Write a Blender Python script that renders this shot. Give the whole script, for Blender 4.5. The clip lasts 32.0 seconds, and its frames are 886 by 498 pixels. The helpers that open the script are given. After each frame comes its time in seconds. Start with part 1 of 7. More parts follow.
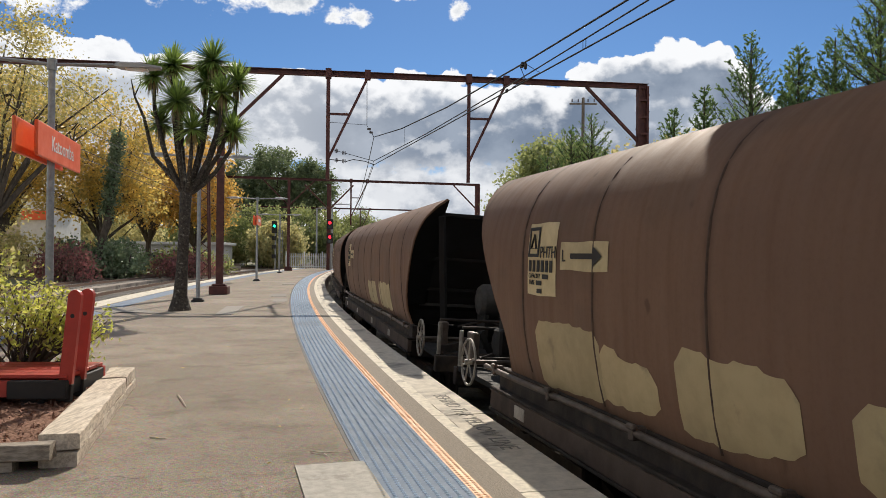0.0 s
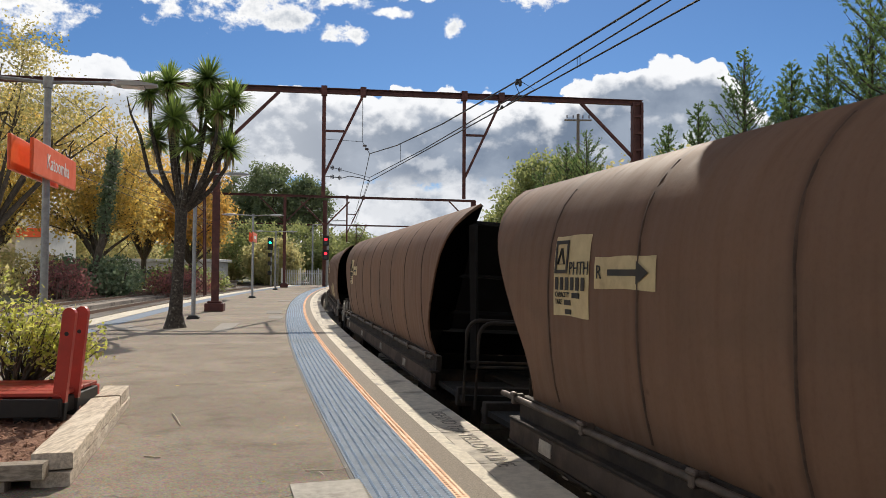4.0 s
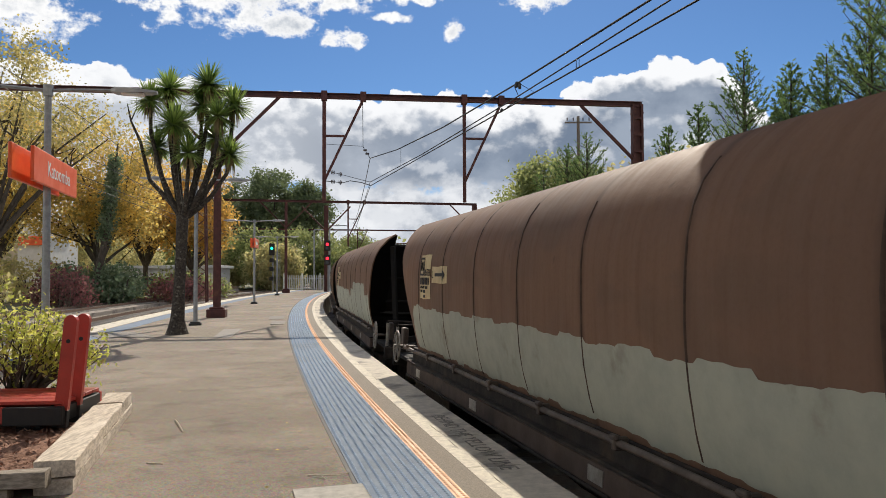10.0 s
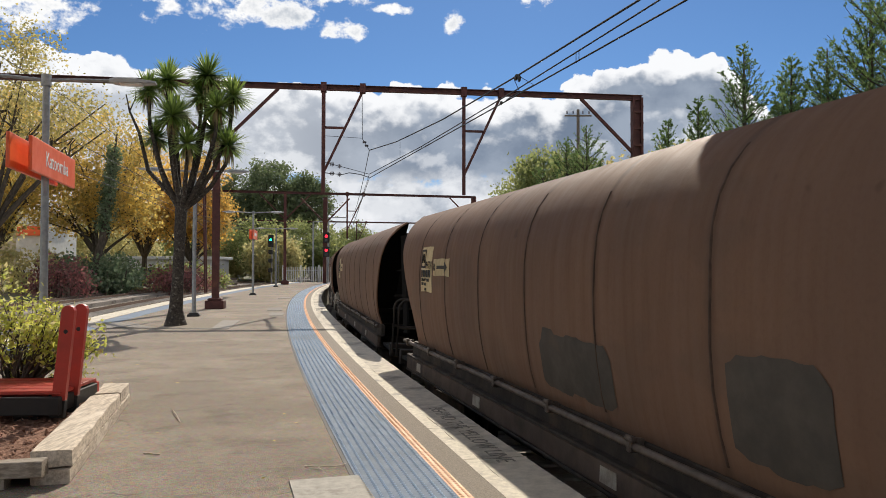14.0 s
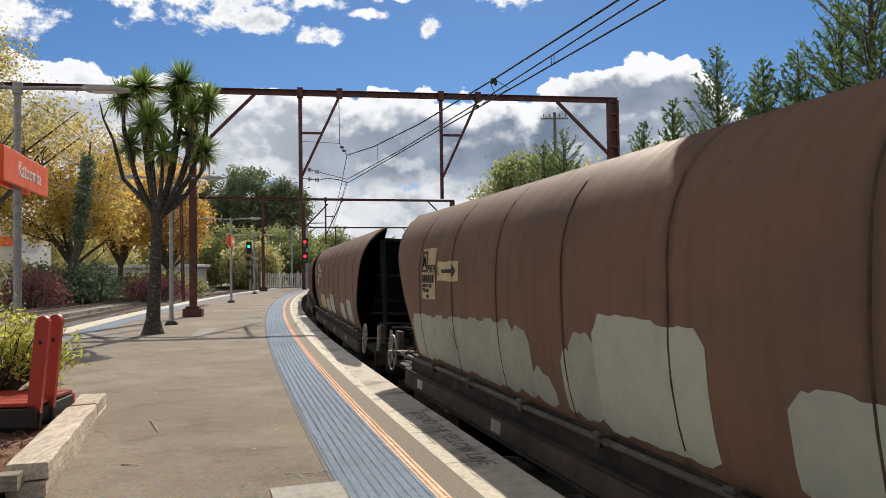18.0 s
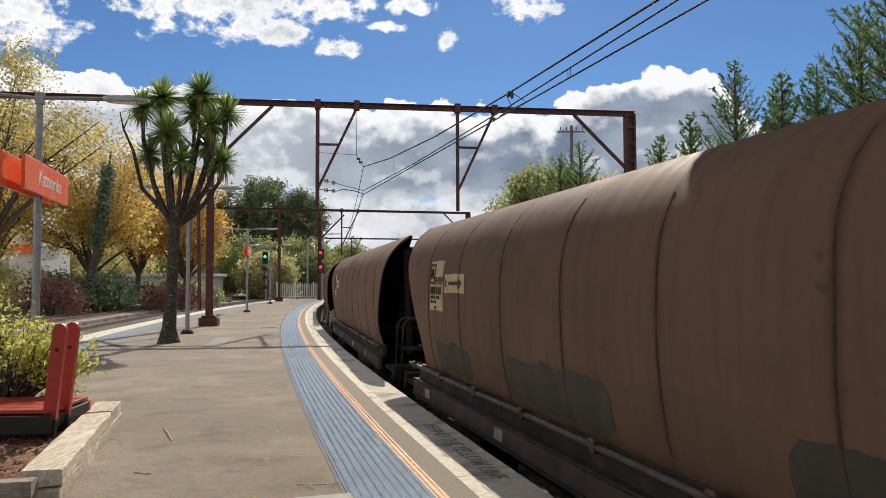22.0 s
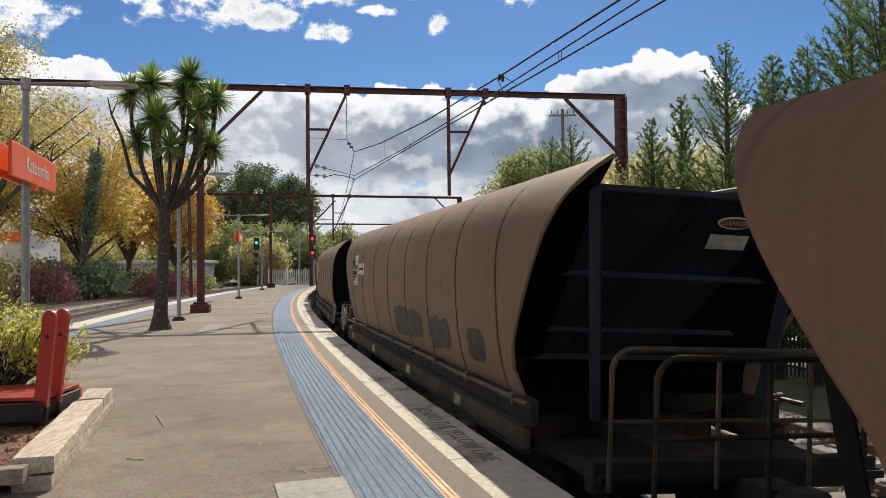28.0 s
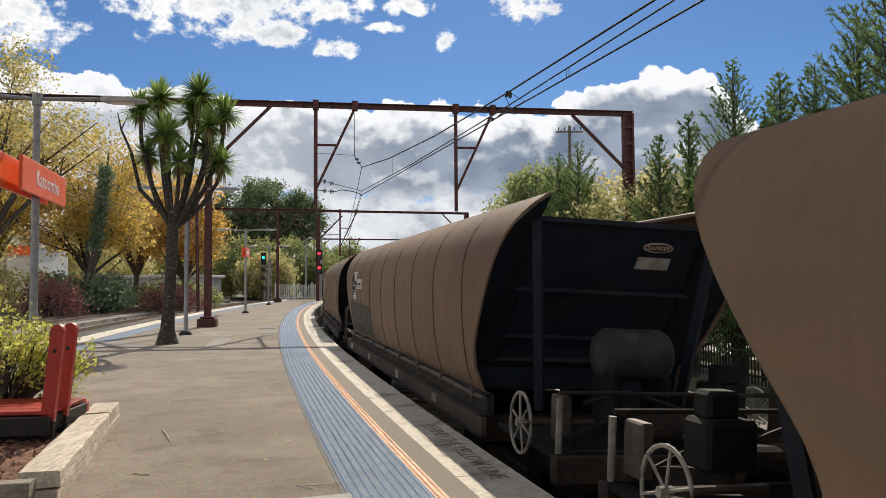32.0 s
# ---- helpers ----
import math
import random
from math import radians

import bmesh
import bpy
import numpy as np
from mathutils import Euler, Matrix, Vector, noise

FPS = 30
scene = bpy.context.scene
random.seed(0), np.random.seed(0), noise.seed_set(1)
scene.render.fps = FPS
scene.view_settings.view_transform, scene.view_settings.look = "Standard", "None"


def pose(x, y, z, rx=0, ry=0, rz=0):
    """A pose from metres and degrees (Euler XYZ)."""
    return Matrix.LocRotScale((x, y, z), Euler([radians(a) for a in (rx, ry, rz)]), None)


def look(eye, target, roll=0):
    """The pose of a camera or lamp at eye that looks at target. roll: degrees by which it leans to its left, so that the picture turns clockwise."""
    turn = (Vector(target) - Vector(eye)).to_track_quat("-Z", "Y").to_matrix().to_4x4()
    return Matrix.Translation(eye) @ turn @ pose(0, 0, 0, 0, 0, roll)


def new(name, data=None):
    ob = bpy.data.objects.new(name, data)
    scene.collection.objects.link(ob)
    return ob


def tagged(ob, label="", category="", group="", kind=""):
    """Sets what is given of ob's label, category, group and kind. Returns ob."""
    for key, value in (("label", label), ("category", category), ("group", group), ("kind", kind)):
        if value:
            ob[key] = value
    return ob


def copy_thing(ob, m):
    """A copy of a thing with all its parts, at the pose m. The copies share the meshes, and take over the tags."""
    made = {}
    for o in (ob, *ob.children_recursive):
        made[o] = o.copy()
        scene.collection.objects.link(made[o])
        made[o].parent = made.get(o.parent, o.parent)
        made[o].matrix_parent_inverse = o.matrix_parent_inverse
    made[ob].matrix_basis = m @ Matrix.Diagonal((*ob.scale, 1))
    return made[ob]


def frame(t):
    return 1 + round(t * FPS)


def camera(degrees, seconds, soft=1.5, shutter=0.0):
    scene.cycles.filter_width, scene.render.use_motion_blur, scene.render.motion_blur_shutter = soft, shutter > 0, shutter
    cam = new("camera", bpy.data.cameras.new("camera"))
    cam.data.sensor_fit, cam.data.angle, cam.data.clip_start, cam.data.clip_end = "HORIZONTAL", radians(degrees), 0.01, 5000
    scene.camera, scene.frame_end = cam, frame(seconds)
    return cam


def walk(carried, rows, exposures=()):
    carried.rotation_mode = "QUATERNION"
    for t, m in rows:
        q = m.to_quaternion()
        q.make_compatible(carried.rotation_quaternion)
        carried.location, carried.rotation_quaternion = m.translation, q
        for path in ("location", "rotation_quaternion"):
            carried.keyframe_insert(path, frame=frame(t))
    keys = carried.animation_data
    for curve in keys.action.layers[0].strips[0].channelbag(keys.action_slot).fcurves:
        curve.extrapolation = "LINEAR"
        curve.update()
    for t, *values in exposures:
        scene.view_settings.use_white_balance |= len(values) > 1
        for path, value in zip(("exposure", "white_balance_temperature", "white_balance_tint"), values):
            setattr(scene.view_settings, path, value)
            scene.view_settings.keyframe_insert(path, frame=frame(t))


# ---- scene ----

# ---- camera: held by hand on the platform, a slow sway ----
PATH = [
    (0, -0.008, 0.005, 1.502, -0.39, 0.45, -0.53), (0.5, -0.007, 0.005, 1.502, -0.20, 0.62, -0.48), (1, -0.007, 0.006, 1.503, -0.14, 0.86, -0.32),
    (1.5, -0.007, 0.005, 1.503, -0.19, 1.06, -0.50), (2, -0.007, 0.005, 1.504, -0.23, 1.43, -0.72), (2.5, -0.006, 0.003, 1.505, -0.47, 1.61, -0.61),
    (3, -0.006, 0.002, 1.505, -0.66, 1.71, -0.51), (3.5, -0.005, 0.002, 1.505, -0.75, 1.75, -0.40), (5.5, 0.005, 0.003, 1.503, -0.40, 1.18, -0.10),
    (6, 0.004, 0.004, 1.502, -0.71, 1.20, -0.20), (6.5, 0.003, 0.005, 1.501, -0.76, 1.08, -0.38), (7, 0.003, 0.006, 1.501, -0.69, 1.21, -0.55),
    (7.5, 0.003, 0.005, 1.500, -0.76, 1.33, -0.63), (8, 0.004, 0.004, 1.500, -0.86, 1.07, -0.63), (8.5, 0.005, 0.004, 1.501, -0.82, 1.13, -0.59),
    (9, 0.005, 0.004, 1.501, -0.70, 1.35, -0.35), (9.5, 0.005, 0.005, 1.501, -0.61, 1.72, -0.09), (10, 0.005, 0.007, 1.501, -0.54, 1.94, 0.28),
    (10.5, 0.005, 0.009, 1.501, -0.66, 2.15, -0.00), (11, 0.005, 0.011, 1.500, -0.89, 2.00, -0.15), (11.5, 0.006, 0.012, 1.500, -0.67, 1.59, -0.16),
    (12, 0.007, 0.012, 1.499, -0.51, 1.65, -0.09), (12.5, 0.010, 0.012, 1.499, -0.65, 1.72, -0.10), (13, 0.013, 0.011, 1.499, -0.67, 1.59, -0.07),
    (13.5, 0.015, 0.010, 1.500, -0.61, 1.53, -0.05), (15.5, 0.017, 0.008, 1.500, -0.84, 0.86, 0.10), (16, 0.018, 0.007, 1.500, -1.07, 1.11, 0.36),
    (16.5, 0.019, 0.006, 1.500, -1.35, 1.38, 0.56), (17, 0.021, 0.004, 1.500, -1.58, 1.58, 0.80), (17.5, 0.024, 0.002, 1.501, -1.85, 1.64, 0.97),
    (18, 0.026, -0.001, 1.501, -2.14, 1.67, 0.84), (18.5, 0.027, -0.003, 1.501, -2.11, 1.80, 0.49), (19, 0.028, -0.003, 1.502, -1.92, 1.97, 0.21),
    (19.5, 0.028, -0.002, 1.501, -1.68, 2.18, 0.25), (20, 0.029, 0.000, 1.501, -1.08, 2.33, 0.09), (20.5, 0.030, 0.001, 1.502, -0.64, 2.25, -0.16),
    (21, 0.032, 0.001, 1.502, -0.52, 2.36, -0.03), (21.5, 0.034, 0.000, 1.502, -0.66, 2.49, 0.22), (22, 0.036, -0.001, 1.502, -1.00, 2.58, 0.21),
    (22.5, 0.036, -0.001, 1.502, -1.24, 2.28, 0.12), (23, 0.036, -0.000, 1.501, -1.29, 2.10, 0.18), (23.5, 0.036, 0.001, 1.501, -1.31, 2.12, 0.44),
    (24, 0.037, 0.002, 1.501, -1.01, 2.24, 0.50), (24.5, 0.037, 0.003, 1.500, -0.80, 2.25, -0.02), (25, 0.038, 0.004, 1.500, -0.87, 1.75, -0.12),
    (25.5, 0.039, 0.005, 1.499, -0.94, 1.34, -0.03), (27.5, 0.042, 0.015, 1.492, -1.68, 0.87, 1.03), (28, 0.042, 0.014, 1.492, -1.59, 1.45, 0.65),
    (28.5, 0.040, 0.012, 1.492, -1.83, 1.96, 0.42), (29, 0.039, 0.011, 1.492, -1.88, 2.10, 0.53), (29.5, 0.037, 0.011, 1.493, -1.60, 2.04, 0.58),
    (30, 0.036, 0.012, 1.493, -1.22, 1.94, 0.48), (30.5, 0.034, 0.013, 1.493, -1.07, 2.27, 0.33), (31, 0.033, 0.014, 1.493, -1.07, 2.49, 0.60),
    (31.5, 0.033, 0.015, 1.494, -1.01, 2.54, 0.76), (32, 0.032, 0.016, 1.494, -1.11, 2.62, 0.38)]
cam = camera(60.2, 32.0, soft=0.8)
walk(cam, [(t, pose(x, y, z, 90 + tilt, lean, turn)) for t, x, y, z, turn, tilt, lean in PATH])

# ---- light: afternoon sun ahead, blue sky with cumulus ----
SUN_AZ, SUN_EL = 6.5, 38.3
sun_dir = Vector((math.sin(radians(SUN_AZ)) * math.cos(radians(SUN_EL)), math.cos(radians(SUN_AZ)) * math.cos(radians(SUN_EL)), math.sin(radians(SUN_EL))))
sun = new("sun", bpy.data.lights.new("sun", "SUN"))
sun.data.energy, sun.data.angle, sun.data.color = 4.5, radians(0.55), (1.0, 0.90, 0.77)
sun.matrix_world = look(sun_dir * 80, (0, 0, 0))


class Nodes:
    """Short hand for shader nodes."""

    def __init__(self, tree):
        self.tree = tree

    def put(self, socket, value):
        if hasattr(value, "is_linked"):
            self.tree.links.new(value, socket)
        elif value is not None:
            socket.default_value = value

    def add(self, kind, out=0, ins=None, **props):
        n = self.tree.nodes.new(kind)
        for key, value in props.items():
            setattr(n, key, value)
        for key, value in (ins or {}).items():
            self.put(n.inputs[key], value)
        return n.outputs[out]

    def m(self, op, a, b=None, c=None):
        ins = {0: a}
        if b is not None:
            ins[1] = b
        if c is not None:
            ins[2] = c
        return self.add("ShaderNodeMath", 0, ins, operation=op)

    def step(self, v, lo, hi, a=0.0, b=1.0):
        return self.add("ShaderNodeMapRange", 0, {0: v, 1: lo, 2: hi, 3: a, 4: b}, interpolation_type="SMOOTHSTEP")

    def mix(self, f, a, b, blend="MIX"):
        n = self.tree.nodes.new("ShaderNodeMix")
        n.data_type, n.blend_type = "RGBA", blend
        for i, v in ((0, f), (6, a), (7, b)):
            self.put(n.inputs[i], v)
        return n.outputs[2]

    def noise(self, vec, scale, detail=4.0, rough=0.55, out=0):
        return self.add("ShaderNodeTexNoise", out, {"Vector": vec, "Scale": scale, "Detail": detail, "Roughness": rough})


def sky():
    world = bpy.data.worlds.new("sky")
    scene.world, world.use_nodes = world, True
    tree = world.node_tree
    tree.nodes.clear()
    n = Nodes(tree)
    way = n.add("ShaderNodeTexCoord", 0)
    sep = tree.nodes.new("ShaderNodeSeparateXYZ")
    tree.links.new(way, sep.inputs[0])
    x, y, z = sep.outputs
    el = n.m("MULTIPLY", n.m("ARCSINE", z), 57.2958)
    az = n.m("MULTIPLY", n.m("ARCTAN2", x, y), 57.2958)
    flat = n.add("ShaderNodeCombineXYZ", 0, {0: n.m("MULTIPLY", az, 0.8), 1: el, 2: 0.0})
    blue = n.add("ShaderNodeTexSky", 0, sky_type="NISHITA", sun_disc=False, sun_elevation=radians(SUN_EL), sun_rotation=radians(SUN_AZ), altitude=1000.0, dust_density=0.3, ozone_density=2.5)
    soft = n.noise(flat, 0.16, 3.0, 0.5)
    billow = n.noise(flat, 0.30, 8.0, 0.6)
    fine = n.noise(flat, 0.8, 6.0, 0.6)
    puff = n.add("ShaderNodeTexVoronoi", 0, {"Vector": n.add("ShaderNodeVectorMath", 0, {0: flat, 1: n.add("ShaderNodeVectorMath", 0, {0: n.noise(flat, 0.6, 4.0, 0.6, 1), 1: (1.6, 1.6, 0.0)}, operation="MULTIPLY")}), "Scale": 0.40, "Detail": 2.0, "Roughness": 0.55, "Smoothness": 0.5}, feature="SMOOTH_F1")
    lump = n.m("ADD", n.m("MULTIPLY", n.m("SUBTRACT", billow, 0.5), 4.2), n.m("MULTIPLY", n.m("SUBTRACT", 0.42, puff), 3.4))
    lump = n.m("ADD", lump, n.m("MULTIPLY", n.m("SUBTRACT", n.noise(flat, 1.5, 5.0, 0.6), 0.5), 1.1))
    # a long bank of cumulus above the horizon, ending in a rounded head on the right
    top = n.m("ADD", 14.1, n.m("ADD", n.m("MULTIPLY", n.step(az, 8.6, 10.4), 1.3), n.m("MULTIPLY", n.step(az, 13.0, 18.0), 1.0)))
    top = n.m("ADD", top, n.m("MULTIPLY", n.step(az, -12.0, -19.0), 0.9))
    top = n.m("SUBTRACT", top, n.m("MULTIPLY", n.step(az, 19.5, 27.0), 7.5))
    depth = n.m("ADD", n.m("SUBTRACT", top, el), n.m("MULTIPLY", lump, 0.55))
    bank = n.step(depth, 0.0, 0.20)
    gap = n.m("SUBTRACT", 1.0, n.m("ABSOLUTE", n.m("DIVIDE", n.m("SUBTRACT", el, 6.5), 0.7)))
    hole = n.m("MULTIPLY", n.step(gap, 0.0, 0.8), n.step(n.noise(flat, 0.3, 5.0, 0.6), 0.50, 0.62))
    bank = n.m("MULTIPLY", bank, n.m("SUBTRACT", 1.0, hole))

    # loose clouds higher up: wide soft lumps torn by noise
    def lumps(spots):
        best = None
        for ca, ce, ra, re in spots:
            u = n.m("DIVIDE", n.m("SUBTRACT", az, ca), ra)
            v = n.m("DIVIDE", n.m("SUBTRACT", el, ce), re)
            d = n.m("SUBTRACT", 1.0, n.m("ADD", n.m("MULTIPLY", u, u), n.m("MULTIPLY", v, v)))
            best = d if best is None else n.m("MAXIMUM", best, d)
        return best

    up = lumps([(-17.5, 20.8, 6.0, 3.6), (-14.5, 19.6, 6.5, 2.4), (-11.5, 18.0, 3.2, 1.0), (-7.0, 17.3, 1.9, 0.9), (-7.0, 20.2, 3.5, 1.2), (-3.0, 18.7, 1.7, 0.45), (-1.5, 20.2, 2.2, 0.7), (1.5, 17.9, 0.9, 0.9), (7.6, 20.3, 2.9, 1.4), (-29.5, 17.4, 5.6, 2.2), (-21.0, 28.0, 16.0, 5.0), (40.0, 30.0, 20.0, 7.0), (120.0, 25.0, 40.0, 10.0), (-110.0, 30.0, 40.0, 12.0), (175.0, 20.0, 30.0, 8.0)])
    high = n.m("ADD", up, n.m("ADD", n.m("MULTIPLY", n.m("SUBTRACT", fine, 0.52), 4.2), n.m("MULTIPLY", n.m("SUBTRACT", billow, 0.5), 2.5)))
    high_mask = n.m("MULTIPLY", n.step(high, -0.1, 0.7), n.step(up, -1.2, -0.1))
    # broken cumulus added out of view, overhead and behind, for more fill light
    spread = n.add("ShaderNodeVectorMath", 0, {0: way, "Scale": n.m("DIVIDE", 4.0, n.m("ADD", n.m("MAXIMUM", z, 0.0), 0.35))}, operation="SCALE")
    cover = n.step(n.noise(spread, 0.9, 6.0, 0.58), 0.46, 0.54)
    cover = n.m("MULTIPLY", cover, n.m("MAXIMUM", n.step(el, 25.0, 33.0), n.m("MULTIPLY", n.step(n.m("ABSOLUTE", az), 42.0, 55.0), n.step(el, 3.0, 8.0))))
    # white rims, grey bellies with crests lit from above
    inner = n.m("ADD", n.m("SUBTRACT", top, el), n.m("ADD", n.m("MULTIPLY", lump, 0.75), n.m("MULTIPLY", n.m("SUBTRACT", soft, 0.5), 4.0)))
    belly = n.step(inner, 0.3, 1.9)
    raised = n.add("ShaderNodeVectorMath", 0, {0: flat, 1: (0.25, 0.75, 0.0)})
    relief = n.m("SUBTRACT", n.noise(flat, 0.24, 6.0, 0.52), n.noise(raised, 0.24, 6.0, 0.52))
    crest = n.step(relief, 0.0, 0.11)
    low = n.step(n.m("ADD", el, n.m("MULTIPLY", n.m("SUBTRACT", billow, 0.5), 3.2)), 5.4, 7.4)
    foot = n.m("ADD", 0.30, n.m("MULTIPLY", n.step(n.noise(flat, 0.35, 5.0, 0.55), 0.42, 0.62), 0.5))
    grey = n.m("MULTIPLY", n.m("MULTIPLY", belly, n.m("MAXIMUM", low, foot)), n.m("SUBTRACT", n.step(az, -15.0, 3.0, 0.62, 1.0), n.m("MULTIPLY", crest, 0.40)))
    tone = n.mix(n.step(n.m("ADD", n.m("MULTIPLY", soft, 0.6), n.m("MULTIPLY", billow, 0.4)), 0.38, 0.60), (0.175, 0.225, 0.31, 1), (0.33, 0.385, 0.475, 1))
    bank_colour = n.mix(grey, (0.93, 0.94, 0.96, 1), tone)
    high_colour = n.mix(n.step(n.m("ADD", high, n.m("MULTIPLY", n.m("SUBTRACT", soft, 0.5), 3.0)), 0.5, 2.2), (0.97, 0.97, 0.97, 1), (0.47, 0.52, 0.59, 1))
    air = n.add("ShaderNodeBackground", 0, {0: n.mix(1.0, blue, (0.66, 0.93, 1.22, 1), "MULTIPLY"), 1: 0.066})
    one = n.add("ShaderNodeBackground", 0, {0: bank_colour, 1: 1.0})
    two = n.add("ShaderNodeBackground", 0, {0: high_colour, 1: 1.0})
    out = n.add("ShaderNodeMixShader", 0, {0: high_mask, 1: air, 2: two})
    # the added clouds grow brighter towards the back
    front = n.step(y, 0.55, -0.5, 0.85, 1.05)
    three = n.add("ShaderNodeBackground", 0, {0: n.mix(n.step(n.noise(spread, 1.6, 4.0, 0.55), 0.35, 0.65), (0.74, 0.76, 0.80, 1), (1.0, 0.98, 0.95, 1)), 1: front})
    out = n.add("ShaderNodeMixShader", 0, {0: cover, 1: out, 2: three})
    out = n.add("ShaderNodeMixShader", 0, {0: bank, 1: out, 2: one})
    end = tree.nodes.new("ShaderNodeOutputWorld")
    tree.links.new(out, end.inputs[0])


sky()
scene.view_settings.exposure = 0.04

# ---- materials ----
def material(name, colour, second=None, rough=0.8, metal=0.0, scale=3.0, spot=None, spot_scale=0.7, spot_amount=0.5, bump=0.15, bump_scale=40.0, vary=0.12, spec=0.5, stretch=(1, 1, 1), glow=0.0, coat=0.0, through_light=0.0):
    """A surface with grain (second colour), larger stains (spot colour), fine relief and a little change from object to object."""
    mat = bpy.data.materials.new(name)
    mat.use_nodes = True
    tree = mat.node_tree
    n = Nodes(tree)
    shader = tree.nodes["Principled BSDF"]
    place = n.add("ShaderNodeTexCoord", 3)
    place = n.add("ShaderNodeMapping", 0, {0: place, 3: stretch})
    second = second or tuple(c * 0.8 for c in colour)
    grain = n.noise(place, scale, 6.0, 0.65)
    base = n.mix(n.step(grain, 0.32, 0.68), (*colour, 1), (*second, 1))
    if spot:
        base = n.mix(n.step(n.noise(place, spot_scale, 5.0, 0.62), 0.62 - 0.25 * spot_amount, 0.78 - 0.2 * spot_amount), base, (*spot, 1))
    if vary:
        rnd = n.add("ShaderNodeObjectInfo", 5)
        base = n.mix(1.0, base, n.add("ShaderNodeCombineColor", 0, {k: n.m("ADD", 1.0 - vary, n.m("MULTIPLY", rnd, 2 * vary)) for k in (0, 1, 2)}), "MULTIPLY")
    n.put(shader.inputs["Base Color"], base)
    n.put(shader.inputs["Roughness"], n.step(grain, 0.2, 0.8, max(0.02, rough - 0.1), min(1.0, rough + 0.1)))
    shader.inputs["Metallic"].default_value = metal
    shader.inputs["Specular IOR Level"].default_value = spec
    shader.inputs["Coat Weight"].default_value = coat
    if glow:
        shader.inputs["Emission Color"].default_value = (*colour, 1)
        shader.inputs["Emission Strength"].default_value = glow
    if bump:
        rel = n.add("ShaderNodeBump", 0, {"Strength": bump, "Distance": 0.01, "Height": n.noise(place, bump_scale, 4.0, 0.6)})
        n.put(shader.inputs["Normal"], rel)
    if through_light:
        out = tree.nodes["Material Output"]
        leaf = n.add("ShaderNodeBsdfTranslucent", 0, {0: base})
        n.put(out.inputs[0], n.add("ShaderNodeMixShader", 0, {0: through_light, 1: shader.outputs[0], 2: leaf}))
    return mat


 
def asphalt():
    """Worn asphalt: stone grain, pale wear, dark damp stains and hairline cracks."""
    mat = bpy.data.materials.new("asphalt")
    mat.use_nodes = True
    n = Nodes(mat.node_tree)
    shader = mat.node_tree.nodes["Principled BSDF"]
    place = n.add("ShaderNodeTexCoord", 3)
    grain = n.noise(place, 95.0, 3.0, 0.7)
    stones = n.add("ShaderNodeTexVoronoi", 1, {"Vector": place, "Scale": 85.0})
    wear = n.noise(place, 0.55, 6.0, 0.65)
    base = n.mix(n.step(grain, 0.3, 0.7), (0.355, 0.300, 0.240, 1), (0.160, 0.134, 0.106, 1))
    base = n.mix(n.m("MULTIPLY", n.step(wear, 0.42, 0.68), 0.55), base, (0.40, 0.34, 0.272, 1))
    base = n.mix(n.m("MULTIPLY", n.step(n.noise(place, 1.7, 6.0, 0.75), 0.48, 0.68), 0.55), base, (0.150, 0.124, 0.097, 1))
    base = n.mix(n.m("MULTIPLY", n.step(n.noise(place, 11.0, 4.0, 0.7), 0.55, 0.70), 0.5), base, (0.15, 0.125, 0.097, 1))
    base = n.mix(n.m("MULTIPLY", n.step(n.noise(place, 26.0, 2.0, 0.5), 0.70, 0.76), 0.5), base, (0.62, 0.56, 0.47, 1))
    warp = n.add("ShaderNodeVectorMath", 0, {0: place, 1: n.add("ShaderNodeVectorMath", 0, {0: n.noise(place, 1.3, 4.0, 0.6, 1), 1: (0.7, 0.7, 0.7)}, operation="MULTIPLY")})
    crack = n.add("ShaderNodeTexVoronoi", 0, {"Vector": warp, "Scale": 0.30}, feature="DISTANCE_TO_EDGE")
    line = n.m("MULTIPLY", n.step(crack, 0.006, 0.0), n.step(n.noise(place, 0.8), 0.5, 0.6))
    base = n.mix(n.m("MULTIPLY", line, 0.7), base, (0.05, 0.042, 0.035, 1))
    n.put(shader.inputs["Base Color"], n.mix(0.30, base, stones, "OVERLAY"))
    shader.inputs["Roughness"].default_value = 0.93
    shader.inputs["Specular IOR Level"].default_value = 0.25
    n.put(shader.inputs["Normal"], n.add("ShaderNodeBump", 0, {"Strength": 0.75, "Distance": 0.008, "Height": n.m("ADD", grain, n.m("MULTIPLY", wear, 0.3))}))
    return mat


ASPHALT = asphalt()
PATCH = material("pale_asphalt", (0.30, 0.275, 0.24), (0.22, 0.20, 0.175), 0.9, scale=25.0, bump=0.4, bump_scale=120.0)
GRAVEL_GREY = material("coarse_asphalt", (0.22, 0.19, 0.15), (0.33, 0.285, 0.23), 0.95, scale=90.0, bump=0.7, bump_scale=120.0, vary=0.0)
CONCRETE = material("concrete", (0.64, 0.58, 0.475), (0.50, 0.455, 0.375), 0.9, scale=9.0, spot=(0.24, 0.22, 0.19), spot_scale=1.3, spot_amount=0.5, bump=0.35, bump_scale=90.0, vary=0.05)
COVER_GREY = material("grey_cover_slab", (0.44, 0.42, 0.375), (0.34, 0.325, 0.29), 0.9, scale=12.0, spot=(0.27, 0.25, 0.22), spot_scale=3.0, spot_amount=0.35, bump=0.35, bump_scale=90.0)
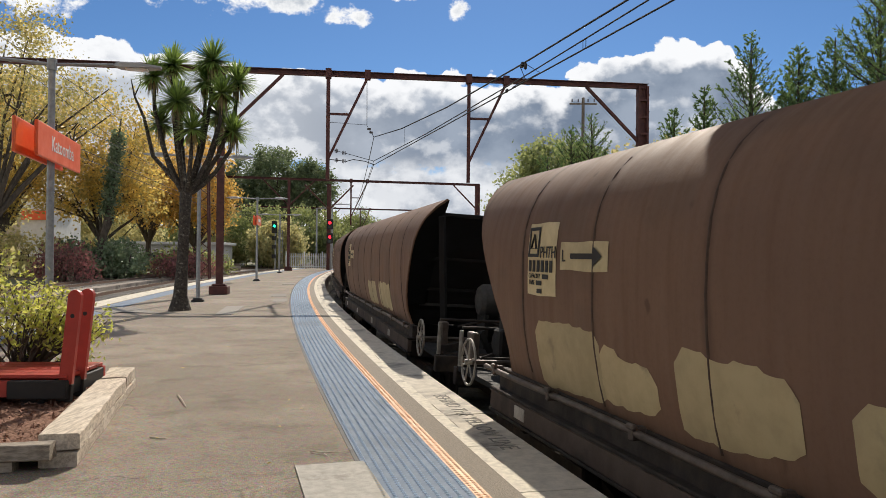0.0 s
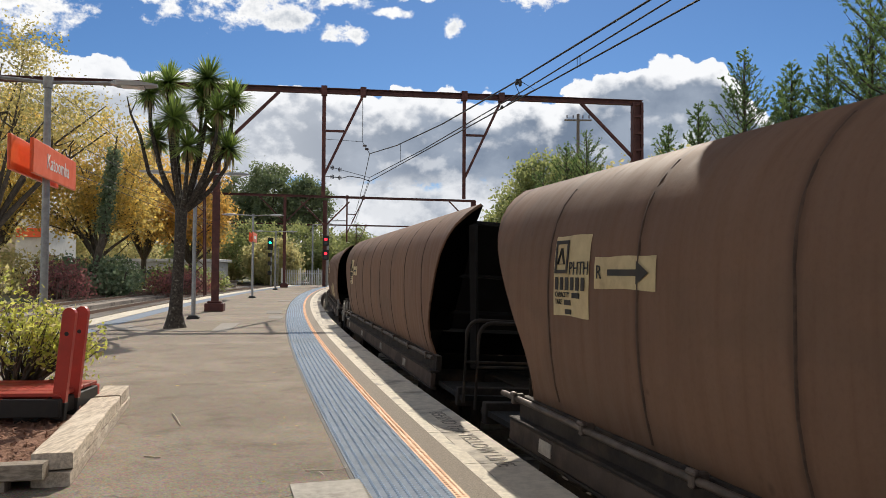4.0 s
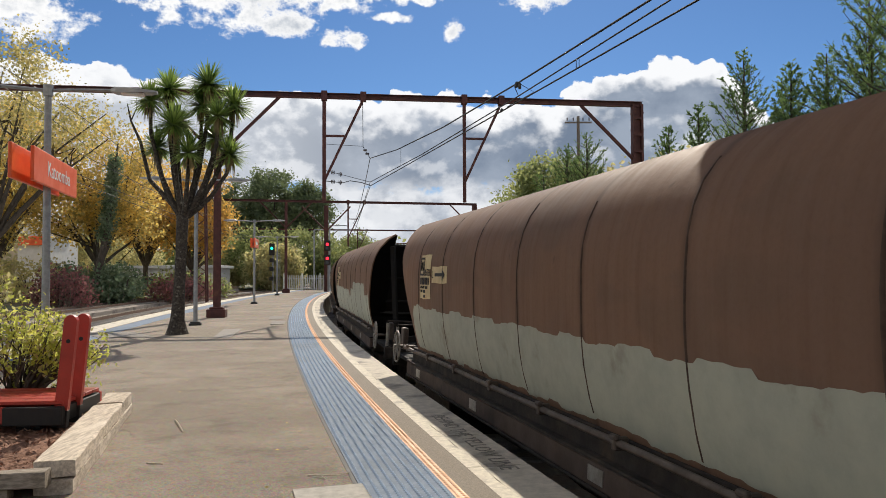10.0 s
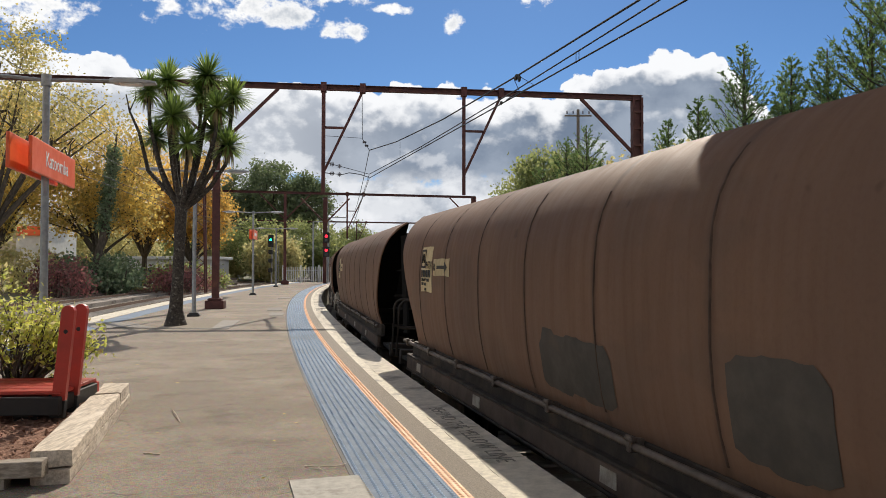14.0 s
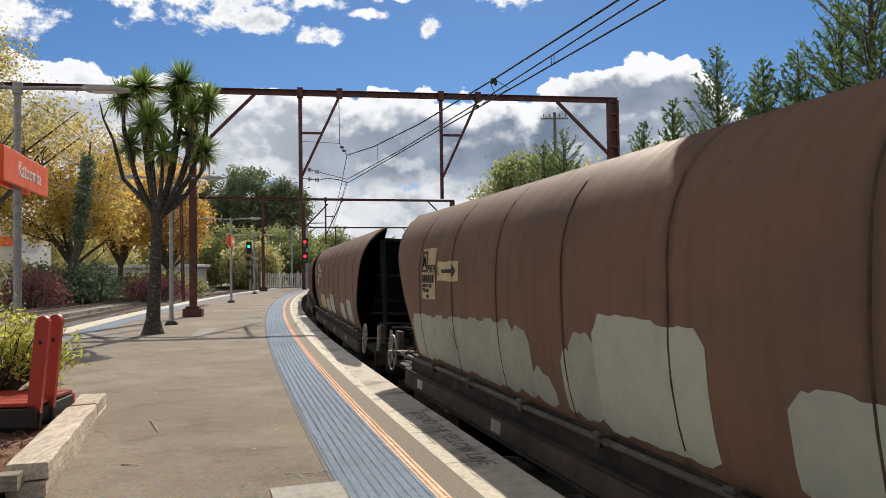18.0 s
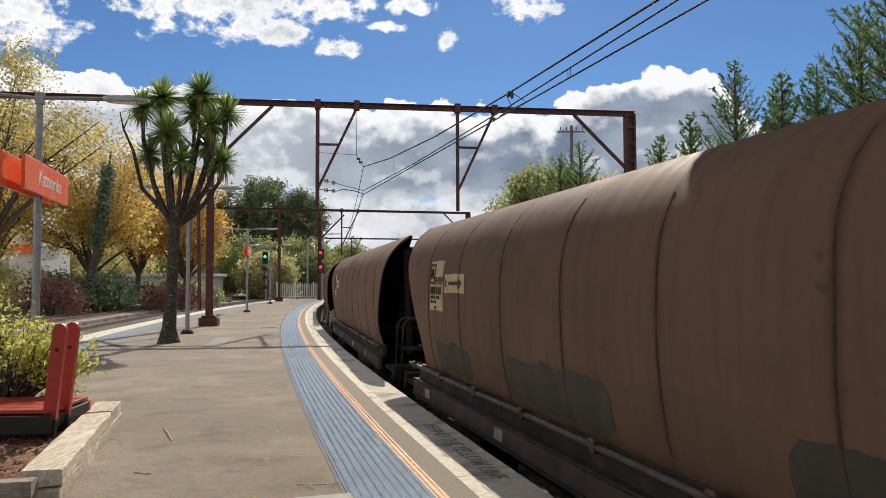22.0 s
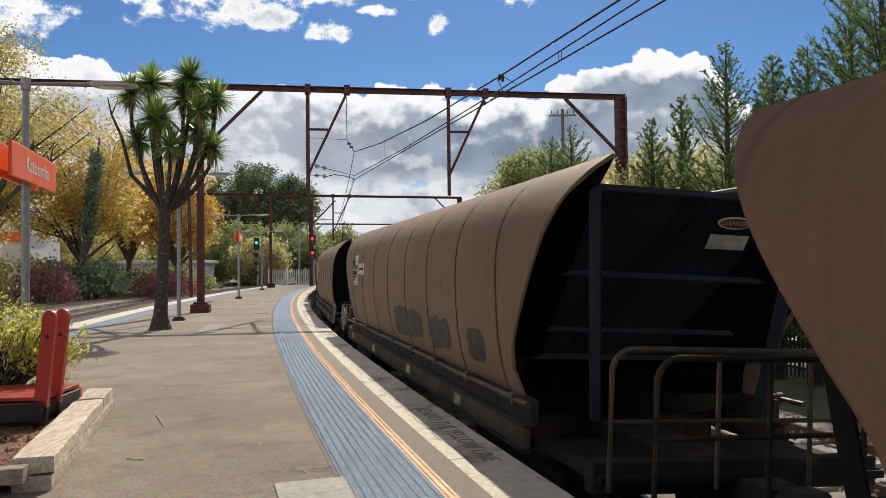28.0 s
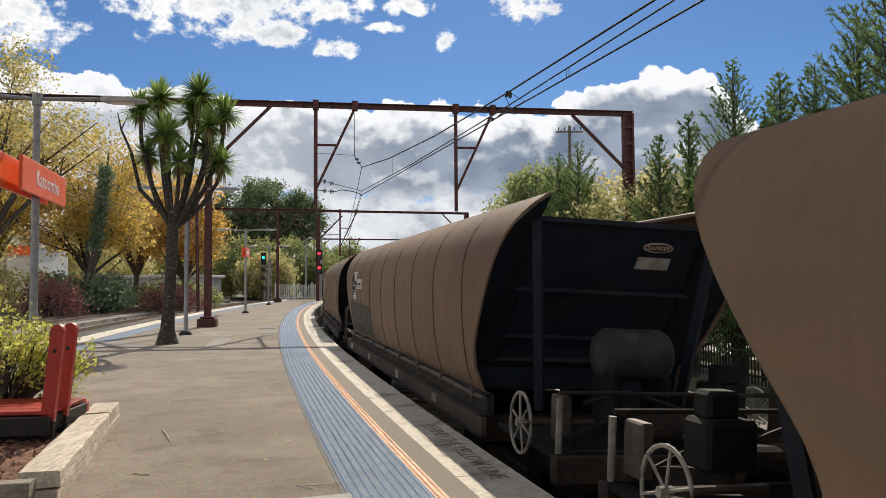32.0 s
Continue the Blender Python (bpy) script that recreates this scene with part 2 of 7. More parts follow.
WHITE_LINE = material("worn_cream_line", (0.72, 0.66, 0.53), (0.55, 0.50, 0.41), 0.85, scale=18.0, spot=(0.36, 0.33, 0.28), spot_scale=3.0, spot_amount=0.35, bump=0.3, bump_scale=90.0, vary=0.03)
TACTILE = material("blue_grey_tactile", (0.215, 0.270, 0.345), (0.175, 0.222, 0.287), 0.8, scale=8.0, spot=(0.16, 0.19, 0.22), spot_scale=0.6, bump=0.1, vary=0.0, spec=0.2)
STUD = material("blue_studs", (0.37, 0.48, 0.62), (0.30, 0.40, 0.53), 0.75, scale=5.0, spot=(0.30, 0.38, 0.47), spot_scale=0.5, bump=0.0, vary=0.0, spec=0.2)
ORANGE = material("orange_tactile", (0.80, 0.42, 0.20), (0.66, 0.35, 0.17), 0.6, scale=8.0, bump=0.1, vary=0.03)
STENCIL = material("faded_stencil", (0.17, 0.158, 0.14), (0.33, 0.305, 0.26), 0.9, scale=40.0, bump=0.1, vary=0.0)
BALLAST = material("ballast", (0.21, 0.18, 0.15), (0.32, 0.28, 0.24), 0.95, scale=14.0, spot=(0.12, 0.10, 0.085), spot_scale=1.0, bump=1.0, bump_scale=22.0, vary=0.2)
SOIL = material("dry_soil", (0.20, 0.15, 0.10), (0.12, 0.10, 0.06), 0.95, scale=2.0, spot=(0.09, 0.11, 0.045), spot_scale=0.15, spot_amount=0.9, bump=0.8, bump_scale=14.0, vary=0.0)
RAIL = material("rail_steel", (0.20, 0.13, 0.09), (0.13, 0.085, 0.06), 0.6, 0.5, scale=20.0)
RAIL_TOP = material("polished_rail", (0.55, 0.52, 0.48), (0.45, 0.42, 0.38), 0.25, 0.95, scale=30.0, bump=0.05)
SLEEPER = material("concrete_sleeper", (0.36, 0.33, 0.29), (0.25, 0.23, 0.20), 0.9, scale=10.0)
RED_STEEL = material("red_oxide_steel", (0.105, 0.028, 0.022), (0.065, 0.022, 0.018), 0.7, scale=6.0, spot=(0.16, 0.06, 0.035), spot_scale=3.0, spot_amount=0.35, bump=0.25)
GALV = material("galvanised_steel", (0.36, 0.37, 0.37), (0.27, 0.28, 0.29), 0.5, 0.55, scale=12.0, bump=0.05)
DARK_METAL = material("dark_metal", (0.035, 0.034, 0.034), (0.055, 0.05, 0.046), 0.6, 0.2, scale=10.0)
WIRE = material("overhead_wire", (0.03, 0.028, 0.027), None, 0.5, 0.4, bump=0.0)
PORCELAIN = material("insulator", (0.09, 0.06, 0.05), None, 0.25, bump=0.0)
SIGN_ORANGE = material("orange_sign", (0.86, 0.14, 0.035), (0.80, 0.12, 0.03), 0.35, scale=3.0, bump=0.0, vary=0.0)
SIGN_WHITE = material("white_lettering", (0.82, 0.82, 0.80), None, 0.4, bump=0.0, vary=0.0)
LAMP_GREY = material("lamp_housing", (0.40, 0.40, 0.39), (0.33, 0.33, 0.33), 0.4, 0.2, bump=0.05)
TIMBER = material("weathered_timber", (0.70, 0.61, 0.49), (0.42, 0.355, 0.28), 0.9, scale=9.0, spot=(0.74, 0.66, 0.55), spot_scale=2.0, bump=0.6, bump_scale=30.0, stretch=(5, 0.8, 5))
TIMBER_X = material("weathered_timber_cross", (0.42, 0.36, 0.29), (0.20, 0.17, 0.135), 0.9, scale=9.0, spot=(0.46, 0.40, 0.32), spot_scale=2.0, bump=0.6, bump_scale=30.0, stretch=(0.8, 5, 5))
RED_PAINT = material("red_paint", (0.48, 0.045, 0.028), (0.38, 0.04, 0.025), 0.45, scale=5.0, spot=(0.22, 0.03, 0.02), spot_scale=2.0, spot_amount=0.4, bump=0.15, bump_scale=20.0)
BLACK_PAINT = material("black_paint", (0.012, 0.011, 0.010), (0.03, 0.026, 0.022), 0.7, scale=8.0)
MULCH = material("bark_mulch", (0.16, 0.075, 0.048), (0.30, 0.17, 0.11), 0.95, scale=30.0, bump=1.0, bump_scale=40.0, vary=0.3)
BARK = material("grey_bark", (0.125, 0.10, 0.075), (0.06, 0.048, 0.036), 0.95, scale=8.0, bump=1.0, bump_scale=14.0, stretch=(1, 1, 0.35))
PALM_BARK = material("palm_bark", (0.075, 0.060, 0.046), (0.022, 0.018, 0.014), 0.95, scale=18.0, spot=(0.24, 0.225, 0.19), spot_scale=11.0, spot_amount=0.28, bump=1.0, bump_scale=18.0)
PICKET = material("white_picket", (0.72, 0.74, 0.72), (0.6, 0.62, 0.6), 0.5, bump=0.05)
BLACK_FENCE = material("black_fence", (0.012, 0.012, 0.013), None, 0.5, bump=0.05)
WALL_CREAM = material("cream_render", (0.58, 0.48, 0.33), (0.50, 0.41, 0.29), 0.9, scale=3.0)
WALL_GREY = material("pale_wall", (0.55, 0.55, 0.53), (0.45, 0.45, 0.44), 0.85, scale=2.0)
PALE_ROAD = material("pale_concrete_street", (0.62, 0.59, 0.53), (0.50, 0.47, 0.42), 0.9, scale=4.0, bump=0.2)
WALL_WHITE = material("white_painted_wall", (0.80, 0.80, 0.78), (0.70, 0.70, 0.68), 0.8, scale=2.0)
ROOF_RED = material("red_roof", (0.34, 0.07, 0.045), (0.26, 0.06, 0.04), 0.8, scale=4.0)
GLASS_DARK = material("window_glass", (0.03, 0.035, 0.04), None, 0.08, bump=0.0, spec=0.8)
GREEN_LAMP = material("green_signal_light", (0.02, 1.0, 0.55), None, 0.3, bump=0.0, vary=0.0, glow=2.2)
RED_LAMP = material("red_signal_light", (1.0, 0.02, 0.04), None, 0.3, bump=0.0, vary=0.0, glow=2.2)
CAR_WHITE = material("white_car_paint", (0.72, 0.72, 0.72), None, 0.3, bump=0.0, coat=0.4)
RUBBER = material("rubber", (0.02, 0.02, 0.02), None, 0.8)
POLE_WOOD = material("timber_pole", (0.20, 0.165, 0.13), (0.13, 0.105, 0.085), 0.9, scale=8.0, stretch=(3, 3, 0.4))


def leaf_material(name, a, b, glow_through=0.35, rough=0.6):
    """Leaves: colour changes from leaf to leaf, and light shines through."""
    mat = bpy.data.materials.new(name)
    mat.use_nodes = True
    tree = mat.node_tree
    n = Nodes(tree)
    shader = tree.nodes["Principled BSDF"]
    rnd = n.add("ShaderNodeNewGeometry", 8)
    clump = n.noise(n.add("ShaderNodeTexCoord", 3), 0.9, 3.0)
    base = n.mix(n.m("ADD", n.m("MULTIPLY", n.step(rnd, 0.15, 0.85), 0.65), n.m("MULTIPLY", n.step(clump, 0.35, 0.65), 0.35)), (*a, 1), (*b, 1))
    n.put(shader.inputs["Base Color"], base)
    shader.inputs["Roughness"].default_value = rough
    leaf = n.add("ShaderNodeBsdfTranslucent", 0, {0: base})
    n.put(tree.nodes["Material Output"].inputs[0], n.add("ShaderNodeMixShader", 0, {0: glow_through, 1: shader.outputs[0], 2: leaf}))
    return mat


LEAF_GOLD = leaf_material("golden_leaves", (0.82, 0.58, 0.14), (0.38, 0.33, 0.12), 0.70, 0.4)
LEAF_AMBER = leaf_material("amber_leaves", (0.84, 0.53, 0.12), (0.44, 0.33, 0.12), 0.70, 0.4)
LEAF_LIME = leaf_material("lime_leaves", (0.74, 0.74, 0.16), (0.38, 0.42, 0.10), 0.62)
LEAF_PALE = leaf_material("pale_autumn_leaves", (0.66, 0.54, 0.20), (0.32, 0.31, 0.12), 0.66, 0.4)
LEAF_OLIVE = leaf_material("olive_leaves", (0.68, 0.58, 0.28), (0.42, 0.42, 0.19), 0.66)
LEAF_CONIFER = leaf_material("conifer_sprays", (0.28, 0.40, 0.13), (0.08, 0.145, 0.055), 0.48)
LEAF_DARK = leaf_material("dark_glossy_leaves", (0.30, 0.36, 0.22), (0.15, 0.22, 0.12), 0.45, 0.25)
LEAF_RED = leaf_material("wine_red_leaves", (0.50, 0.20, 0.19), (0.17, 0.10, 0.09), 0.5)
LEAF_PALM = leaf_material("palm_blades", (0.36, 0.47, 0.11), (0.10, 0.17, 0.05), 0.42, 0.35)
LEAF_DRY = leaf_material("dry_palm_blades", (0.42, 0.32, 0.16), (0.22, 0.17, 0.09), 0.4)
LEAF_PINE = leaf_material("dark_pine", (0.23, 0.28, 0.13), (0.12, 0.16, 0.08), 0.5)
LEAF_WOOD = leaf_material("mixed_wood", (0.42, 0.44, 0.17), (0.22, 0.27, 0.11), 0.62)

DRY_TWIG = material("dry_twigs", (0.33, 0.27, 0.20), (0.17, 0.135, 0.10), 0.95, scale=8.0, bump=0.3)
BLOCK_BROWN = material("brown_block_paint", (0.13, 0.085, 0.06), (0.09, 0.06, 0.045), 0.8, scale=4.0, bump=0.2)
BED_EARTH = material("trodden_earth", (0.30, 0.25, 0.19), (0.19, 0.155, 0.115), 0.95, scale=12.0, spot=(0.22, 0.21, 0.10), spot_scale=3.0, spot_amount=0.4, bump=0.8, bump_scale=40.0)

# ---- mesh tools ----
def mesh_from(name, verts, faces, smooth=False):
    me = bpy.data.meshes.new(name)
    me.from_pydata([tuple(v) for v in verts], [], faces)
    me.update()
    if smooth:
        me.polygons.foreach_set("use_smooth", [True] * len(me.polygons))
    return me


def part(name, bm, mat, parent=None, label="", smooth=False, place=None):
    """Link a bmesh (or a mesh) as one object, under a thing or a part if one is given."""
    if isinstance(bm, bmesh.types.BMesh):
        me = bpy.data.meshes.new(name)
        bm.to_mesh(me)
        bm.free()
        if smooth:
            me.polygons.foreach_set("use_smooth", [True] * len(me.polygons))
            me.set_sharp_from_angle(angle=radians(40))
    else:
        me = bm
    if mat is not None and not me.materials:
        me.materials.append(mat)
    ob = new(name, me)
    ob.parent = parent
    if place is not None:
        ob.matrix_basis = place
    if label:
        tagged(ob, label)
    return ob


def thing(name, label, category, group="", kind="", place=None):
    ob = new(name)
    ob.empty_display_size = 0.2
    if place is not None:
        ob.matrix_basis = place
    return tagged(ob, label, category, group, kind)


def box(bm, size, m=None, bevel=0.0):
    """A box of that size round the origin of m, with its edges taken off."""
    made = bmesh.ops.create_cube(bm, size=1.0, matrix=(m or Matrix()) @ Matrix.Diagonal((*size, 1)))["verts"]
    if bevel:
        edges = list({e for v in made for e in v.link_edges})
        bmesh.ops.bevel(bm, geom=edges, offset=bevel, segments=1, affect="EDGES")
    return bm


def boxes(*rows, bevel=0.0):
    bm = bmesh.new()
    for size, m in rows:
        box(bm, size, m, bevel)
    return bm


def rod(bm, a, b, r, r2=None, seg=8):
    """A round bar from a to b."""
    a, b = Vector(a), Vector(b)
    d = b - a
    m = Matrix.Translation((a + b) / 2) @ d.to_track_quat("Z", "Y").to_matrix().to_4x4()
    bmesh.ops.create_cone(bm, cap_ends=True, segments=seg, radius1=r, radius2=r if r2 is None else r2, depth=d.length, matrix=m)
    return bm


def tube(bm, pts, r, seg=6, r_end=None, closed=False):
    """A bent round bar through the points; its radius may taper."""
    pts = [Vector(p) for p in pts]
    rings, n = [], len(pts)
    for i, p in enumerate(pts):
        if closed:
            d = pts[(i + 1) % n] - pts[i - 1]
        else:
            d = pts[min(i + 1, n - 1)] - pts[max(i - 1, 0)]
        q = d.to_track_quat("Z", "Y")
        rr = r if r_end is None else r + (r_end - r) * i / max(1, n - 1)
        rings.append([bm.verts.new(p + q @ Vector((rr * math.cos(2 * math.pi * k / seg), rr * math.sin(2 * math.pi * k / seg), 0))) for k in range(seg)])
    for i in range(n if closed else n - 1):
        a, b = rings[i], rings[(i + 1) % n]
        for k in range(seg):
            bm.faces.new((a[k], a[(k + 1) % seg], b[(k + 1) % seg], b[k]))
    if not closed:
        bm.faces.new(rings[0][::-1])
        bm.faces.new(rings[-1])
    return bm


def beam(bm, a, b, w, h):
    """A square bar from a to b."""
    a, b = Vector(a), Vector(b)
    d = b - a
    return box(bm, (w, h, d.length), Matrix.Translation((a + b) / 2) @ d.to_track_quat("Z", "Y").to_matrix().to_4x4())


def h_post(bm, a, b, w, h, t=0.02):
    """A rolled H section from a to b."""
    a, b = Vector(a), Vector(b)
    d = b - a
    m = Matrix.Translation((a + b) / 2) @ d.to_track_quat("Z", "Y").to_matrix().to_4x4()
    box(bm, (t, h - 2 * t, d.length), m)
    for s in (-1, 1):
        box(bm, (w, t, d.length), m @ Matrix.Translation((0, s * (h - t) / 2, 0)))
    return bm


def lettering(name, words, size, mat, parent, m, depth=0.002, label="", align="CENTER"):
    cu = bpy.data.curves.new(name, "FONT")
    cu.body, cu.size, cu.extrude, cu.align_x, cu.align_y = words, size, depth, align, "CENTER"
    cu.resolution_u = 2
    tmp = bpy.data.objects.new(name, cu)
    scene.collection.objects.link(tmp)
    me = bpy.data.meshes.new_from_object(tmp.evaluated_get(bpy.context.evaluated_depsgraph_get()))
    bpy.data.objects.remove(tmp)
    return part(name, me, mat, parent, label, place=m)


# ---- the plan: platform edge and tracks are arcs round one centre ----
CX, CY, R_EDGE = 335.796, 89.113, 345.193
TH0 = math.atan2(-CY, -CX)
Z_RAIL, OFF_TRACK, CANT = -1.13, 1.71, 3.0


def along(s, off=0.0, z=0.0):
    """The place s metres along the platform edge (away from the camera) and off metres towards the train."""
    lim = max(-40.0, min(125.0, s))
    th = TH0 - lim / R_EDGE
    r = R_EDGE - off
    t = (s - lim)
    return Vector((CX + r * math.cos(th) + t * math.sin(th), CY + r * math.sin(th) - t * math.cos(th), z))


def heading(s):
    """The turn about z that points y along the track at s."""
    th = TH0 - max(-40.0, min(125.0, s)) / R_EDGE
    return math.atan2(-math.sin(th), -math.cos(th))


def at_track(s, off=0.0, z=0.0):
    return Matrix.Translation(along(s, off, z)) @ Matrix.Rotation(heading(s), 4, "Z")


def band(s0, s1, off0, off1, z0, z1, step=1.0):
    """A slab along the arc; off0 and off1 may be functions of s."""
    f0 = off0 if callable(off0) else lambda s: off0
    f1 = off1 if callable(off1) else lambda s: off1
    n = max(1, round((s1 - s0) / step))
    verts, faces = [], []
    for i in range(n + 1):
        s = s0 + (s1 - s0) * i / n
        verts += [along(s, f0(s), z1), along(s, f1(s), z1), along(s, f1(s), z0), along(s, f0(s), z0)]
    for i in range(n):
        a, b = 4 * i, 4 * i + 4
        for k in range(4):
            faces.append((a + k, a + (k + 1) % 4, b + (k + 1) % 4, b + k))
    faces += [(0, 3, 2, 1), (4 * n, 4 * n + 1, 4 * n + 2, 4 * n + 3)]
    return verts, faces


def band_mesh(name, *a, **k):
    return mesh_from(name, *band(*a, **k))

# ---- ground, platform and tracks ----
def left_edge(s):
    return -np.interp(s, (-30, 5, 23, 43, 74, 120), (7.6, 7.5, 7.05, 6.35, 5.45, 4.6))


def ground():
    bm = bmesh.new()
    rings = [0, 20, 60, 120, 250, 600, 1500, 3500]
    prev = None
    for r in rings:
        ring = [bm.verts.new((r * math.cos(a), 40 + r * math.sin(a), -1.45 if r < 300 else -1.45 - (r - 300) * 0.004)) for a in np.linspace(0, 2 * math.pi, 48, endpoint=False)] if r else [bm.verts.new((0, 40, -1.45))]
        if prev:
            for k in range(48):
                if len(prev) == 1:
                    bm.faces.new((prev[0], ring[k], ring[(k + 1) % 48]))
                else:
                    bm.faces.new((prev[k], ring[k], ring[(k + 1) % 48], prev[(k + 1) % 48]))
        prev = ring
    tagged(part("ground", bm, SOIL), "dry brown soil with patches of grass", "ground", kind="structure")


ground()
PLAT_0, PLAT_1 = -16.0, 79.0
platform = tagged(part("pavement", band_mesh("pavement", PLAT_0, PLAT_1, left_edge, -0.54, -1.5, 0.0), ASPHALT), "worn grey-brown asphalt island platform", "platform", kind="structure")
part("edge_wall", band_mesh("edge_wall", PLAT_0, PLAT_1, -0.54, -0.10, -1.5, -0.012), CONCRETE, platform, "concrete wall under the coping")
part("tactile_strip", band_mesh("tactile_strip", PLAT_0, PLAT_1, -1.385, -0.80, -0.05, 0.006), TACTILE, platform, "blue-grey tactile paving strip")
part("warning_strip", band_mesh("warning_strip", PLAT_0, PLAT_1, -0.80, -0.71, -0.05, 0.007), ORANGE, platform, "orange warning strip beside the tactile paving")
part("gravel_strip", band_mesh("gravel_strip", PLAT_0, PLAT_1, -0.71, -0.50, -0.05, 0.004), GRAVEL_GREY, platform)
part("left_strip", band_mesh("left_strip", 4, PLAT_1, lambda s: left_edge(s) + 0.62, lambda s: left_edge(s) + 1.2, -0.05, 0.005), TACTILE, platform, "blue-grey tactile strip on the far side")
part("left_line", band_mesh("left_line", 4, PLAT_1, lambda s: left_edge(s) - 0.1, lambda s: left_edge(s) + 0.55, -0.3, 0.006), WHITE_LINE, platform, "pale concrete coping on the far side")
part("strip_joint", band_mesh("strip_joint", PLAT_0, PLAT_1, -1.42, -1.388, -0.05, 0.003), BLACK_PAINT, platform, "dark joint beside the tactile strip")


def tactile_dots():
    """Rows of low round studs along the strip."""
    for name, mat, offs, label in (("tactile_studs", STUD, [-1.355 + 0.0655 * i for i in range(9)], "rows of blue-grey tactile studs"), ("warning_studs", ORANGE, [-0.777, -0.733], "two rows of orange studs")):
        verts, faces = [], []
        s, h = 2.6, 0.05
        while s < 62:
            wide = 0.017 if s < 25 else 0.019
            for off in offs:
                c = along(s, off, 0.006)
                u = along(s + 0.01, off, 0.006) - c
                u.normalize()
                w = Vector((u.y, -u.x, 0))
                i = len(verts)
                n = 6 if s < 14 else 4
                for ring, z in ((wide, 0.0), (wide * 0.66, 0.006)):
                    for k in range(n):
                        a = 2 * math.pi * (k + 0.5) / n
                        verts.append(c + u * (ring * math.cos(a) * (1 if s < 25 else 1.35)) + w * (ring * math.sin(a)) + Vector((0, 0, z)))
                for k in range(n):
                    faces.append((i + k, i + (k + 1) % n, i + n + (k + 1) % n, i + n + k))
                faces.append(tuple(i + n + k for k in range(n)))
            s += 0.05
        part(name, mesh_from(name, verts, faces), mat, platform, label)["kind"] = "stuff"


tactile_dots()


def platform_patches():
    rng = random.Random(4)
    # worn line and coping slabs
    s = -12.0
    while s < PLAT_1 - 0.7:
        length = 1.17
        for name, o0, o1, top, mat in (("line_slab", -0.505, -0.385, 0.005, WHITE_LINE), ("coping_slab", -0.385, 0.0, 0.0 + rng.uniform(-0.002, 0.004), CONCRETE)):
            edge = (lambda q, a=rng.uniform(-0.02, 0.02): -0.385 + a * math.sin(q * 5)) if name == "line_slab" else None
            part(name, band_mesh(name, s, s + length, o0, edge or o1, -0.12, top, step=0.4), mat, platform)
        s += length + 0.012
    # pale squares let into the asphalt
    for name, mat, pts in (
        ("concrete_cover", COVER_GREY, [(-1.0, 5.40), (-0.53, 5.54), (-0.24, 4.55), (-0.72, 4.38)]),
        ("paving_patch", PATCH, [(-6.15, 28.4), (-5.62, 28.5), (-5.26, 26.5), (-5.75, 26.4)]),
        ("paving_patch", PATCH, [(-5.42, 25.3), (-4.95, 25.35), (-4.68, 23.7), (-5.08, 23.6)]),
        ("paving_patch", PATCH, [(-7.7, 38.4), (-7.1, 38.4), (-6.95, 37.0), (-7.5, 36.9)]),
        ("paving_patch", PATCH, [(-9.3, 50.4), (-8.6, 50.4), (-8.45, 48.6), (-9.1, 48.5)]),
        ("bed_edge", PATCH, [(-5.95, 21.6), (-5.45, 21.6), (-5.0, 18.75), (-5.42, 18.7)]),
        ("bed_edge", PATCH, [(-7.9, 19.05), (-5.0, 18.75), (-5.02, 18.6), (-7.9, 18.85)]),
        ("bed_edge", PATCH, [(-9.6, 20.6), (-8.2, 20.8), (-6.9, 18.95), (-8.2, 18.75)]),
        ("planting_bed", BED_EARTH, [(-7.0, 21.5), (-5.96, 21.6), (-5.44, 18.82), (-6.6, 18.9)]),
    ):
        verts = [(x, y, 0.012) for x, y in pts] + [(x, y, -0.05) for x, y in pts]
        part(name, mesh_from(name, verts, [(3, 2, 1, 0), (0, 1, 5, 4), (1, 2, 6, 5), (2, 3, 7, 6), (3, 0, 4, 7)]), mat, platform)
    # stencilled warning on the coping, worn but readable
    for s, words in ((6.75, "BEHIND THE YELLOW LINE"),):
        m = Matrix.Translation(along(s, -0.20, 0.006)) @ Matrix.Rotation(heading(s) - math.pi / 2, 4, "Z")
        lettering("stencil", words, 0.215, STENCIL, platform, m @ Matrix.Diagonal((0.9, 1, 1, 1)), 0.0008, "faded black stencilled warning on the coping")


platform_patches()


def track(off, z, s0, s1, cant=0.0, name="railway_track"):
    bed = tagged(part(name, band_mesh(name, s0, s1, off - 2.0, off + 2.0, -1.6, z - 0.19, step=4), BALLAST), "ballasted railway track with steel rails", "track", kind="structure")
    c = radians(cant)
    for side in (-1, 1):
        o = off + side * 0.7525 * math.cos(c)
        zz = z - side * 0.7525 * math.sin(c)
        part("rail", band_mesh("rail", s0, s1, o - 0.033, o + 0.033, zz - 0.15, zz - 0.012, step=2), RAIL, bed)
        part("rail_head", band_mesh("rail_head", s0, s1, o - 0.028, o + 0.028, zz - 0.012, zz, step=2), RAIL_TOP, bed)
    me = None
    s = max(s0, -20)
    while s < min(s1, 90):
        m = at_track(s, off, z - 0.20) @ Matrix.Rotation(c, 4, "Y")
        if me is None:
            ob = part("sleeper", boxes(((2.45, 0.24, 0.12), Matrix()), bevel=0.02), SLEEPER, bed, place=m)
            me = ob.data
        else:
            part("sleeper", me, SLEEPER, bed, place=m)
        s += 0.72
    return bed


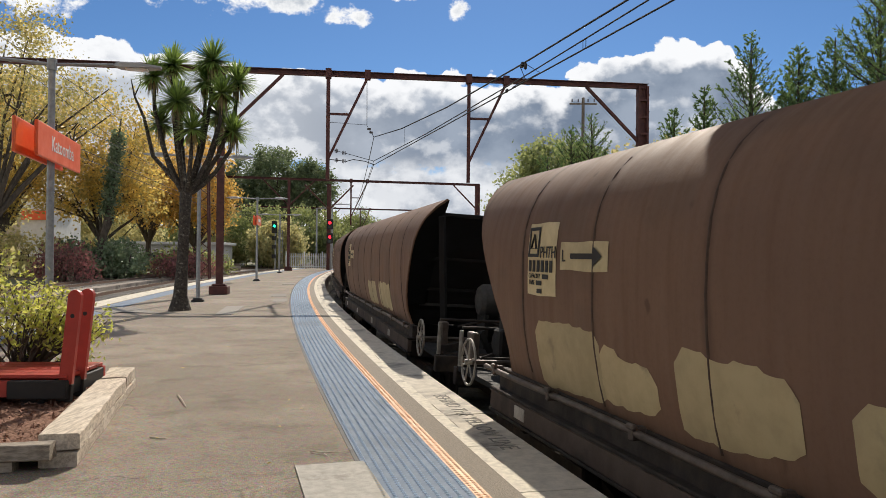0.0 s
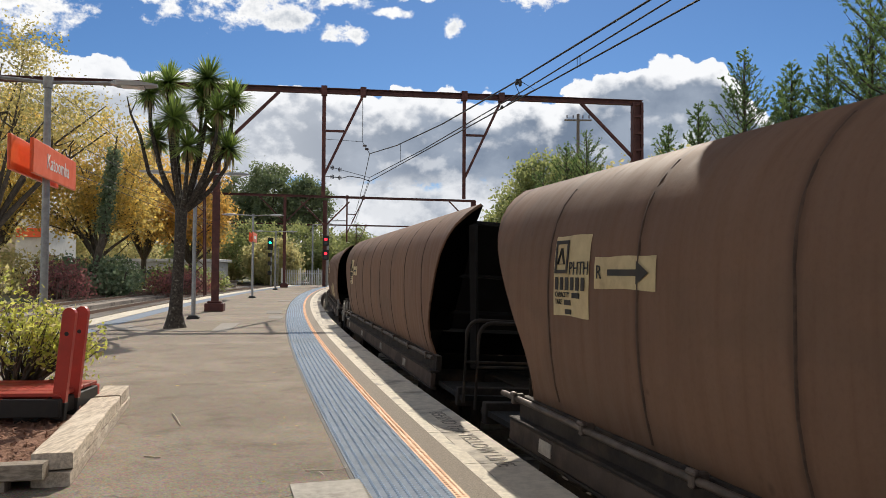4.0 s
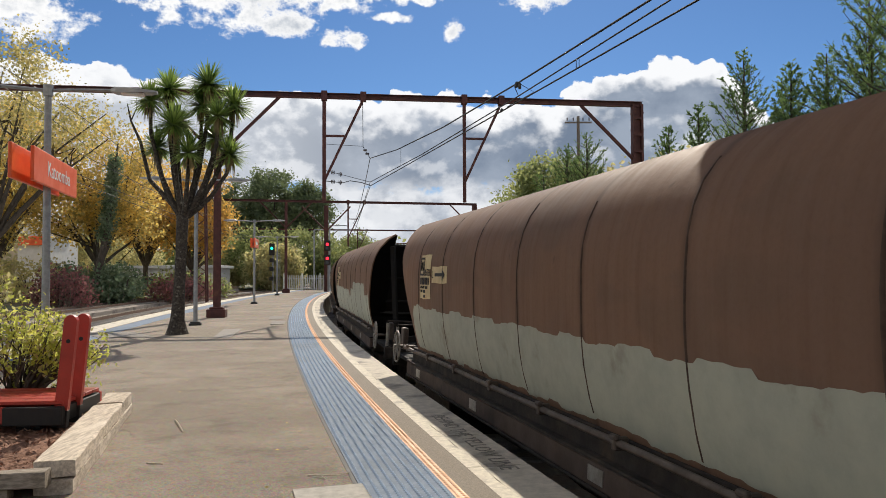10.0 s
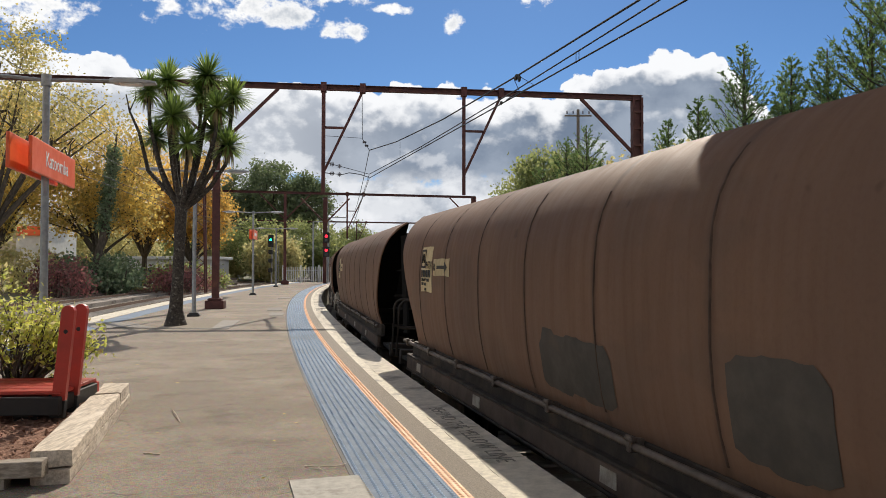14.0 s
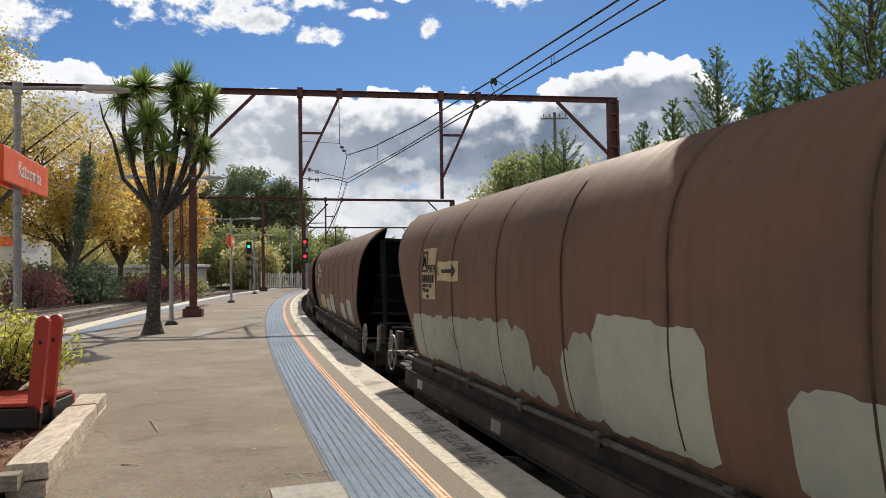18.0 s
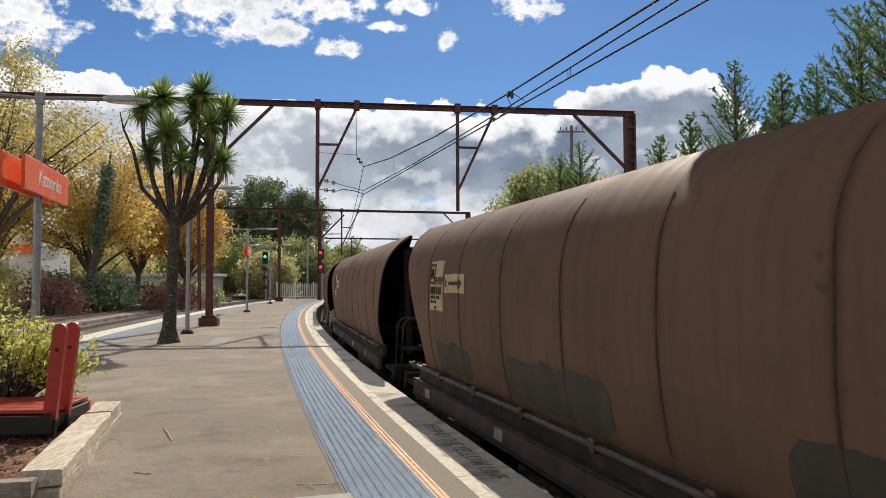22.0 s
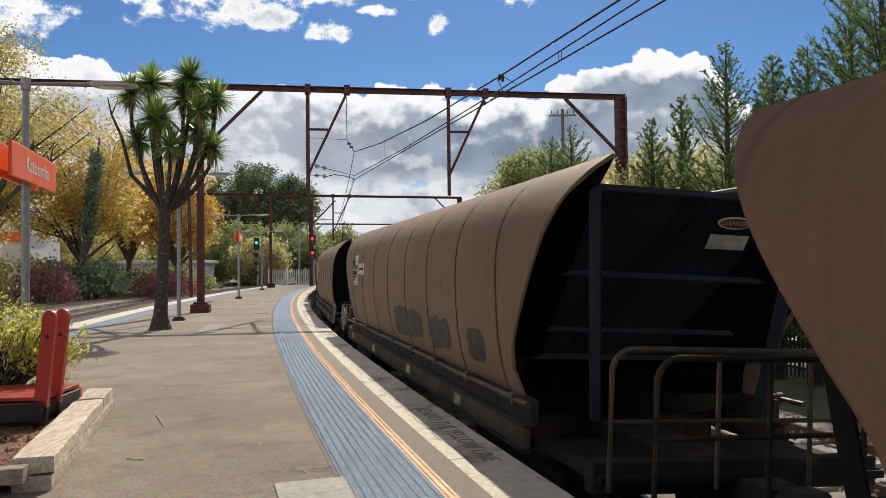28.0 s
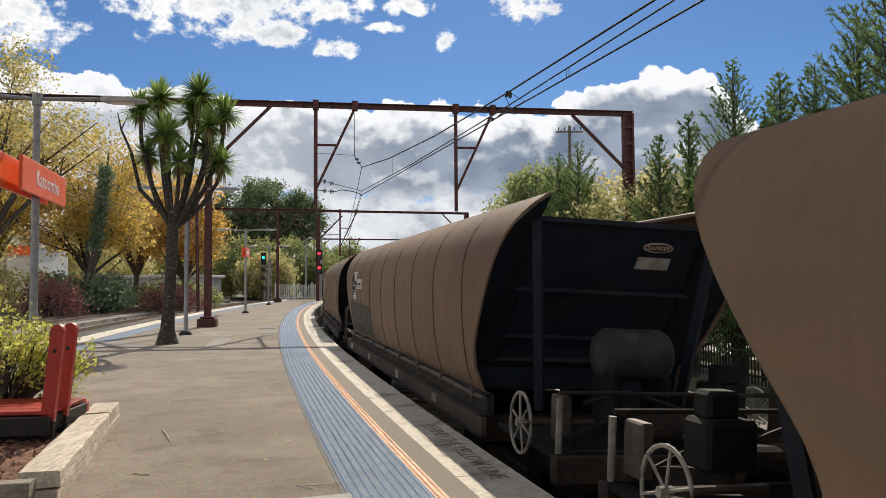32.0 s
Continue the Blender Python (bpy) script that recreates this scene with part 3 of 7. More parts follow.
track(OFF_TRACK, Z_RAIL, -60, 560, CANT)
track(6.1, -1.15, -60, 300, 0.0)
LEFT_TRACK_OFF = -9.1
track(LEFT_TRACK_OFF, -0.30, -40, 300)
track(-14.1, -0.25, -20, 300)
tagged(part("embankment", band_mesh("embankment", -30, 130, -60.0, -16.1, -1.6, -0.25, step=6), SOIL), "dry grassy bank beyond the other tracks", "ground", kind="structure")


def loose_ballast():
    """Stones that lie loose beside the far rails."""
    rng = random.Random(8)
    verts, faces = [], []
    for _ in range(5200):
        s = rng.uniform(-4, 26) if rng.random() < 0.6 else rng.uniform(26, 80)
        off = rng.choice((rng.uniform(2.9, 8.2), rng.uniform(2.9, 8.2), rng.uniform(-16.5, -12)))
        if s < 20 and off < 0:
            s += 40
        c = along(s, off, -1.23 + rng.uniform(0, 0.04))
        r = rng.uniform(0.02, 0.045)
        i = len(verts)
        for d in ((1, 0, 0), (0, 1, 0), (-1, 0, 0), (0, -1, 0), (0, 0, 1), (0, 0, -1)):
            verts.append(c + Vector(d) * r * rng.uniform(0.6, 1.3) + Vector((rng.uniform(-r, r), rng.uniform(-r, r), 0)) * 0.4)
        for a, b in ((0, 1), (1, 2), (2, 3), (3, 0)):
            faces += [(i + a, i + b, i + 4), (i + b, i + a, i + 5)]
    tagged(part("ballast_stones", mesh_from("ballast_stones", verts, faces), BALLAST), "loose grey-brown ballast stones between the tracks", "ballast", kind="stuff")


loose_ballast()


# ---- overhead line portals ----
def portal(post, right, z_beam, left_len, brackets, base=True, label="rust-red steel portal carrying the overhead wires"):
    """post: foot of the platform mast; right: foot of the mast beyond the train; the beam lies across both."""
    p, q = Vector((*post, 0)), Vector((*right, -1.3))
    ax = (Vector((q.x, q.y, 0)) - p)
    span = ax.length
    ax.normalize()
    ob = thing("overhead_portal", label, "portal")
    up = lambda d, z: p + ax * d + Vector((0, 0, z))
    yaw = math.atan2(ax.y, ax.x)

    def h_up(name, d, z0, z1, w, h):
        bm = bmesh.new()
        m = Matrix.Translation(up(d, (z0 + z1) / 2)) @ Matrix.Rotation(yaw, 4, "Z")
        box(bm, (0.02, h - 0.04, z1 - z0), m)
        for sgn in (-1, 1):
            box(bm, (w, 0.02, z1 - z0), m @ Matrix.Translation((0, sgn * (h - 0.02) / 2, 0)))
        return part(name, bm, RED_STEEL, ob)

    h_up("mast", 0, 0.3 if base else 0.0, z_beam - 0.12, 0.24, 0.24)
    far = bmesh.new()
    m = Matrix.Translation(up(span, (z_beam - 1.3) / 2)) @ Matrix.Rotation(yaw, 4, "Z")
    for sx in (-0.17, 0.17):
        box(far, (0.09, 0.26, z_beam + 1.3), m @ Matrix.Translation((sx, 0, 0)))
    for k in range(14):
        z = -(z_beam + 1.3) / 2 + 0.4 + k * (z_beam + 1.0) / 14
        box(far, (0.40, 0.27, 0.09), m @ Matrix.Translation((0, 0, z)))
        for sy in (-0.14, 0.14):
            for sx in (-0.2, 0.2):
                box(far, (0.05, 0.03, 0.05), m @ Matrix.Translation((sx, sy, z + 0.2)))
    box(far, (0.26, 0.05, z_beam + 1.3), m)
    part("outer_mast", far, RED_STEEL, ob, "rust-red riveted mast beyond the train")
    mid, length = (span + 0.2 - left_len) / 2, span + 0.2 + left_len
    m = Matrix.Translation(up(mid, z_beam)) @ Matrix.Rotation(yaw, 4, "Z")
    part("beam", boxes(((length, 0.02, 0.156), m)), RED_STEEL, ob, "rust-red web of the beam")
    for sgn in (-1, 1):
        part("beam_flange", boxes(((length, 0.20, 0.022), m @ Matrix.Translation((0, 0, sgn * 0.09)))), RED_STEEL, ob)
    for d0, d1 in ((0, 2.2), (0, -2.2), (span, span - 2.3)):
        bm = beam(bmesh.new(), up(d0, z_beam - 2.35), up(d1, z_beam - 0.1), 0.13, 0.10)
        part("brace", bm, RED_STEEL, ob)
    for d, side in brackets:
        part("dropper_post", beam(bmesh.new(), up(d, z_beam - 3.95), up(d, z_beam - 0.1), 0.13, 0.12), RED_STEEL, ob)
        part("dropper_strut", beam(bmesh.new(), up(d, z_beam - 3.2), up(d + 1.45 * side, z_beam - 0.1), 0.11, 0.09), RED_STEEL, ob)
        part("tie", beam(bmesh.new(), up(d, z_beam - 1.5), up(d + 0.75 * side, z_beam - 1.5), 0.09, 0.08), RED_STEEL, ob)
        for e in (d, d + 1.45 * side):
            part("clamp", boxes(((0.22, 0.24, 0.36), Matrix.Translation(up(e, z_beam)) @ Matrix.Rotation(yaw, 4, "Z")), bevel=0.01), RED_STEEL, ob)
    if base:
        bm = bmesh.new()
        m = Matrix.Translation(p) @ Matrix.Rotation(yaw, 4, "Z")
        box(bm, (0.66, 0.62, 0.30), m @ Matrix.Translation((0, 0, 0.15)), 0.02)
        box(bm, (0.5, 0.46, 0.08), m @ Matrix.Translation((0, 0, 0.34)), 0.03)
        part("footing", bm, RED_STEEL, ob, "rust-red painted concrete footing")
    return ob


portal((-7.95, 27.9), (8.0, 30.0), 8.21, 12.5, [(3.85, 1), (9.15, 1)])
portal((-13.0, 66.5), (3.6, 70.5), 8.0, 13.0, [(5.4, 1)])
portal((-16.6, 112.0), (0.6, 116.5), 8.2, 13.0, [(5.2, 1)])
portal((-21.0, 158.0), (-4.6, 162.0), 8.2, 13.0, [(5.2, 1)], base=False)


def skylight_block():
    """Plain unseen wall and roof, added behind the viewer to cut the skylight."""
    wall = tagged(part("wall_south", boxes(((8.2, 0.3, 4.4), Matrix.Translation((-3.6, -7.0, 2.2)))), BLOCK_BROWN), "plain brown wall out of view, added to block skylight", "wall", kind="structure")
    tagged(part("ceiling", boxes(((9.2, 5.4, 0.14), Matrix.Translation((-3.6, -4.6, 4.1)))), BLOCK_BROWN), "plain roof out of view, added to block skylight", "awning", kind="structure")
    for x in (-7.4, -3.6, 0.0):
        part("awning_post", rod(bmesh.new(), (x, -2.2, 0.0), (x, -2.2, 4.03), 0.07), BLOCK_BROWN, wall)


skylight_block()

# ---- coal hopper wagons ----
WAGON_LEN, BODY_SHIFT, TOP_HALF = 16.3, 0.345, 6.9
PROFILE = [(1.275, 1.36), (1.355, 1.60), (1.408, 1.85), (1.440, 2.10), (1.458, 2.35), (1.466, 2.60), (1.456, 2.80), (1.418, 2.98), (1.352, 3.14), (1.264, 3.27), (1.16, 3.38), (1.06, 3.455), (1.02, 3.485)]


def half_width(z):
    return float(np.interp(z, [p[1] for p in PROFILE], [p[0] for p in PROFILE]))


def end_inset(z):
    return float(np.interp(z, (1.3, 1.4, 1.55, 1.76, 1.91, 2.1, 2.33, 2.57, 2.75, 2.93, 3.1, 3.22, 3.36, 3.5), (1.08, 1.16, 1.23, 1.19, 1.09, 0.93, 0.75, 0.56, 0.435, 0.31, 0.20, 0.115, 0.02, -0.05)))


def hopper_material(name, colour, second, stain):
    """Dull paint with dust, rust blooms and streaks that run down."""
    mat = bpy.data.materials.new(name)
    mat.use_nodes = True
    tree = mat.node_tree
    n = Nodes(tree)
    shader = tree.nodes["Principled BSDF"]
    place = n.add("ShaderNodeTexCoord", 3)
    rnd = n.add("ShaderNodeObjectInfo", 5)
    move = n.add("ShaderNodeVectorMath", 0, {0: place, 1: n.add("ShaderNodeCombineXYZ", 0, {0: 0.0, 1: n.m("MULTIPLY", rnd, 60.0), 2: 0.0})})
    streak = n.noise(n.add("ShaderNodeMapping", 0, {0: move, 3: (1, 5.0, 0.35)}), 2.0, 6.0, 0.65)
    cloud = n.noise(move, 0.55, 5.0, 0.6)
    grain = n.noise(move, 30.0, 3.0, 0.6)
    base = n.mix(n.step(cloud, 0.3, 0.7), (*colour, 1), (*second, 1))
    base = n.mix(n.m("MULTIPLY", n.step(streak, 0.5, 0.78), 0.24), base, (*stain, 1))
    spots = n.step(n.noise(move, 3.2, 2.0, 0.5), 0.71, 0.76)
    base = n.mix(n.m("MULTIPLY", spots, 0.6), base, tuple(c * 0.45 for c in colour) + (1,))
    # rust and grime that creep out along the welded seams
    sep = n.tree.nodes.new("ShaderNodeSeparateXYZ")
    n.tree.links.new(place, sep.inputs[0])
    phase = n.m("ADD", n.m("SUBTRACT", sep.outputs[1], BODY_SHIFT), n.m("MULTIPLY", n.m("SIGN", sep.outputs[0]), -0.13))
    away = n.m("PINGPONG", n.m("SUBTRACT", phase, 0.75), 0.75)
    away = n.m("ADD", away, n.m("MULTIPLY", n.m("SUBTRACT", n.noise(move, 2.6, 4.0, 0.6), 0.5), 0.09))
    base = n.mix(n.m("MULTIPLY", n.step(away, 0.075, 0.008), 0.62), base, tuple(c * 0.42 for c in colour) + (1,))
    # broad blotches where old repaints differ
    blot = n.step(n.noise(n.add("ShaderNodeMapping", 0, {0: move, 1: (0, 17.0, 3.0), 3: (1, 0.55, 1.2)}), 0.9, 3.0, 0.55), 0.53, 0.60)
    base = n.mix(n.m("MULTIPLY", blot, 0.30), base, (colour[0] * 0.62, colour[1] * 0.72, colour[2] * 0.80, 1))
    base = n.mix(n.m("MULTIPLY", n.step(grain, 0.45, 0.7), 0.16), base, (*stain, 1))
    tone = n.m("ADD", 0.9, n.m("MULTIPLY", rnd, 0.2))
    base = n.mix(1.0, base, n.add("ShaderNodeCombineColor", 0, {0: tone, 1: tone, 2: tone}), "MULTIPLY")
    n.put(shader.inputs["Base Color"], base)
    n.put(shader.inputs["Roughness"], n.step(streak, 0.3, 0.7, 0.62, 0.8))
    shader.inputs["Specular IOR Level"].default_value = 0.35
    dents = n.add("ShaderNodeBump", 0, {"Strength": 0.35, "Distance": 0.05, "Height": n.noise(move, 1.6, 2.0, 0.5)})
    n.put(shader.inputs["Normal"], n.add("ShaderNodeBump", 0, {"Strength": 0.12, "Distance": 0.01, "Height": grain, "Normal": dents}))
    return mat


OLD_BROWN = hopper_material("weathered_brown_paint", (0.212, 0.119, 0.072), (0.174, 0.099, 0.064), (0.117, 0.064, 0.040))
NEW_TAN = hopper_material("dusty_tan_paint", (0.256, 0.165, 0.101), (0.216, 0.139, 0.088), (0.172, 0.108, 0.068))
SEAM = material("rusty_seam", (0.095, 0.055, 0.036), (0.055, 0.033, 0.023), 0.9, scale=8.0, bump=0.1)
# both end colours are near black, with the deep shade between wagons in them
END_BLACK = material("shade_dark_end", (0.0055, 0.005, 0.005), (0.008, 0.0065, 0.006), 0.9, scale=3.0, spot=(0.013, 0.009, 0.0075), spot_scale=1.5, spot_amount=0.35)
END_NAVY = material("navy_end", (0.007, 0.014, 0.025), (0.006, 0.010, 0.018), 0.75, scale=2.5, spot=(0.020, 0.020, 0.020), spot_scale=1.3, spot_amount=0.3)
UNDER = material("grimy_shaded_underframe", (0.042, 0.031, 0.023), (0.022, 0.017, 0.014), 0.85, scale=5.0, spot=(0.075, 0.050, 0.032), spot_scale=1.6, spot_amount=0.4, bump=0.3, bump_scale=30.0)
PIPE = material("worn_pipe", (0.13, 0.10, 0.08), (0.075, 0.058, 0.046), 0.6, 0.3, scale=6.0)
# steel at the wagon ends, its black standing in for the shade there
SHADE_STEEL = material("shade_dark_steel", (0.0055, 0.0052, 0.005), (0.010, 0.009, 0.008), 0.85, scale=5.0, spot=(0.016, 0.012, 0.010), spot_scale=2.0, spot_amount=0.3, bump=0.3, bump_scale=30.0)
SILL_BROWN = material("dusty_brown_sill", (0.125, 0.086, 0.064), (0.085, 0.060, 0.046), 0.85, scale=2.5, spot=(0.05, 0.036, 0.028), spot_scale=1.1, spot_amount=0.45, bump=0.3, bump_scale=30.0)
PLATE_GREY = material("grimy_white_plate", (0.50, 0.46, 0.39), (0.30, 0.26, 0.21), 0.7, scale=7.0, spot=(0.16, 0.13, 0.10), spot_scale=3.0, spot_amount=0.45, bump=0.0, vary=0.3)
TANK_GREY = material("dull_grey_tank", (0.062, 0.058, 0.054), (0.035, 0.032, 0.030), 0.7, scale=4.0, spot=(0.10, 0.09, 0.08), spot_scale=3.0, spot_amount=0.25, bump=0.05)
WHEEL_WHITE = material("greyed_white_paint", (0.36, 0.33, 0.28), (0.20, 0.175, 0.145), 0.6, scale=8.0)
PANEL_CREAM = material("yellowed_panel", (0.66, 0.53, 0.29), (0.56, 0.44, 0.24), 0.6, scale=6.0, spot=(0.42, 0.32, 0.18), spot_scale=2.5, spot_amount=0.2, bump=0.0)
PANEL_WHITE = material("white_panel", (0.74, 0.72, 0.66), (0.62, 0.60, 0.55), 0.5, scale=6.0, spot=(0.45, 0.41, 0.35), spot_scale=3.0, spot_amount=0.25, bump=0.0)
INK = material("black_lettering", (0.020, 0.018, 0.016), (0.05, 0.042, 0.034), 0.7, bump=0.0)
DECAL_RED = material("danger_red", (0.10, 0.014, 0.014), None, 0.5, bump=0.0)
PAINT_CREAM = material("cream_cover_paint", (0.52, 0.41, 0.22), (0.45, 0.35, 0.19), 0.7, scale=4.0, spot=(0.34, 0.26, 0.15), spot_scale=3.0, spot_amount=0.25, bump=0.05)
PAINT_GREEN = material("pale_green_cover_paint", (0.46, 0.47, 0.37), (0.40, 0.41, 0.33), 0.7, scale=4.0, spot=(0.32, 0.30, 0.23), spot_scale=2.0, spot_amount=0.25, bump=0.05)
PAINT_WHITE = material("grey_white_cover_paint", (0.55, 0.52, 0.45), (0.47, 0.44, 0.38), 0.7, scale=4.0, spot=(0.36, 0.33, 0.28), spot_scale=2.5, spot_amount=0.25, bump=0.05)
PAINT_DARK = material("dark_cover_paint", (0.078, 0.066, 0.052), (0.062, 0.053, 0.043), 0.75, scale=4.0, spot=(0.11, 0.082, 0.06), spot_scale=2.0, spot_amount=0.2, bump=0.05)
COAL = material("coal_dust", (0.02, 0.02, 0.02), (0.035, 0.033, 0.03), 0.8, scale=20.0, bump=0.8)


def side_sheet(side, thick=0.03):
    """One curled side of the hopper, cut along the sloping ends."""
    verts, faces = [], []
    cols = [i / 24 for i in range(25)]
    rows = len(PROFILE)
    for shell in (0, 1):
        for f in cols:
            for i, (w, z) in enumerate(PROFILE):
                y = (2 * f - 1) * (TOP_HALF - end_inset(z))
                verts.append((side * (w - shell * thick), BODY_SHIFT + y, z - shell * (0.02 if i > 8 else 0)))
    n = len(cols) * rows
    for c in range(24):
        for r in range(rows - 1):
            a = c * rows + r
            faces.append((a, a + rows, a + rows + 1, a + 1))
            faces.append((n + a, n + a + 1, n + a + rows + 1, n + a + rows))
        for r in (0, rows - 1):
            a = c * rows + r
            faces.append((a, a + rows, n + a + rows, n + a))
    for c in (0, 24):
        for r in range(rows - 1):
            a = c * rows + r
            faces.append((a, a + 1, n + a + 1, n + a))
    me = mesh_from("side_sheet", verts, faces, True)
    me.set_sharp_from_angle(angle=radians(50))
    return me


def seam_bead(side, y, z0, z1, r=0.012):
    """A weld seam that follows the curl of the side."""
    verts, faces = [], []
    zs = np.linspace(z0, z1, 14)
    for z in zs:
        w = half_width(z)
        for dy, dw in ((-r * 1.3, -0.003), (-r * 0.6, 0.008), (r * 0.6, 0.008), (r * 1.3, -0.003)):
            wob = 0.006 * math.sin(z * 7 + y * 3)
            verts.append((side * (w + dw), y + dy + wob, z))
    for i in range(13):
        for k in range(3):
            a = 4 * i + k
            faces.append((a, a + 1, a + 5, a + 4))
    return mesh_from("seam", verts, faces, True)


def sheet_patch(name, y0, y1, low, high, side, lift=0.006, step=0.1):
    """Thin sheet that lies on the side; low and high give its lower and upper edge along y."""
    n = max(2, int((y1 - y0) / step))
    rows, verts, faces = 9, [], []
    for i in range(n + 1):
        y = y0 + (y1 - y0) * i / n
        a, b = low(y), high(y)
        for r in range(rows):
            z = a + (b - a) * r / (rows - 1)
            verts.append((side * (half_width(z) + lift), y, z))
    for i in range(n):
        for r in range(rows - 1):
            a = i * rows + r
            faces.append((a, a + rows, a + rows + 1, a + 1))
    return mesh_from(name, verts, faces, True)


def spoked_wheel(bm, m, r, spokes=6, rim=0.016):
    tube(bm, [m @ Vector((0, r * math.cos(a), r * math.sin(a))) for a in np.linspace(0, 2 * math.pi, 24, endpoint=False)], rim, 6, closed=True)
    for k in range(spokes):
        a = 2 * math.pi * k / spokes + 0.3
        rod(bm, m @ Vector((0, 0, 0)), m @ Vector((0.01, r * math.cos(a), r * math.sin(a))), 0.011, seg=5)
    rod(bm, m @ Vector((-0.04, 0, 0)), m @ Vector((0.05, 0, 0)), 0.035, seg=8)


def wheelset_meshes():
    bm = bmesh.new()
    rod(bm, (-0.95, 0, 0), (0.95, 0, 0), 0.075, seg=10)
    axle = bpy.data.meshes.new("axle")
    bm.to_mesh(axle)
    bm.free()
    bm = bmesh.new()
    rod(bm, (-0.065, 0, 0), (0.065, 0, 0), 0.46, seg=28)
    rod(bm, (0.045, 0, 0), (0.075, 0, 0), 0.49, seg=28)
    rod(bm, (-0.09, 0, 0), (0.09, 0, 0), 0.13, seg=14)
    disc = bpy.data.meshes.new("wheel")
    bm.to_mesh(disc)
    bm.free()
    axle.materials.append(DARK_METAL)
    disc.materials.append(UNDER)
    return axle, disc


AXLE, DISC = wheelset_meshes()


def wagon(paint, end_paint, panel_mat, label):
    """One hopper. Its brake end with the handwheels lies at -y, its railed end at +y; both sides are alike, turned by half a turn."""
    ob = thing("hopper_wagon", label, "wagon", "coal train")
    for side in (-1, 1):
        sheet = part("side_sheet", side_sheet(side), paint, ob)
        for k, (f, z0, z1) in enumerate(((-5.25, 1.44, 3.34), (-3.75, 1.40, 3.40), (-2.25, 1.42, 3.30), (-0.75, 1.46, 3.15), (0.75, 1.42, 3.28), (2.25, 1.40, 3.40), (3.75, 1.40, 3.36), (5.25, 1.44, 3.30))):
            part("seam", seam_bead(side, BODY_SHIFT - side * (f - 0.13), z0, z1, 0.011 if abs(f) < 3 else 0.014), SEAM, sheet)
        # the top rim
        bm = bmesh.new()
        box(bm, (0.07, 2 * TOP_HALF - 0.2, 0.05), Matrix.Translation((side * 1.0, BODY_SHIFT, 3.445)), 0.01)
        part("top_rim", bm, paint, ob)
        # edge bead along the sloping end cut
        for e in (-1, 1):
            bm = bmesh.new()
            tube(bm, [(side * (half_width(z) - 0.01), BODY_SHIFT + e * (TOP_HALF - end_inset(z)), z) for z in np.linspace(1.40, 3.48, 16)], 0.014, 5)
            part("edge_bead", bm, paint, ob)
        # side sill: web under the pipe coloured darker for its shade, then a dusty lower angle with small plates
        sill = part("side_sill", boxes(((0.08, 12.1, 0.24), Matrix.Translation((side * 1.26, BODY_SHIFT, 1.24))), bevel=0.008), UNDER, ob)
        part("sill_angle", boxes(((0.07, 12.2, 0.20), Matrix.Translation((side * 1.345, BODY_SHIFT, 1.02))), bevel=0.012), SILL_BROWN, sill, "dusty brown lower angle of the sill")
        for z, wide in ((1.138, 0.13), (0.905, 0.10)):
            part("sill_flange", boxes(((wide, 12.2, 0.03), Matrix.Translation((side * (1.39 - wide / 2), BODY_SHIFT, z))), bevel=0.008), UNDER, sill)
        bm = bmesh.new()
        ys = np.linspace(-6.25, 6.25, 26)
        tube(bm, [(side * (1.405 + 0.006 * math.sin(y * 2.1)), BODY_SHIFT + y, 1.345 + 0.005 * math.sin(y * 1.3)) for y in ys], 0.028, 10)
        part("pipe", bm, PIPE, sill, "worn grey pipe along the sill", smooth=True)
        for k in range(9):
            y = BODY_SHIFT - 5.9 + k * 1.475
            part("pipe_clip", boxes(((0.12, 0.06, 0.10), Matrix.Translation((side * 1.385, y, 1.345))), ((0.05, 0.10, 0.04), Matrix.Translation((side * 1.43, y, 1.39))), bevel=0.012), PIPE, sill)
        for y in (-5.2, -2.2, 1.1, 3.9):
            part("sill_plate", boxes(((0.008, 0.26, 0.12), Matrix.Translation((side * 1.386, side * y + BODY_SHIFT, 1.025)))), PLATE_GREY, sill, "small grimy white plate on the sill")
        # data panel and arrow panel, at the trailing end when the side faces the platform on its left
        yp = BODY_SHIFT + (5.0 if side < 0 else -4.98)
        d = 1 if side < 0 else -1
        panel = part("data_panel", sheet_patch("data_panel", min(yp, yp - d * 0.66), max(yp, yp - d * 0.66), lambda y: 2.20 + 0.006 * math.sin(y * 9), lambda y: 2.86 + 0.004 * math.sin(y * 13), side, 0.007), panel_mat, ob)
        arrow = part("arrow_panel", sheet_patch("arrow_panel", min(yp - d * 0.75, yp - d * 1.62), max(yp - d * 0.75, yp - d * 1.62), lambda y: 2.44 + 0.005 * math.sin(y * 8), lambda y: 2.675 + 0.004 * math.sin(y * 11), side, 0.007), panel_mat, ob)
        face = Matrix.Rotation(math.pi / 2, 4, "X")
        turn = Matrix.Rotation(-math.pi / 2 if side < 0 else math.pi / 2, 4, "Z")

        def on_side(dy, z, lift=0.014):
            lean = math.atan2(half_width(z + 0.05) - half_width(z - 0.05), 0.1)
            return Matrix.Translation((side * (half_width(z) + lift), yp - d * dy, z)) @ turn @ Matrix.Rotation(lean, 4, "X") @ face

        lettering("letters", CLASS[panel_mat.name], 0.150, INK, panel, on_side(0.487, 2.585) @ Matrix.Diagonal((0.92, 1, 1, 1)), label="black class letters")
        bm = bmesh.new()
        m = on_side(0.155, 2.685)
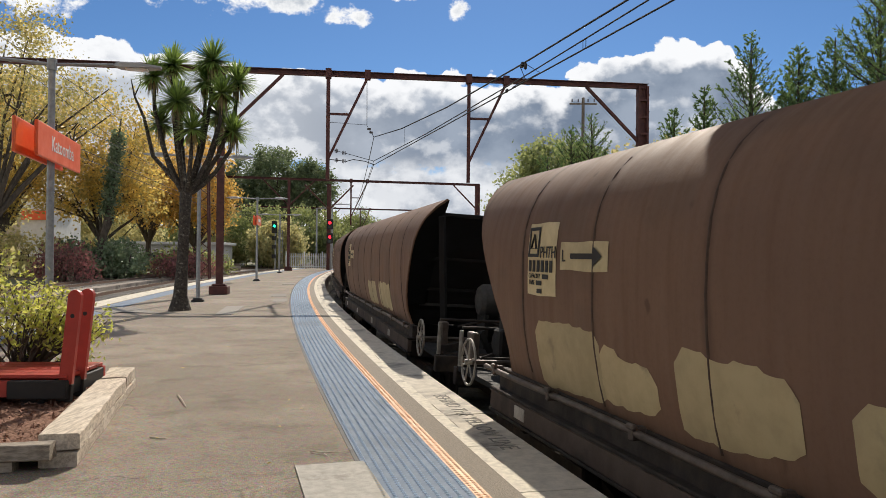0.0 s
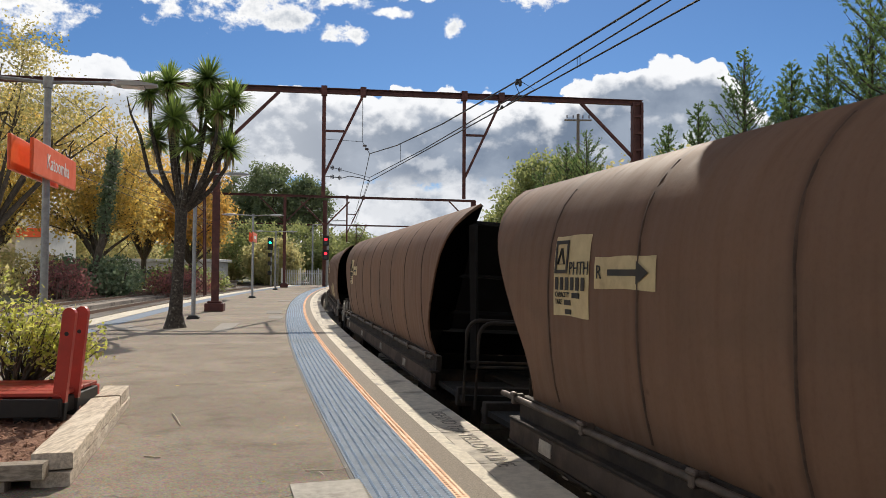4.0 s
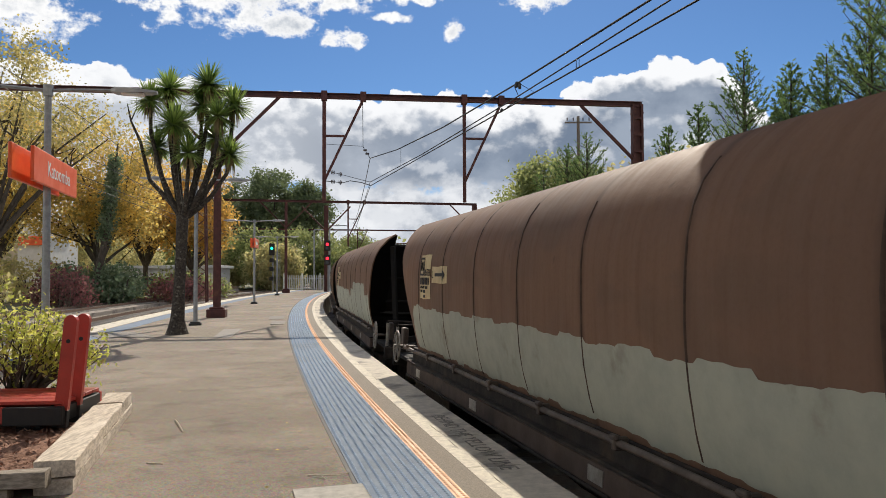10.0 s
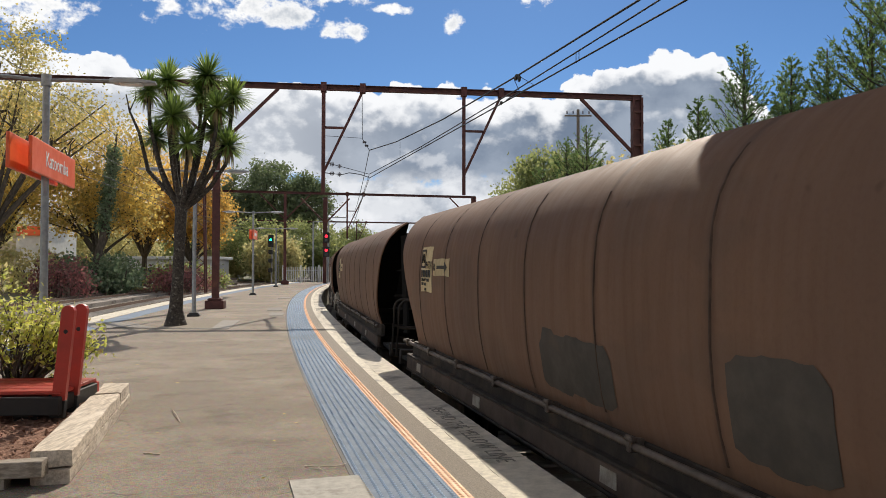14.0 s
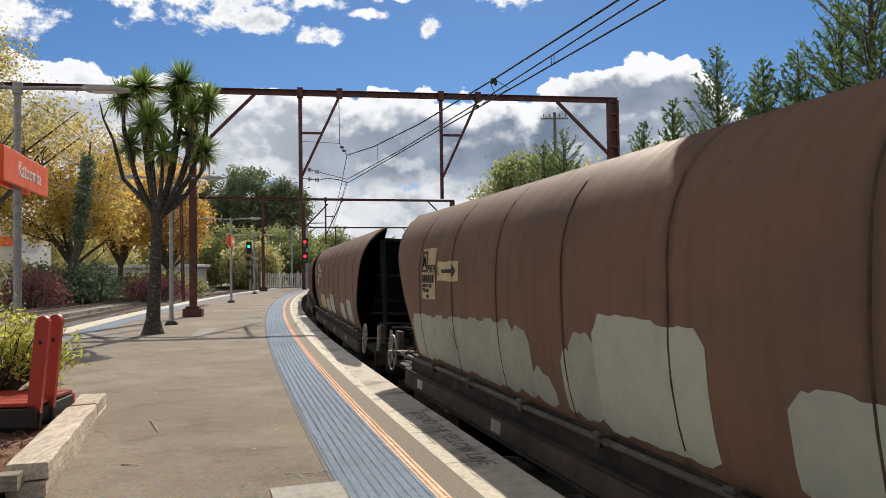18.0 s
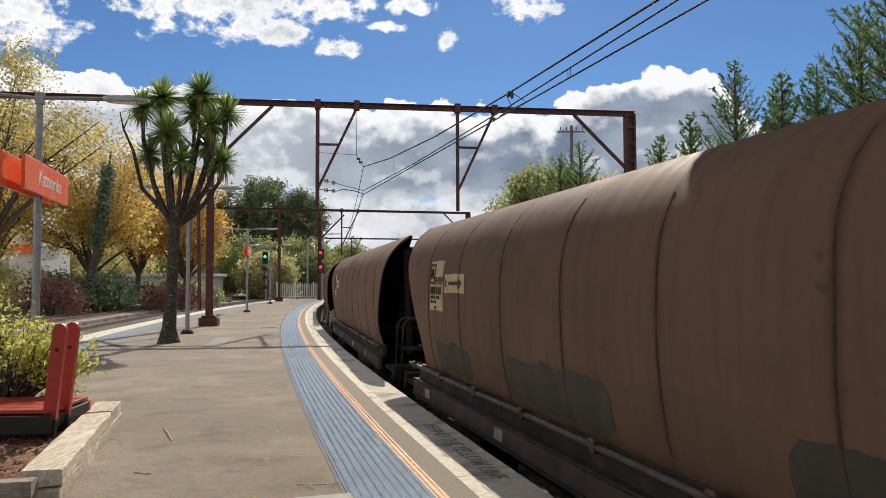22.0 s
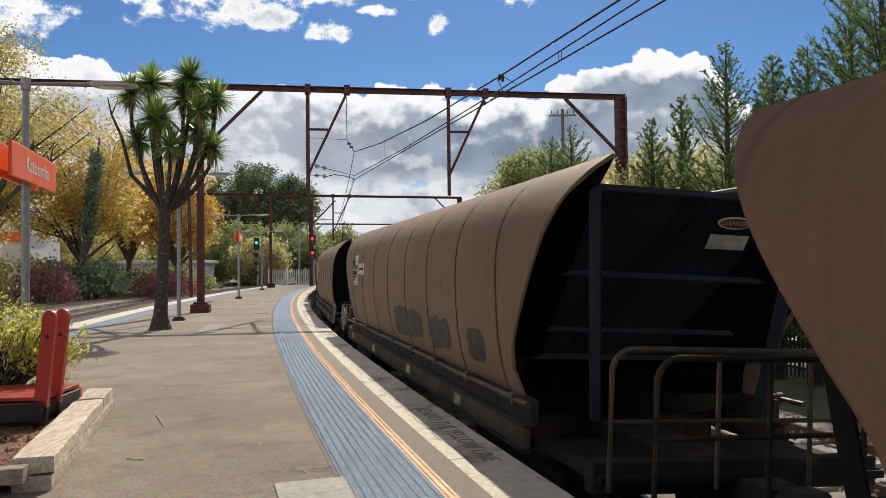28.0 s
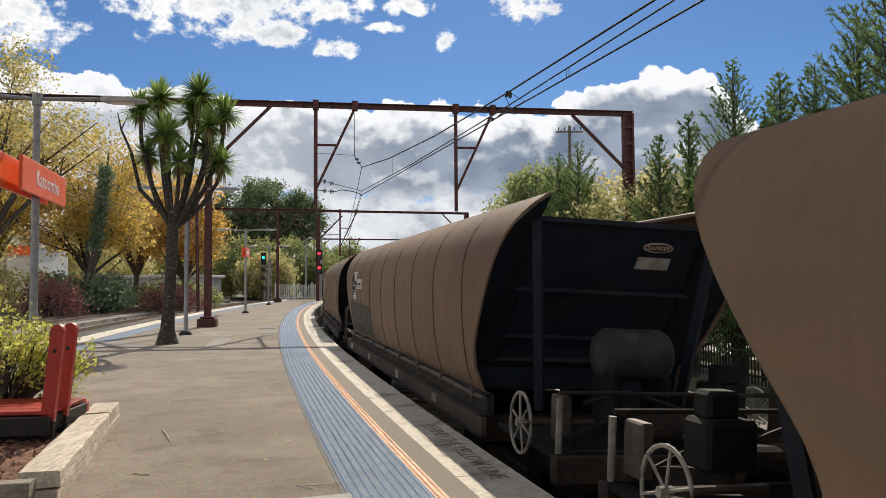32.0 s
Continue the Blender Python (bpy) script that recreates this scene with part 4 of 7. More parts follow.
        for sx, sy, px, py in ((0.25, 0.030, 0, 0.122), (0.25, 0.030, 0, -0.122), (0.030, 0.214, 0.11, 0), (0.030, 0.214, -0.11, 0)):
            box(bm, (sx, sy, 0.004), m @ Matrix.Translation((px, py, 0)))
        for a, b in (((-0.062, -0.06, 0), (0, 0.072, 0)), ((0, 0.072, 0), (0.062, -0.06, 0)), ((0.072, -0.06, 0), (-0.072, -0.06, 0))):
            beam(bm, m @ Vector(a), m @ Vector(b), 0.022, 0.004)
        part("triangle_mark", bm, INK, panel, "black triangle in a square frame")
        for k in range(6):
            part("number_bar", boxes(((0.058, 0.105, 0.004), on_side(0.075 + 0.098 * k, 2.465))), INK, panel)
        lettering("small_letters", "CAPACITY", 0.062, INK, panel, on_side(0.185, 2.372) @ Matrix.Diagonal((0.95, 1, 1, 1)))
        part("small_print", boxes(((0.13, 0.042, 0.004), on_side(0.44, 2.372))), INK, panel)
        lettering("small_letters", "TARE", 0.062, INK, panel, on_side(0.12, 2.312) @ Matrix.Diagonal((0.95, 1, 1, 1)))
        part("small_print", boxes(((0.12, 0.042, 0.004), on_side(0.29, 2.312))), INK, panel)
        part("small_print", boxes(((0.11, 0.040, 0.004), on_side(0.30, 2.238))), INK, panel)
        bm = bmesh.new()
        m = on_side(1.25, 2.558)
        box(bm, (0.42, 0.045, 0.004), m @ Matrix.Translation((-0.07, 0, 0)))
        verts = [bm.verts.new(m @ Vector(v)) for v in ((0.13, 0.082, 0.002), (0.29, 0, 0.002), (0.13, -0.082, 0.002))]
        bm.faces.new(verts)
        part("arrow", bm, INK, arrow, "thick black arrow")
        lettering("arrow_letter", "R" if side < 0 else "L", 0.145, INK, arrow, on_side(0.83, 2.556))
        # hopper bottom flank, below the sill and dark
        bm = bmesh.new()
        for y in (-3.2, 0.0, 3.2):
            verts = [bm.verts.new(v) for v in ((side * 1.25, y - 1.5, 1.0), (side * 1.25, y + 1.5, 1.0), (side * 0.5, y + 0.7, 0.35), (side * 0.5, y - 0.7, 0.35))]
            bm.faces.new(verts)
        part("chute_flank", bm, UNDER, ob)
    # sloping end sheets with stiffeners, and the coal-dusted inside
    for e in (-1, 1):
        ye = lambda z, back=0.0: BODY_SHIFT + e * (TOP_HALF - end_inset(z) - back)
        bm = bmesh.new()
        zs = [1.36, 1.6, 1.85, 2.1, 2.35, 2.6, 2.85, 3.05, 3.18, 3.25]
        left = [[bm.verts.new((x * (half_width(z) - 0.03), ye(z, 0.24 + 0.04 * (x == 0)), z)) for x in (-1, -0.5, 0, 0.5, 1)] for z in zs]
        for a, b in zip(left, left[1:]):
            for k in range(4):
                bm.faces.new((a[k], a[k + 1], b[k + 1], b[k]))
        bmesh.ops.solidify(bm, geom=bm.faces[:], thickness=0.02)
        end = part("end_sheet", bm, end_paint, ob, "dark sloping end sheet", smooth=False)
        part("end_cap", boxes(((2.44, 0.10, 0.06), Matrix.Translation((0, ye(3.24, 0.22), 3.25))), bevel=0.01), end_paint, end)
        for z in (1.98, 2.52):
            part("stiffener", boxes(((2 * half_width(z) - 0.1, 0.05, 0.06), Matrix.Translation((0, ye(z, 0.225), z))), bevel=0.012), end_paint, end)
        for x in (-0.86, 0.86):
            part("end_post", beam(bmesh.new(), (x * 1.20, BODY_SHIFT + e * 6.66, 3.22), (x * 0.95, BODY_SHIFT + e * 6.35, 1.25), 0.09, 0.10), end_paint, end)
        for x in (-1, 1):
            bm = bmesh.new()
            zs = [1.7, 2.0, 2.3, 2.6, 2.8, 3.0, 3.15, 3.27, 3.38, 3.47]
            outer = [bm.verts.new((x * (half_width(z) - 0.028), ye(z, 0.035), z)) for z in zs]
            inner = [bm.verts.new((x * min(half_width(z) - 0.06, 0.98 - 0.04 * max(0.0, z - 3.2)), ye(z, 0.06 + 0.16 * min(1.0, max(0.0, 3.47 - z) / 0.25)), z)) for z in zs]
            for k in range(len(zs) - 1):
                bm.faces.new((outer[k], inner[k], inner[k + 1], outer[k + 1]))
            bmesh.ops.solidify(bm, geom=bm.faces[:], thickness=0.012)
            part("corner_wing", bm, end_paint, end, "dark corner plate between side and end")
        tip = math.atan2(ye(3.06) - ye(2.80), 0.26)
        m = Matrix.Translation((-0.46 * e, ye(2.86, 0.20), 2.86)) @ Matrix.Rotation(-tip, 4, "X")
        part("notice", boxes(((0.40, 0.012, 0.15), m)), PLATE_GREY, end, "greyed white warning notice")
        m = Matrix.Translation((-0.46 * e, ye(3.03, 0.195), 3.03)) @ Matrix.Rotation(-tip, 4, "X")
        for name, w, h, deep, mat, label in (("danger_sign", 0.36, 0.125, 0.012, PLATE_GREY, "oval danger sign with a pale rim"), ("sign_field", 0.32, 0.095, 0.018, DECAL_RED, "dark red field of the sign")):
            bm = bmesh.new()
            bmesh.ops.create_cone(bm, cap_ends=True, segments=20, radius1=0.5, radius2=0.5, depth=deep, matrix=m @ Matrix.Rotation(math.pi / 2, 4, "X") @ Matrix.Diagonal((w, h, 1, 1)))
            part(name, bm, mat, end, label)
        lettering("sign_letters", "DANGER", 0.068, PLATE_GREY, end, m @ Matrix.Translation((0, e * 0.011, 0)) @ (Matrix.Rotation(math.pi, 4, "Z") if e > 0 else Matrix.Identity(4)) @ Matrix.Rotation(math.pi / 2, 4, "X"), 0.002, "pale sign lettering")
        # slope sheet down to the doors, seen as the dark hollow
        bm = bmesh.new()
        verts = [bm.verts.new(v) for v in ((-1.25, ye(1.36, 0.12), 1.36), (1.25, ye(1.36, 0.12), 1.36), (0.9, BODY_SHIFT + e * 3.6, 0.4), (-0.9, BODY_SHIFT + e * 3.6, 0.4))]
        bm.faces.new(verts)
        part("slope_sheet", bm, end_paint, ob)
    part("coal_floor", boxes(((2.2, 11.0, 0.05), Matrix.Translation((0, BODY_SHIFT, 1.7)))), COAL, ob, "coal dust on the hopper floor")
    # underframe
    frame_bm = boxes(((0.55, 15.2, 0.30), Matrix.Translation((0, 0, 0.88))), bevel=0.012)
    underframe = part("centre_sill", frame_bm, UNDER, ob)
    for y, wide, tall, z in ((-5.2, 0.3, 0.28, 0.92), (5.2, 0.3, 0.28, 0.92)):
        part("bolster", boxes(((2.5, wide, tall), Matrix.Translation((0, y, z))), bevel=0.012), UNDER, underframe)
    for y in (-7.55, 7.55):
        part("headstock", boxes(((2.55, 0.14, 0.24), Matrix.Translation((0, y, 0.98))), bevel=0.012), UNDER, underframe)
    for e in (-1, 1):
        cp = part("coupler", boxes(((0.22, 0.62, 0.24), Matrix.Translation((0, e * 7.86, 0.86))), ((0.30, 0.24, 0.36), Matrix.Translation((0.03 * e, e * 8.02, 0.86))), bevel=0.03), DARK_METAL, ob)
        bm = bmesh.new()
        tube(bm, [(0.42, e * 7.6, 0.85), (0.40, e * 7.85, 0.62), (0.36, e * 8.05, 0.52), (0.3, e * 8.13, 0.50)], 0.025, 6)
        part("brake_hose", bm, RUBBER, ob)
        # bogie
        by = e * 5.2
        bg = part("bogie", boxes(((2.1, 0.34, 0.26), Matrix.Translation((0, by, 0.56))), *[((0.16, 2.35, 0.20), Matrix.Translation((x, by, 0.62))) for x in (-1.0, 1.0)], *[((0.15, 0.75, 0.30), Matrix.Translation((x, by, 0.46))) for x in (-1.0, 1.0)], bevel=0.02), UNDER, ob, "cast steel bogie")
        for w in (-0.86, 0.86):
            ws = part("wheelset", AXLE, DARK_METAL, ob, place=Matrix.Translation((0, by + w, 0.46)))
            part("wheel", DISC, UNDER, ws, place=Matrix.Translation((-0.72, 0, 0)))
            part("wheel", DISC, UNDER, ws, place=Matrix.Translation((0.72, 0, 0)) @ Matrix.Rotation(math.pi, 4, "Z"))
        for x in (-1.0, 1.0):
            bm = bmesh.new()
            for k in (-0.14, 0.14):
                rod(bm, (x, by + k, 0.36), (x, by + k, 0.60), 0.07, seg=10)
            part("spring", bm, DARK_METAL, bg)
            for w in (-0.86, 0.86):
                part("axle_box", boxes(((0.22, 0.3, 0.26), Matrix.Translation((x * 1.02, by + w, 0.48))), bevel=0.03), UNDER, bg)
    # brake end: deck, tank, handwheels, valve boxes, pipes; most colours darkened for the shade here
    deck = part("brake_deck", boxes(((2.5, 1.6, 0.06), Matrix.Translation((0, -6.75, 1.08)))), SHADE_STEEL, ob)
    bm = bmesh.new()
    rod(bm, (-0.30, -6.45, 1.88), (0.30, -6.45, 1.88), 0.27, seg=24)
    for sgn in (-1, 1):
        rod(bm, (sgn * 0.30, -6.45, 1.88), (sgn * 0.37, -6.45, 1.88), 0.27, 0.22, seg=24)
        rod(bm, (sgn * 0.37, -6.45, 1.88), (sgn * 0.41, -6.45, 1.88), 0.22, 0.10, seg=24)
    part("air_tank", bm, TANK_GREY, ob, "dull grey air reservoir across the end", smooth=True)
    for x in (-0.28, 0.28):
        part("tank_bracket", boxes(((0.06, 0.5, 0.56), Matrix.Translation((x, -6.45, 1.38)))), SHADE_STEEL, ob)
    for sgn in (-1, 1):
        bm = bmesh.new()
        at = -7.10 if sgn < 0 else -6.50
        spoked_wheel(bm, Matrix.Translation((sgn * 1.42, at, 1.30)), 0.27)
        hw = part("handwheel", bm, WHEEL_WHITE, ob, "greyed white spoked handwheel")
        part("wheel_shaft", rod(bmesh.new(), (sgn * 1.40, at, 1.30), (sgn * 0.7, at, 1.30), 0.03), PIPE, ob)
        part("valve_box", boxes(((0.10, 0.26, 0.40), Matrix.Translation((sgn * 1.12, -7.32, 1.38))), bevel=0.015), PIPE, ob, "brake valve box in a brown darkened for shade")
        part("grab_post", rod(bmesh.new(), (sgn * 1.22, -7.52, 0.95), (sgn * 1.22, -7.52, 1.58), 0.03), WHEEL_WHITE, ob)
        part("brake_lever", beam(bmesh.new(), (sgn * 1.15, -7.5, 1.18), (sgn * 0.55, -7.0, 1.24), 0.08, 0.12), UNDER, ob)
        part("brake_lever", beam(bmesh.new(), (sgn * 0.6, -7.5, 1.45), (sgn * 0.25, -7.3, 0.95), 0.06, 0.08), SHADE_STEEL, ob)
    part("brake_cylinder", rod(bmesh.new(), (-0.3, -7.25, 1.28), (0.35, -7.25, 1.28), 0.14, seg=16), UNDER, ob, "brake cylinder darkened for shade")
    for z in (1.12, 1.62):
        part("hand_rail", rod(bmesh.new(), (-1.22, -7.5, z), (1.22, -7.5, z), 0.02), UNDER, ob)
    bm = bmesh.new()
    tube(bm, [(-0.9, -7.3, 1.5), (-0.5, -7.35, 1.62), (0.1, -7.3, 1.45), (0.7, -7.35, 1.35), (1.1, -7.3, 1.2)], 0.022, 6)
    part("air_pipe", bm, UNDER, ob)
    part("pump", boxes(((0.4, 0.3, 0.34), Matrix.Translation((0.75, -6.9, 1.5))), ((0.26, 0.2, 0.2), Matrix.Translation((0.75, -6.95, 1.75))), bevel=0.03), SHADE_STEEL, ob)
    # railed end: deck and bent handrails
    part("walkway", boxes(((2.5, 1.35, 0.06), Matrix.Translation((0, 7.05, 0.98)))), SHADE_STEEL, ob)
    for y, x0 in ((7.88, 1.27),):
        hgt = 1.97
        bm = bmesh.new()
        tube(bm, [(-x0, y, 0.95), (-x0, y, hgt - 0.17)] + [(-x0 + 0.17 - 0.17 * math.cos(a), y, hgt - 0.17 + 0.17 * math.sin(a)) for a in np.linspace(0.25, 1.45, 5)] + [(x0 - 0.17 + 0.17 * math.cos(a), y, hgt - 0.17 + 0.17 * math.sin(a)) for a in np.linspace(1.45, 0.25, 5)] + [(x0, y, hgt - 0.17), (x0, y, 0.95)], 0.024, 8)
        rail_paint = UNDER if paint is OLD_BROWN else PIPE
        part("handrail", bm, rail_paint, ob, "bent brown steel handrail")
        part("mid_rail", rod(bmesh.new(), (-x0, y, 1.45), (x0, y, 1.45), 0.018), rail_paint, ob)
        for x in (-0.4, 0.4):
            part("rail_post", rod(bmesh.new(), (x, y, 0.95), (x, y, hgt), 0.02), rail_paint, ob)
    return ob


CLASS = {"yellowed_panel": "PHTH", "white_panel": "PHGH"}
BROWN = wagon(OLD_BROWN, END_BLACK, PANEL_CREAM, "weathered brown coal hopper wagon with ends blackened for shade and yellowed panels")
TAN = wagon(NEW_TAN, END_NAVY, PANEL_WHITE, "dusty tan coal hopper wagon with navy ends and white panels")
FIRST, LAST = -1, 30
WAGONS = {}
for k in range(FIRST, LAST + 1):
    src = TAN if k >= 22 else BROWN
    WAGONS[k] = src if k in (FIRST, 22) else copy_thing(src, Matrix.Identity(4))

# paint laid over graffiti: wagon, nearer and farther end, lower edge and upper edge at both, colour
COVERS = [
    (0, 3.45, 4.75, 1.40, 1.36, 2.0, 1.95, "C"), (0, 2.64, 3.46, 1.52, 1.40, 1.79, 1.88, "C"), (0, 1.28, 2.40, 1.52, 1.40, 1.97, 1.99, "C"), (0, -0.3, 0.95, 1.5, 1.5, 1.93, 1.95, "C"),
    (1, -1.74, -0.21, 1.42, 1.40, 1.92, 1.93, "C"), (1, -4.0, -2.23, 1.46, 1.42, 1.95, 1.97, "C"),
    (3, -5.2, 0.40, 1.50, 1.45, 1.95, 2.02, "D"),
    (5, 0.18, 1.40, 1.45, 1.40, 1.79, 1.77, "C"), (5, -1.22, 0.11, 1.46, 1.42, 2.03, 1.98, "C"), (5, -2.25, -1.22, 1.50, 1.42, 2.00, 2.03, "C"), (5, 0.6, 1.55, 1.5, 1.5, 1.9, 1.8, "C"),
    (6, 1.80, 5.0, 1.5, 1.44, 2.06, 2.00, "D"), (7, 2.31, 4.66, 1.44, 1.42, 2.14, 2.16, "D"), (7, -5.04, -4.14, 1.5, 1.5, 2.1, 2.09, "D"),
    (8, -5.7, 5.5, 1.40, 1.40, 2.02, 2.07, "G"), (9, -5.85, -4.96, 1.40, 1.40, 2.09, 2.10, "G"), (9, -4.97, -1.71, 1.40, 1.40, 2.34, 2.36, "G"), (9, -1.72, -0.86, 1.40, 1.40, 2.20, 2.19, "G"), (9, -0.87, -0.40, 1.40, 1.40, 1.99, 2.00, "G"), (9, -0.41, 5.5, 1.40, 1.40, 2.10, 2.21, "G"),
    (10, 2.85, 4.64, 1.48, 1.44, 1.97, 1.94, "D"), (10, 0.9, 2.65, 1.5, 1.48, 1.94, 1.96, "D"),
    (11, -3.4, -2.6, 1.5, 1.5, 2.1, 2.1, "D"), (11, -1.2, 0.2, 1.5, 1.5, 2.0, 2.0, "D"),
    (13, -2.26, 0.75, 1.45, 1.45, 2.55, 2.56, "W"),
    (14, 1.65, 5.5, 1.42, 1.40, 2.08, 1.96, "G"), (14, 1.24, 1.66, 1.42, 1.42, 2.00, 2.07, "G"), (14, 0.82, 1.25, 1.40, 1.42, 1.68, 1.74, "G"), (14, 0.44, 0.62, 1.42, 1.42, 1.98, 1.90, "G"), (14, 0.02, 0.45, 1.42, 1.42, 2.10, 2.04, "G"), (14, -1.33, 0.03, 1.42, 1.40, 2.21, 2.23, "G"), (14, -4.2, -1.95, 1.42, 1.42, 1.97, 2.00, "G"),
    (15, 2.12, 3.91, 1.44, 1.44, 1.86, 1.86, "C"), (15, 0.59, 1.82, 1.44, 1.42, 1.82, 1.75, "G"), (15, -0.71, 0.43, 1.44, 1.42, 1.96, 1.92, "G"), (15, -3.37, -2.39, 1.42, 1.42, 1.79, 1.80, "G"), (15, -4.92, -4.02, 1.42, 1.42, 1.92, 1.94, "G"),
    (17, 3.22, 4.76, 1.42, 1.42, 1.80, 1.79, "D"), (17, -0.24, 2.0, 1.42, 1.42, 1.86, 1.84, "D"), (17, -3.40, -2.10, 1.45, 1.45, 1.87, 1.78, "D"),
    (20, -2.02, -0.44, 1.45, 1.42, 2.36, 2.34, "W"), (20, -3.56, -2.10, 1.40, 1.43, 2.38, 2.36, "W"), (20, -3.88, -3.55, 1.40, 1.40, 2.05, 2.12, "W"), (20, -5.14, -4.22, 1.56, 1.50, 2.10, 2.02, "W"),
    (21, 1.78, 2.74, 1.58, 1.51, 1.88, 1.81, "W"), (21, -0.9, 0.74, 1.55, 1.5, 2.15, 2.02, "W"),
    (22, -2.03, 0.07, 1.55, 1.45, 1.93, 1.96, "D"), (22, -3.56, -2.45, 1.55, 1.48, 1.93, 1.90, "D"), (22, -4.95, -4.33, 1.55, 1.52, 1.92, 1.86, "D"),
    (25, 1.9, 5.4, 1.42, 1.42, 2.1, 2.15, "D"),
]
COVER_PAINT = {"C": (PAINT_CREAM, "cream paint rolled over graffiti"), "D": (PAINT_DARK, "dark paint rolled over graffiti"), "G": (PAINT_GREEN, "pale green paint rolled over graffiti"), "W": (PAINT_WHITE, "grey-white paint rolled over graffiti")}


def cover_paint():
    for i, (k, u0, u1, b0, b1, t0, t1, kind) in enumerate(COVERS):
        u0, u1 = u0 + 0.09, u1 + 0.09
        rng = random.Random(100 + i)
        side, sign = (-1, 1) if k % 2 else (1, -1)
        steps = [rng.uniform(-0.03, 0.03) for _ in range(60)]
        drips = [rng.uniform(-0.02, 0.03) for _ in range(60)]
        wide = u1 - u0

        def edge(y, a, b, jitter, strength):
            f = min(1.0, max(0.0, (sign * (y - BODY_SHIFT) - u0) / wide))
            q = f * wide / 0.26
            corner = 0.10 * max(0.0, 1 - min(f, 1 - f) * wide / 0.10) * strength
            return a + (b - a) * f + jitter[int(q) % 60] * (1.0 if abs(strength) > 0 else 0) - corner + 0.004 * math.sin(q * 7)

        y0, y1 = sorted((BODY_SHIFT + sign * u0, BODY_SHIFT + sign * u1))
        me = sheet_patch("paint_patch", y0, y1, lambda y: edge(y, b0, b1, drips, -0.5), lambda y: edge(y, t0, t1, steps, 1.0), side, 0.0045, 0.05)
        mat, label = COVER_PAINT[kind]
        part("paint_patch", me, mat, WAGONS[k], label)


cover_paint()

# ---- things on the platform ----
TRACK_LEAN = math.atan(0.265)


def lamp_post(x, y, s, with_sign=False, height=4.5):
    """Slim galvanised post with two flat lamp heads, and name boards on some."""
    ob = thing("platform_lamp", "galvanised lamp post carrying orange station name boards" if with_sign else "slim galvanised platform lamp post with two flat heads", "lamp post", "platform lamps", place=Matrix.Translation((x, y, 0)) @ Matrix.Rotation(heading(s), 4, "Z"))
    bm = bmesh.new()
    rod(bm, (0, 0, 0.0), (0, 0, height), 0.065, 0.052, seg=12)
    rod(bm, (0, 0, height), (0, 0, height + 0.03), 0.06, 0.03, seg=12)
    part("post", bm, GALV, ob, smooth=True)
    part("post_foot", boxes(((0.36, 0.32, 0.07), Matrix.Translation((0, 0, 0.035))), ((0.28, 0.26, 0.05), Matrix.Translation((0, 0, 0.09))), bevel=0.012), DARK_METAL, ob, "dark bolted foot plate")
    part("collar", rod(bmesh.new(), (0, 0, height - 0.16), (0, 0, height + 0.02), 0.075, seg=12), GALV, ob)
    for sgn in (-1, 1):
        bm = bmesh.new()
        tube(bm, [(0, 0, height - 0.07), (sgn * 0.5, 0, height - 0.04), (sgn * 1.0, 0, height - 0.02)], 0.028, 8)
        arm = part("arm", bm, GALV, ob)
        bm = bmesh.new()
        for i, (d, w, h) in enumerate(((0.92, 0.05, 0.05), (1.0, 0.12, 0.085), (1.22, 0.15, 0.09), (1.45, 0.14, 0.06), (1.62, 0.09, 0.03))):
            ring = [bm.verts.new((sgn * d, w * a, height - 0.02 + h * b)) for a, b in ((-1, -0.5), (1, -0.5), (0.9, 0.35), (0.4, 0.6), (-0.4, 0.6), (-0.9, 0.35))]
            if i:
                for k in range(6):
                    bm.faces.new((prev[k], prev[(k + 1) % 6], ring[(k + 1) % 6], ring[k]))
            else:
                bm.faces.new(ring)
            prev = ring
        bm.faces.new(prev)
        head = part("lamp_head", bm, LAMP_GREY, arm, "flat grey lamp head")
        part("lens", boxes(((0.34, 0.2, 0.02), Matrix.Translation((sgn * 1.25, 0, height - 0.068)))), SIGN_WHITE, head)
    if with_sign:
        length, zc = (2.62, 3.12)
        y0 = -1.22
        for sgn, shift in ((1, 0.0), (-1, -0.28)):
            bm = boxes(((0.05, length, 0.50), Matrix.Translation((sgn * 0.105, y0 + length / 2 + shift, zc))), bevel=0.01)
            board = part("name_board", bm, SIGN_ORANGE, ob, "orange station name board with white letters")
            m = Matrix.Translation((sgn * 0.1335, y0 + length / 2 + shift + 0.1 * sgn, zc + 0.0)) @ Matrix.Rotation(sgn * math.pi / 2, 4, "Z") @ Matrix.Rotation(math.pi / 2, 4, "X")
            lettering("name_letters", "Katoomba", 0.33, SIGN_WHITE, board, m, 0.002)
        for z in (zc - 0.15, zc + 0.15):
            part("board_clamp", boxes(((0.17, 0.09, 0.05), Matrix.Translation((0, 0, z))), bevel=0.006), GALV, ob)
    return ob


lamp_post(-6.08, 12.0, 11, True)
lamp_post(-7.35, 23.5, 22)
lamp_post(-9.75, 41.2, 40)
lamp_post(-12.1, 58.5, 56)


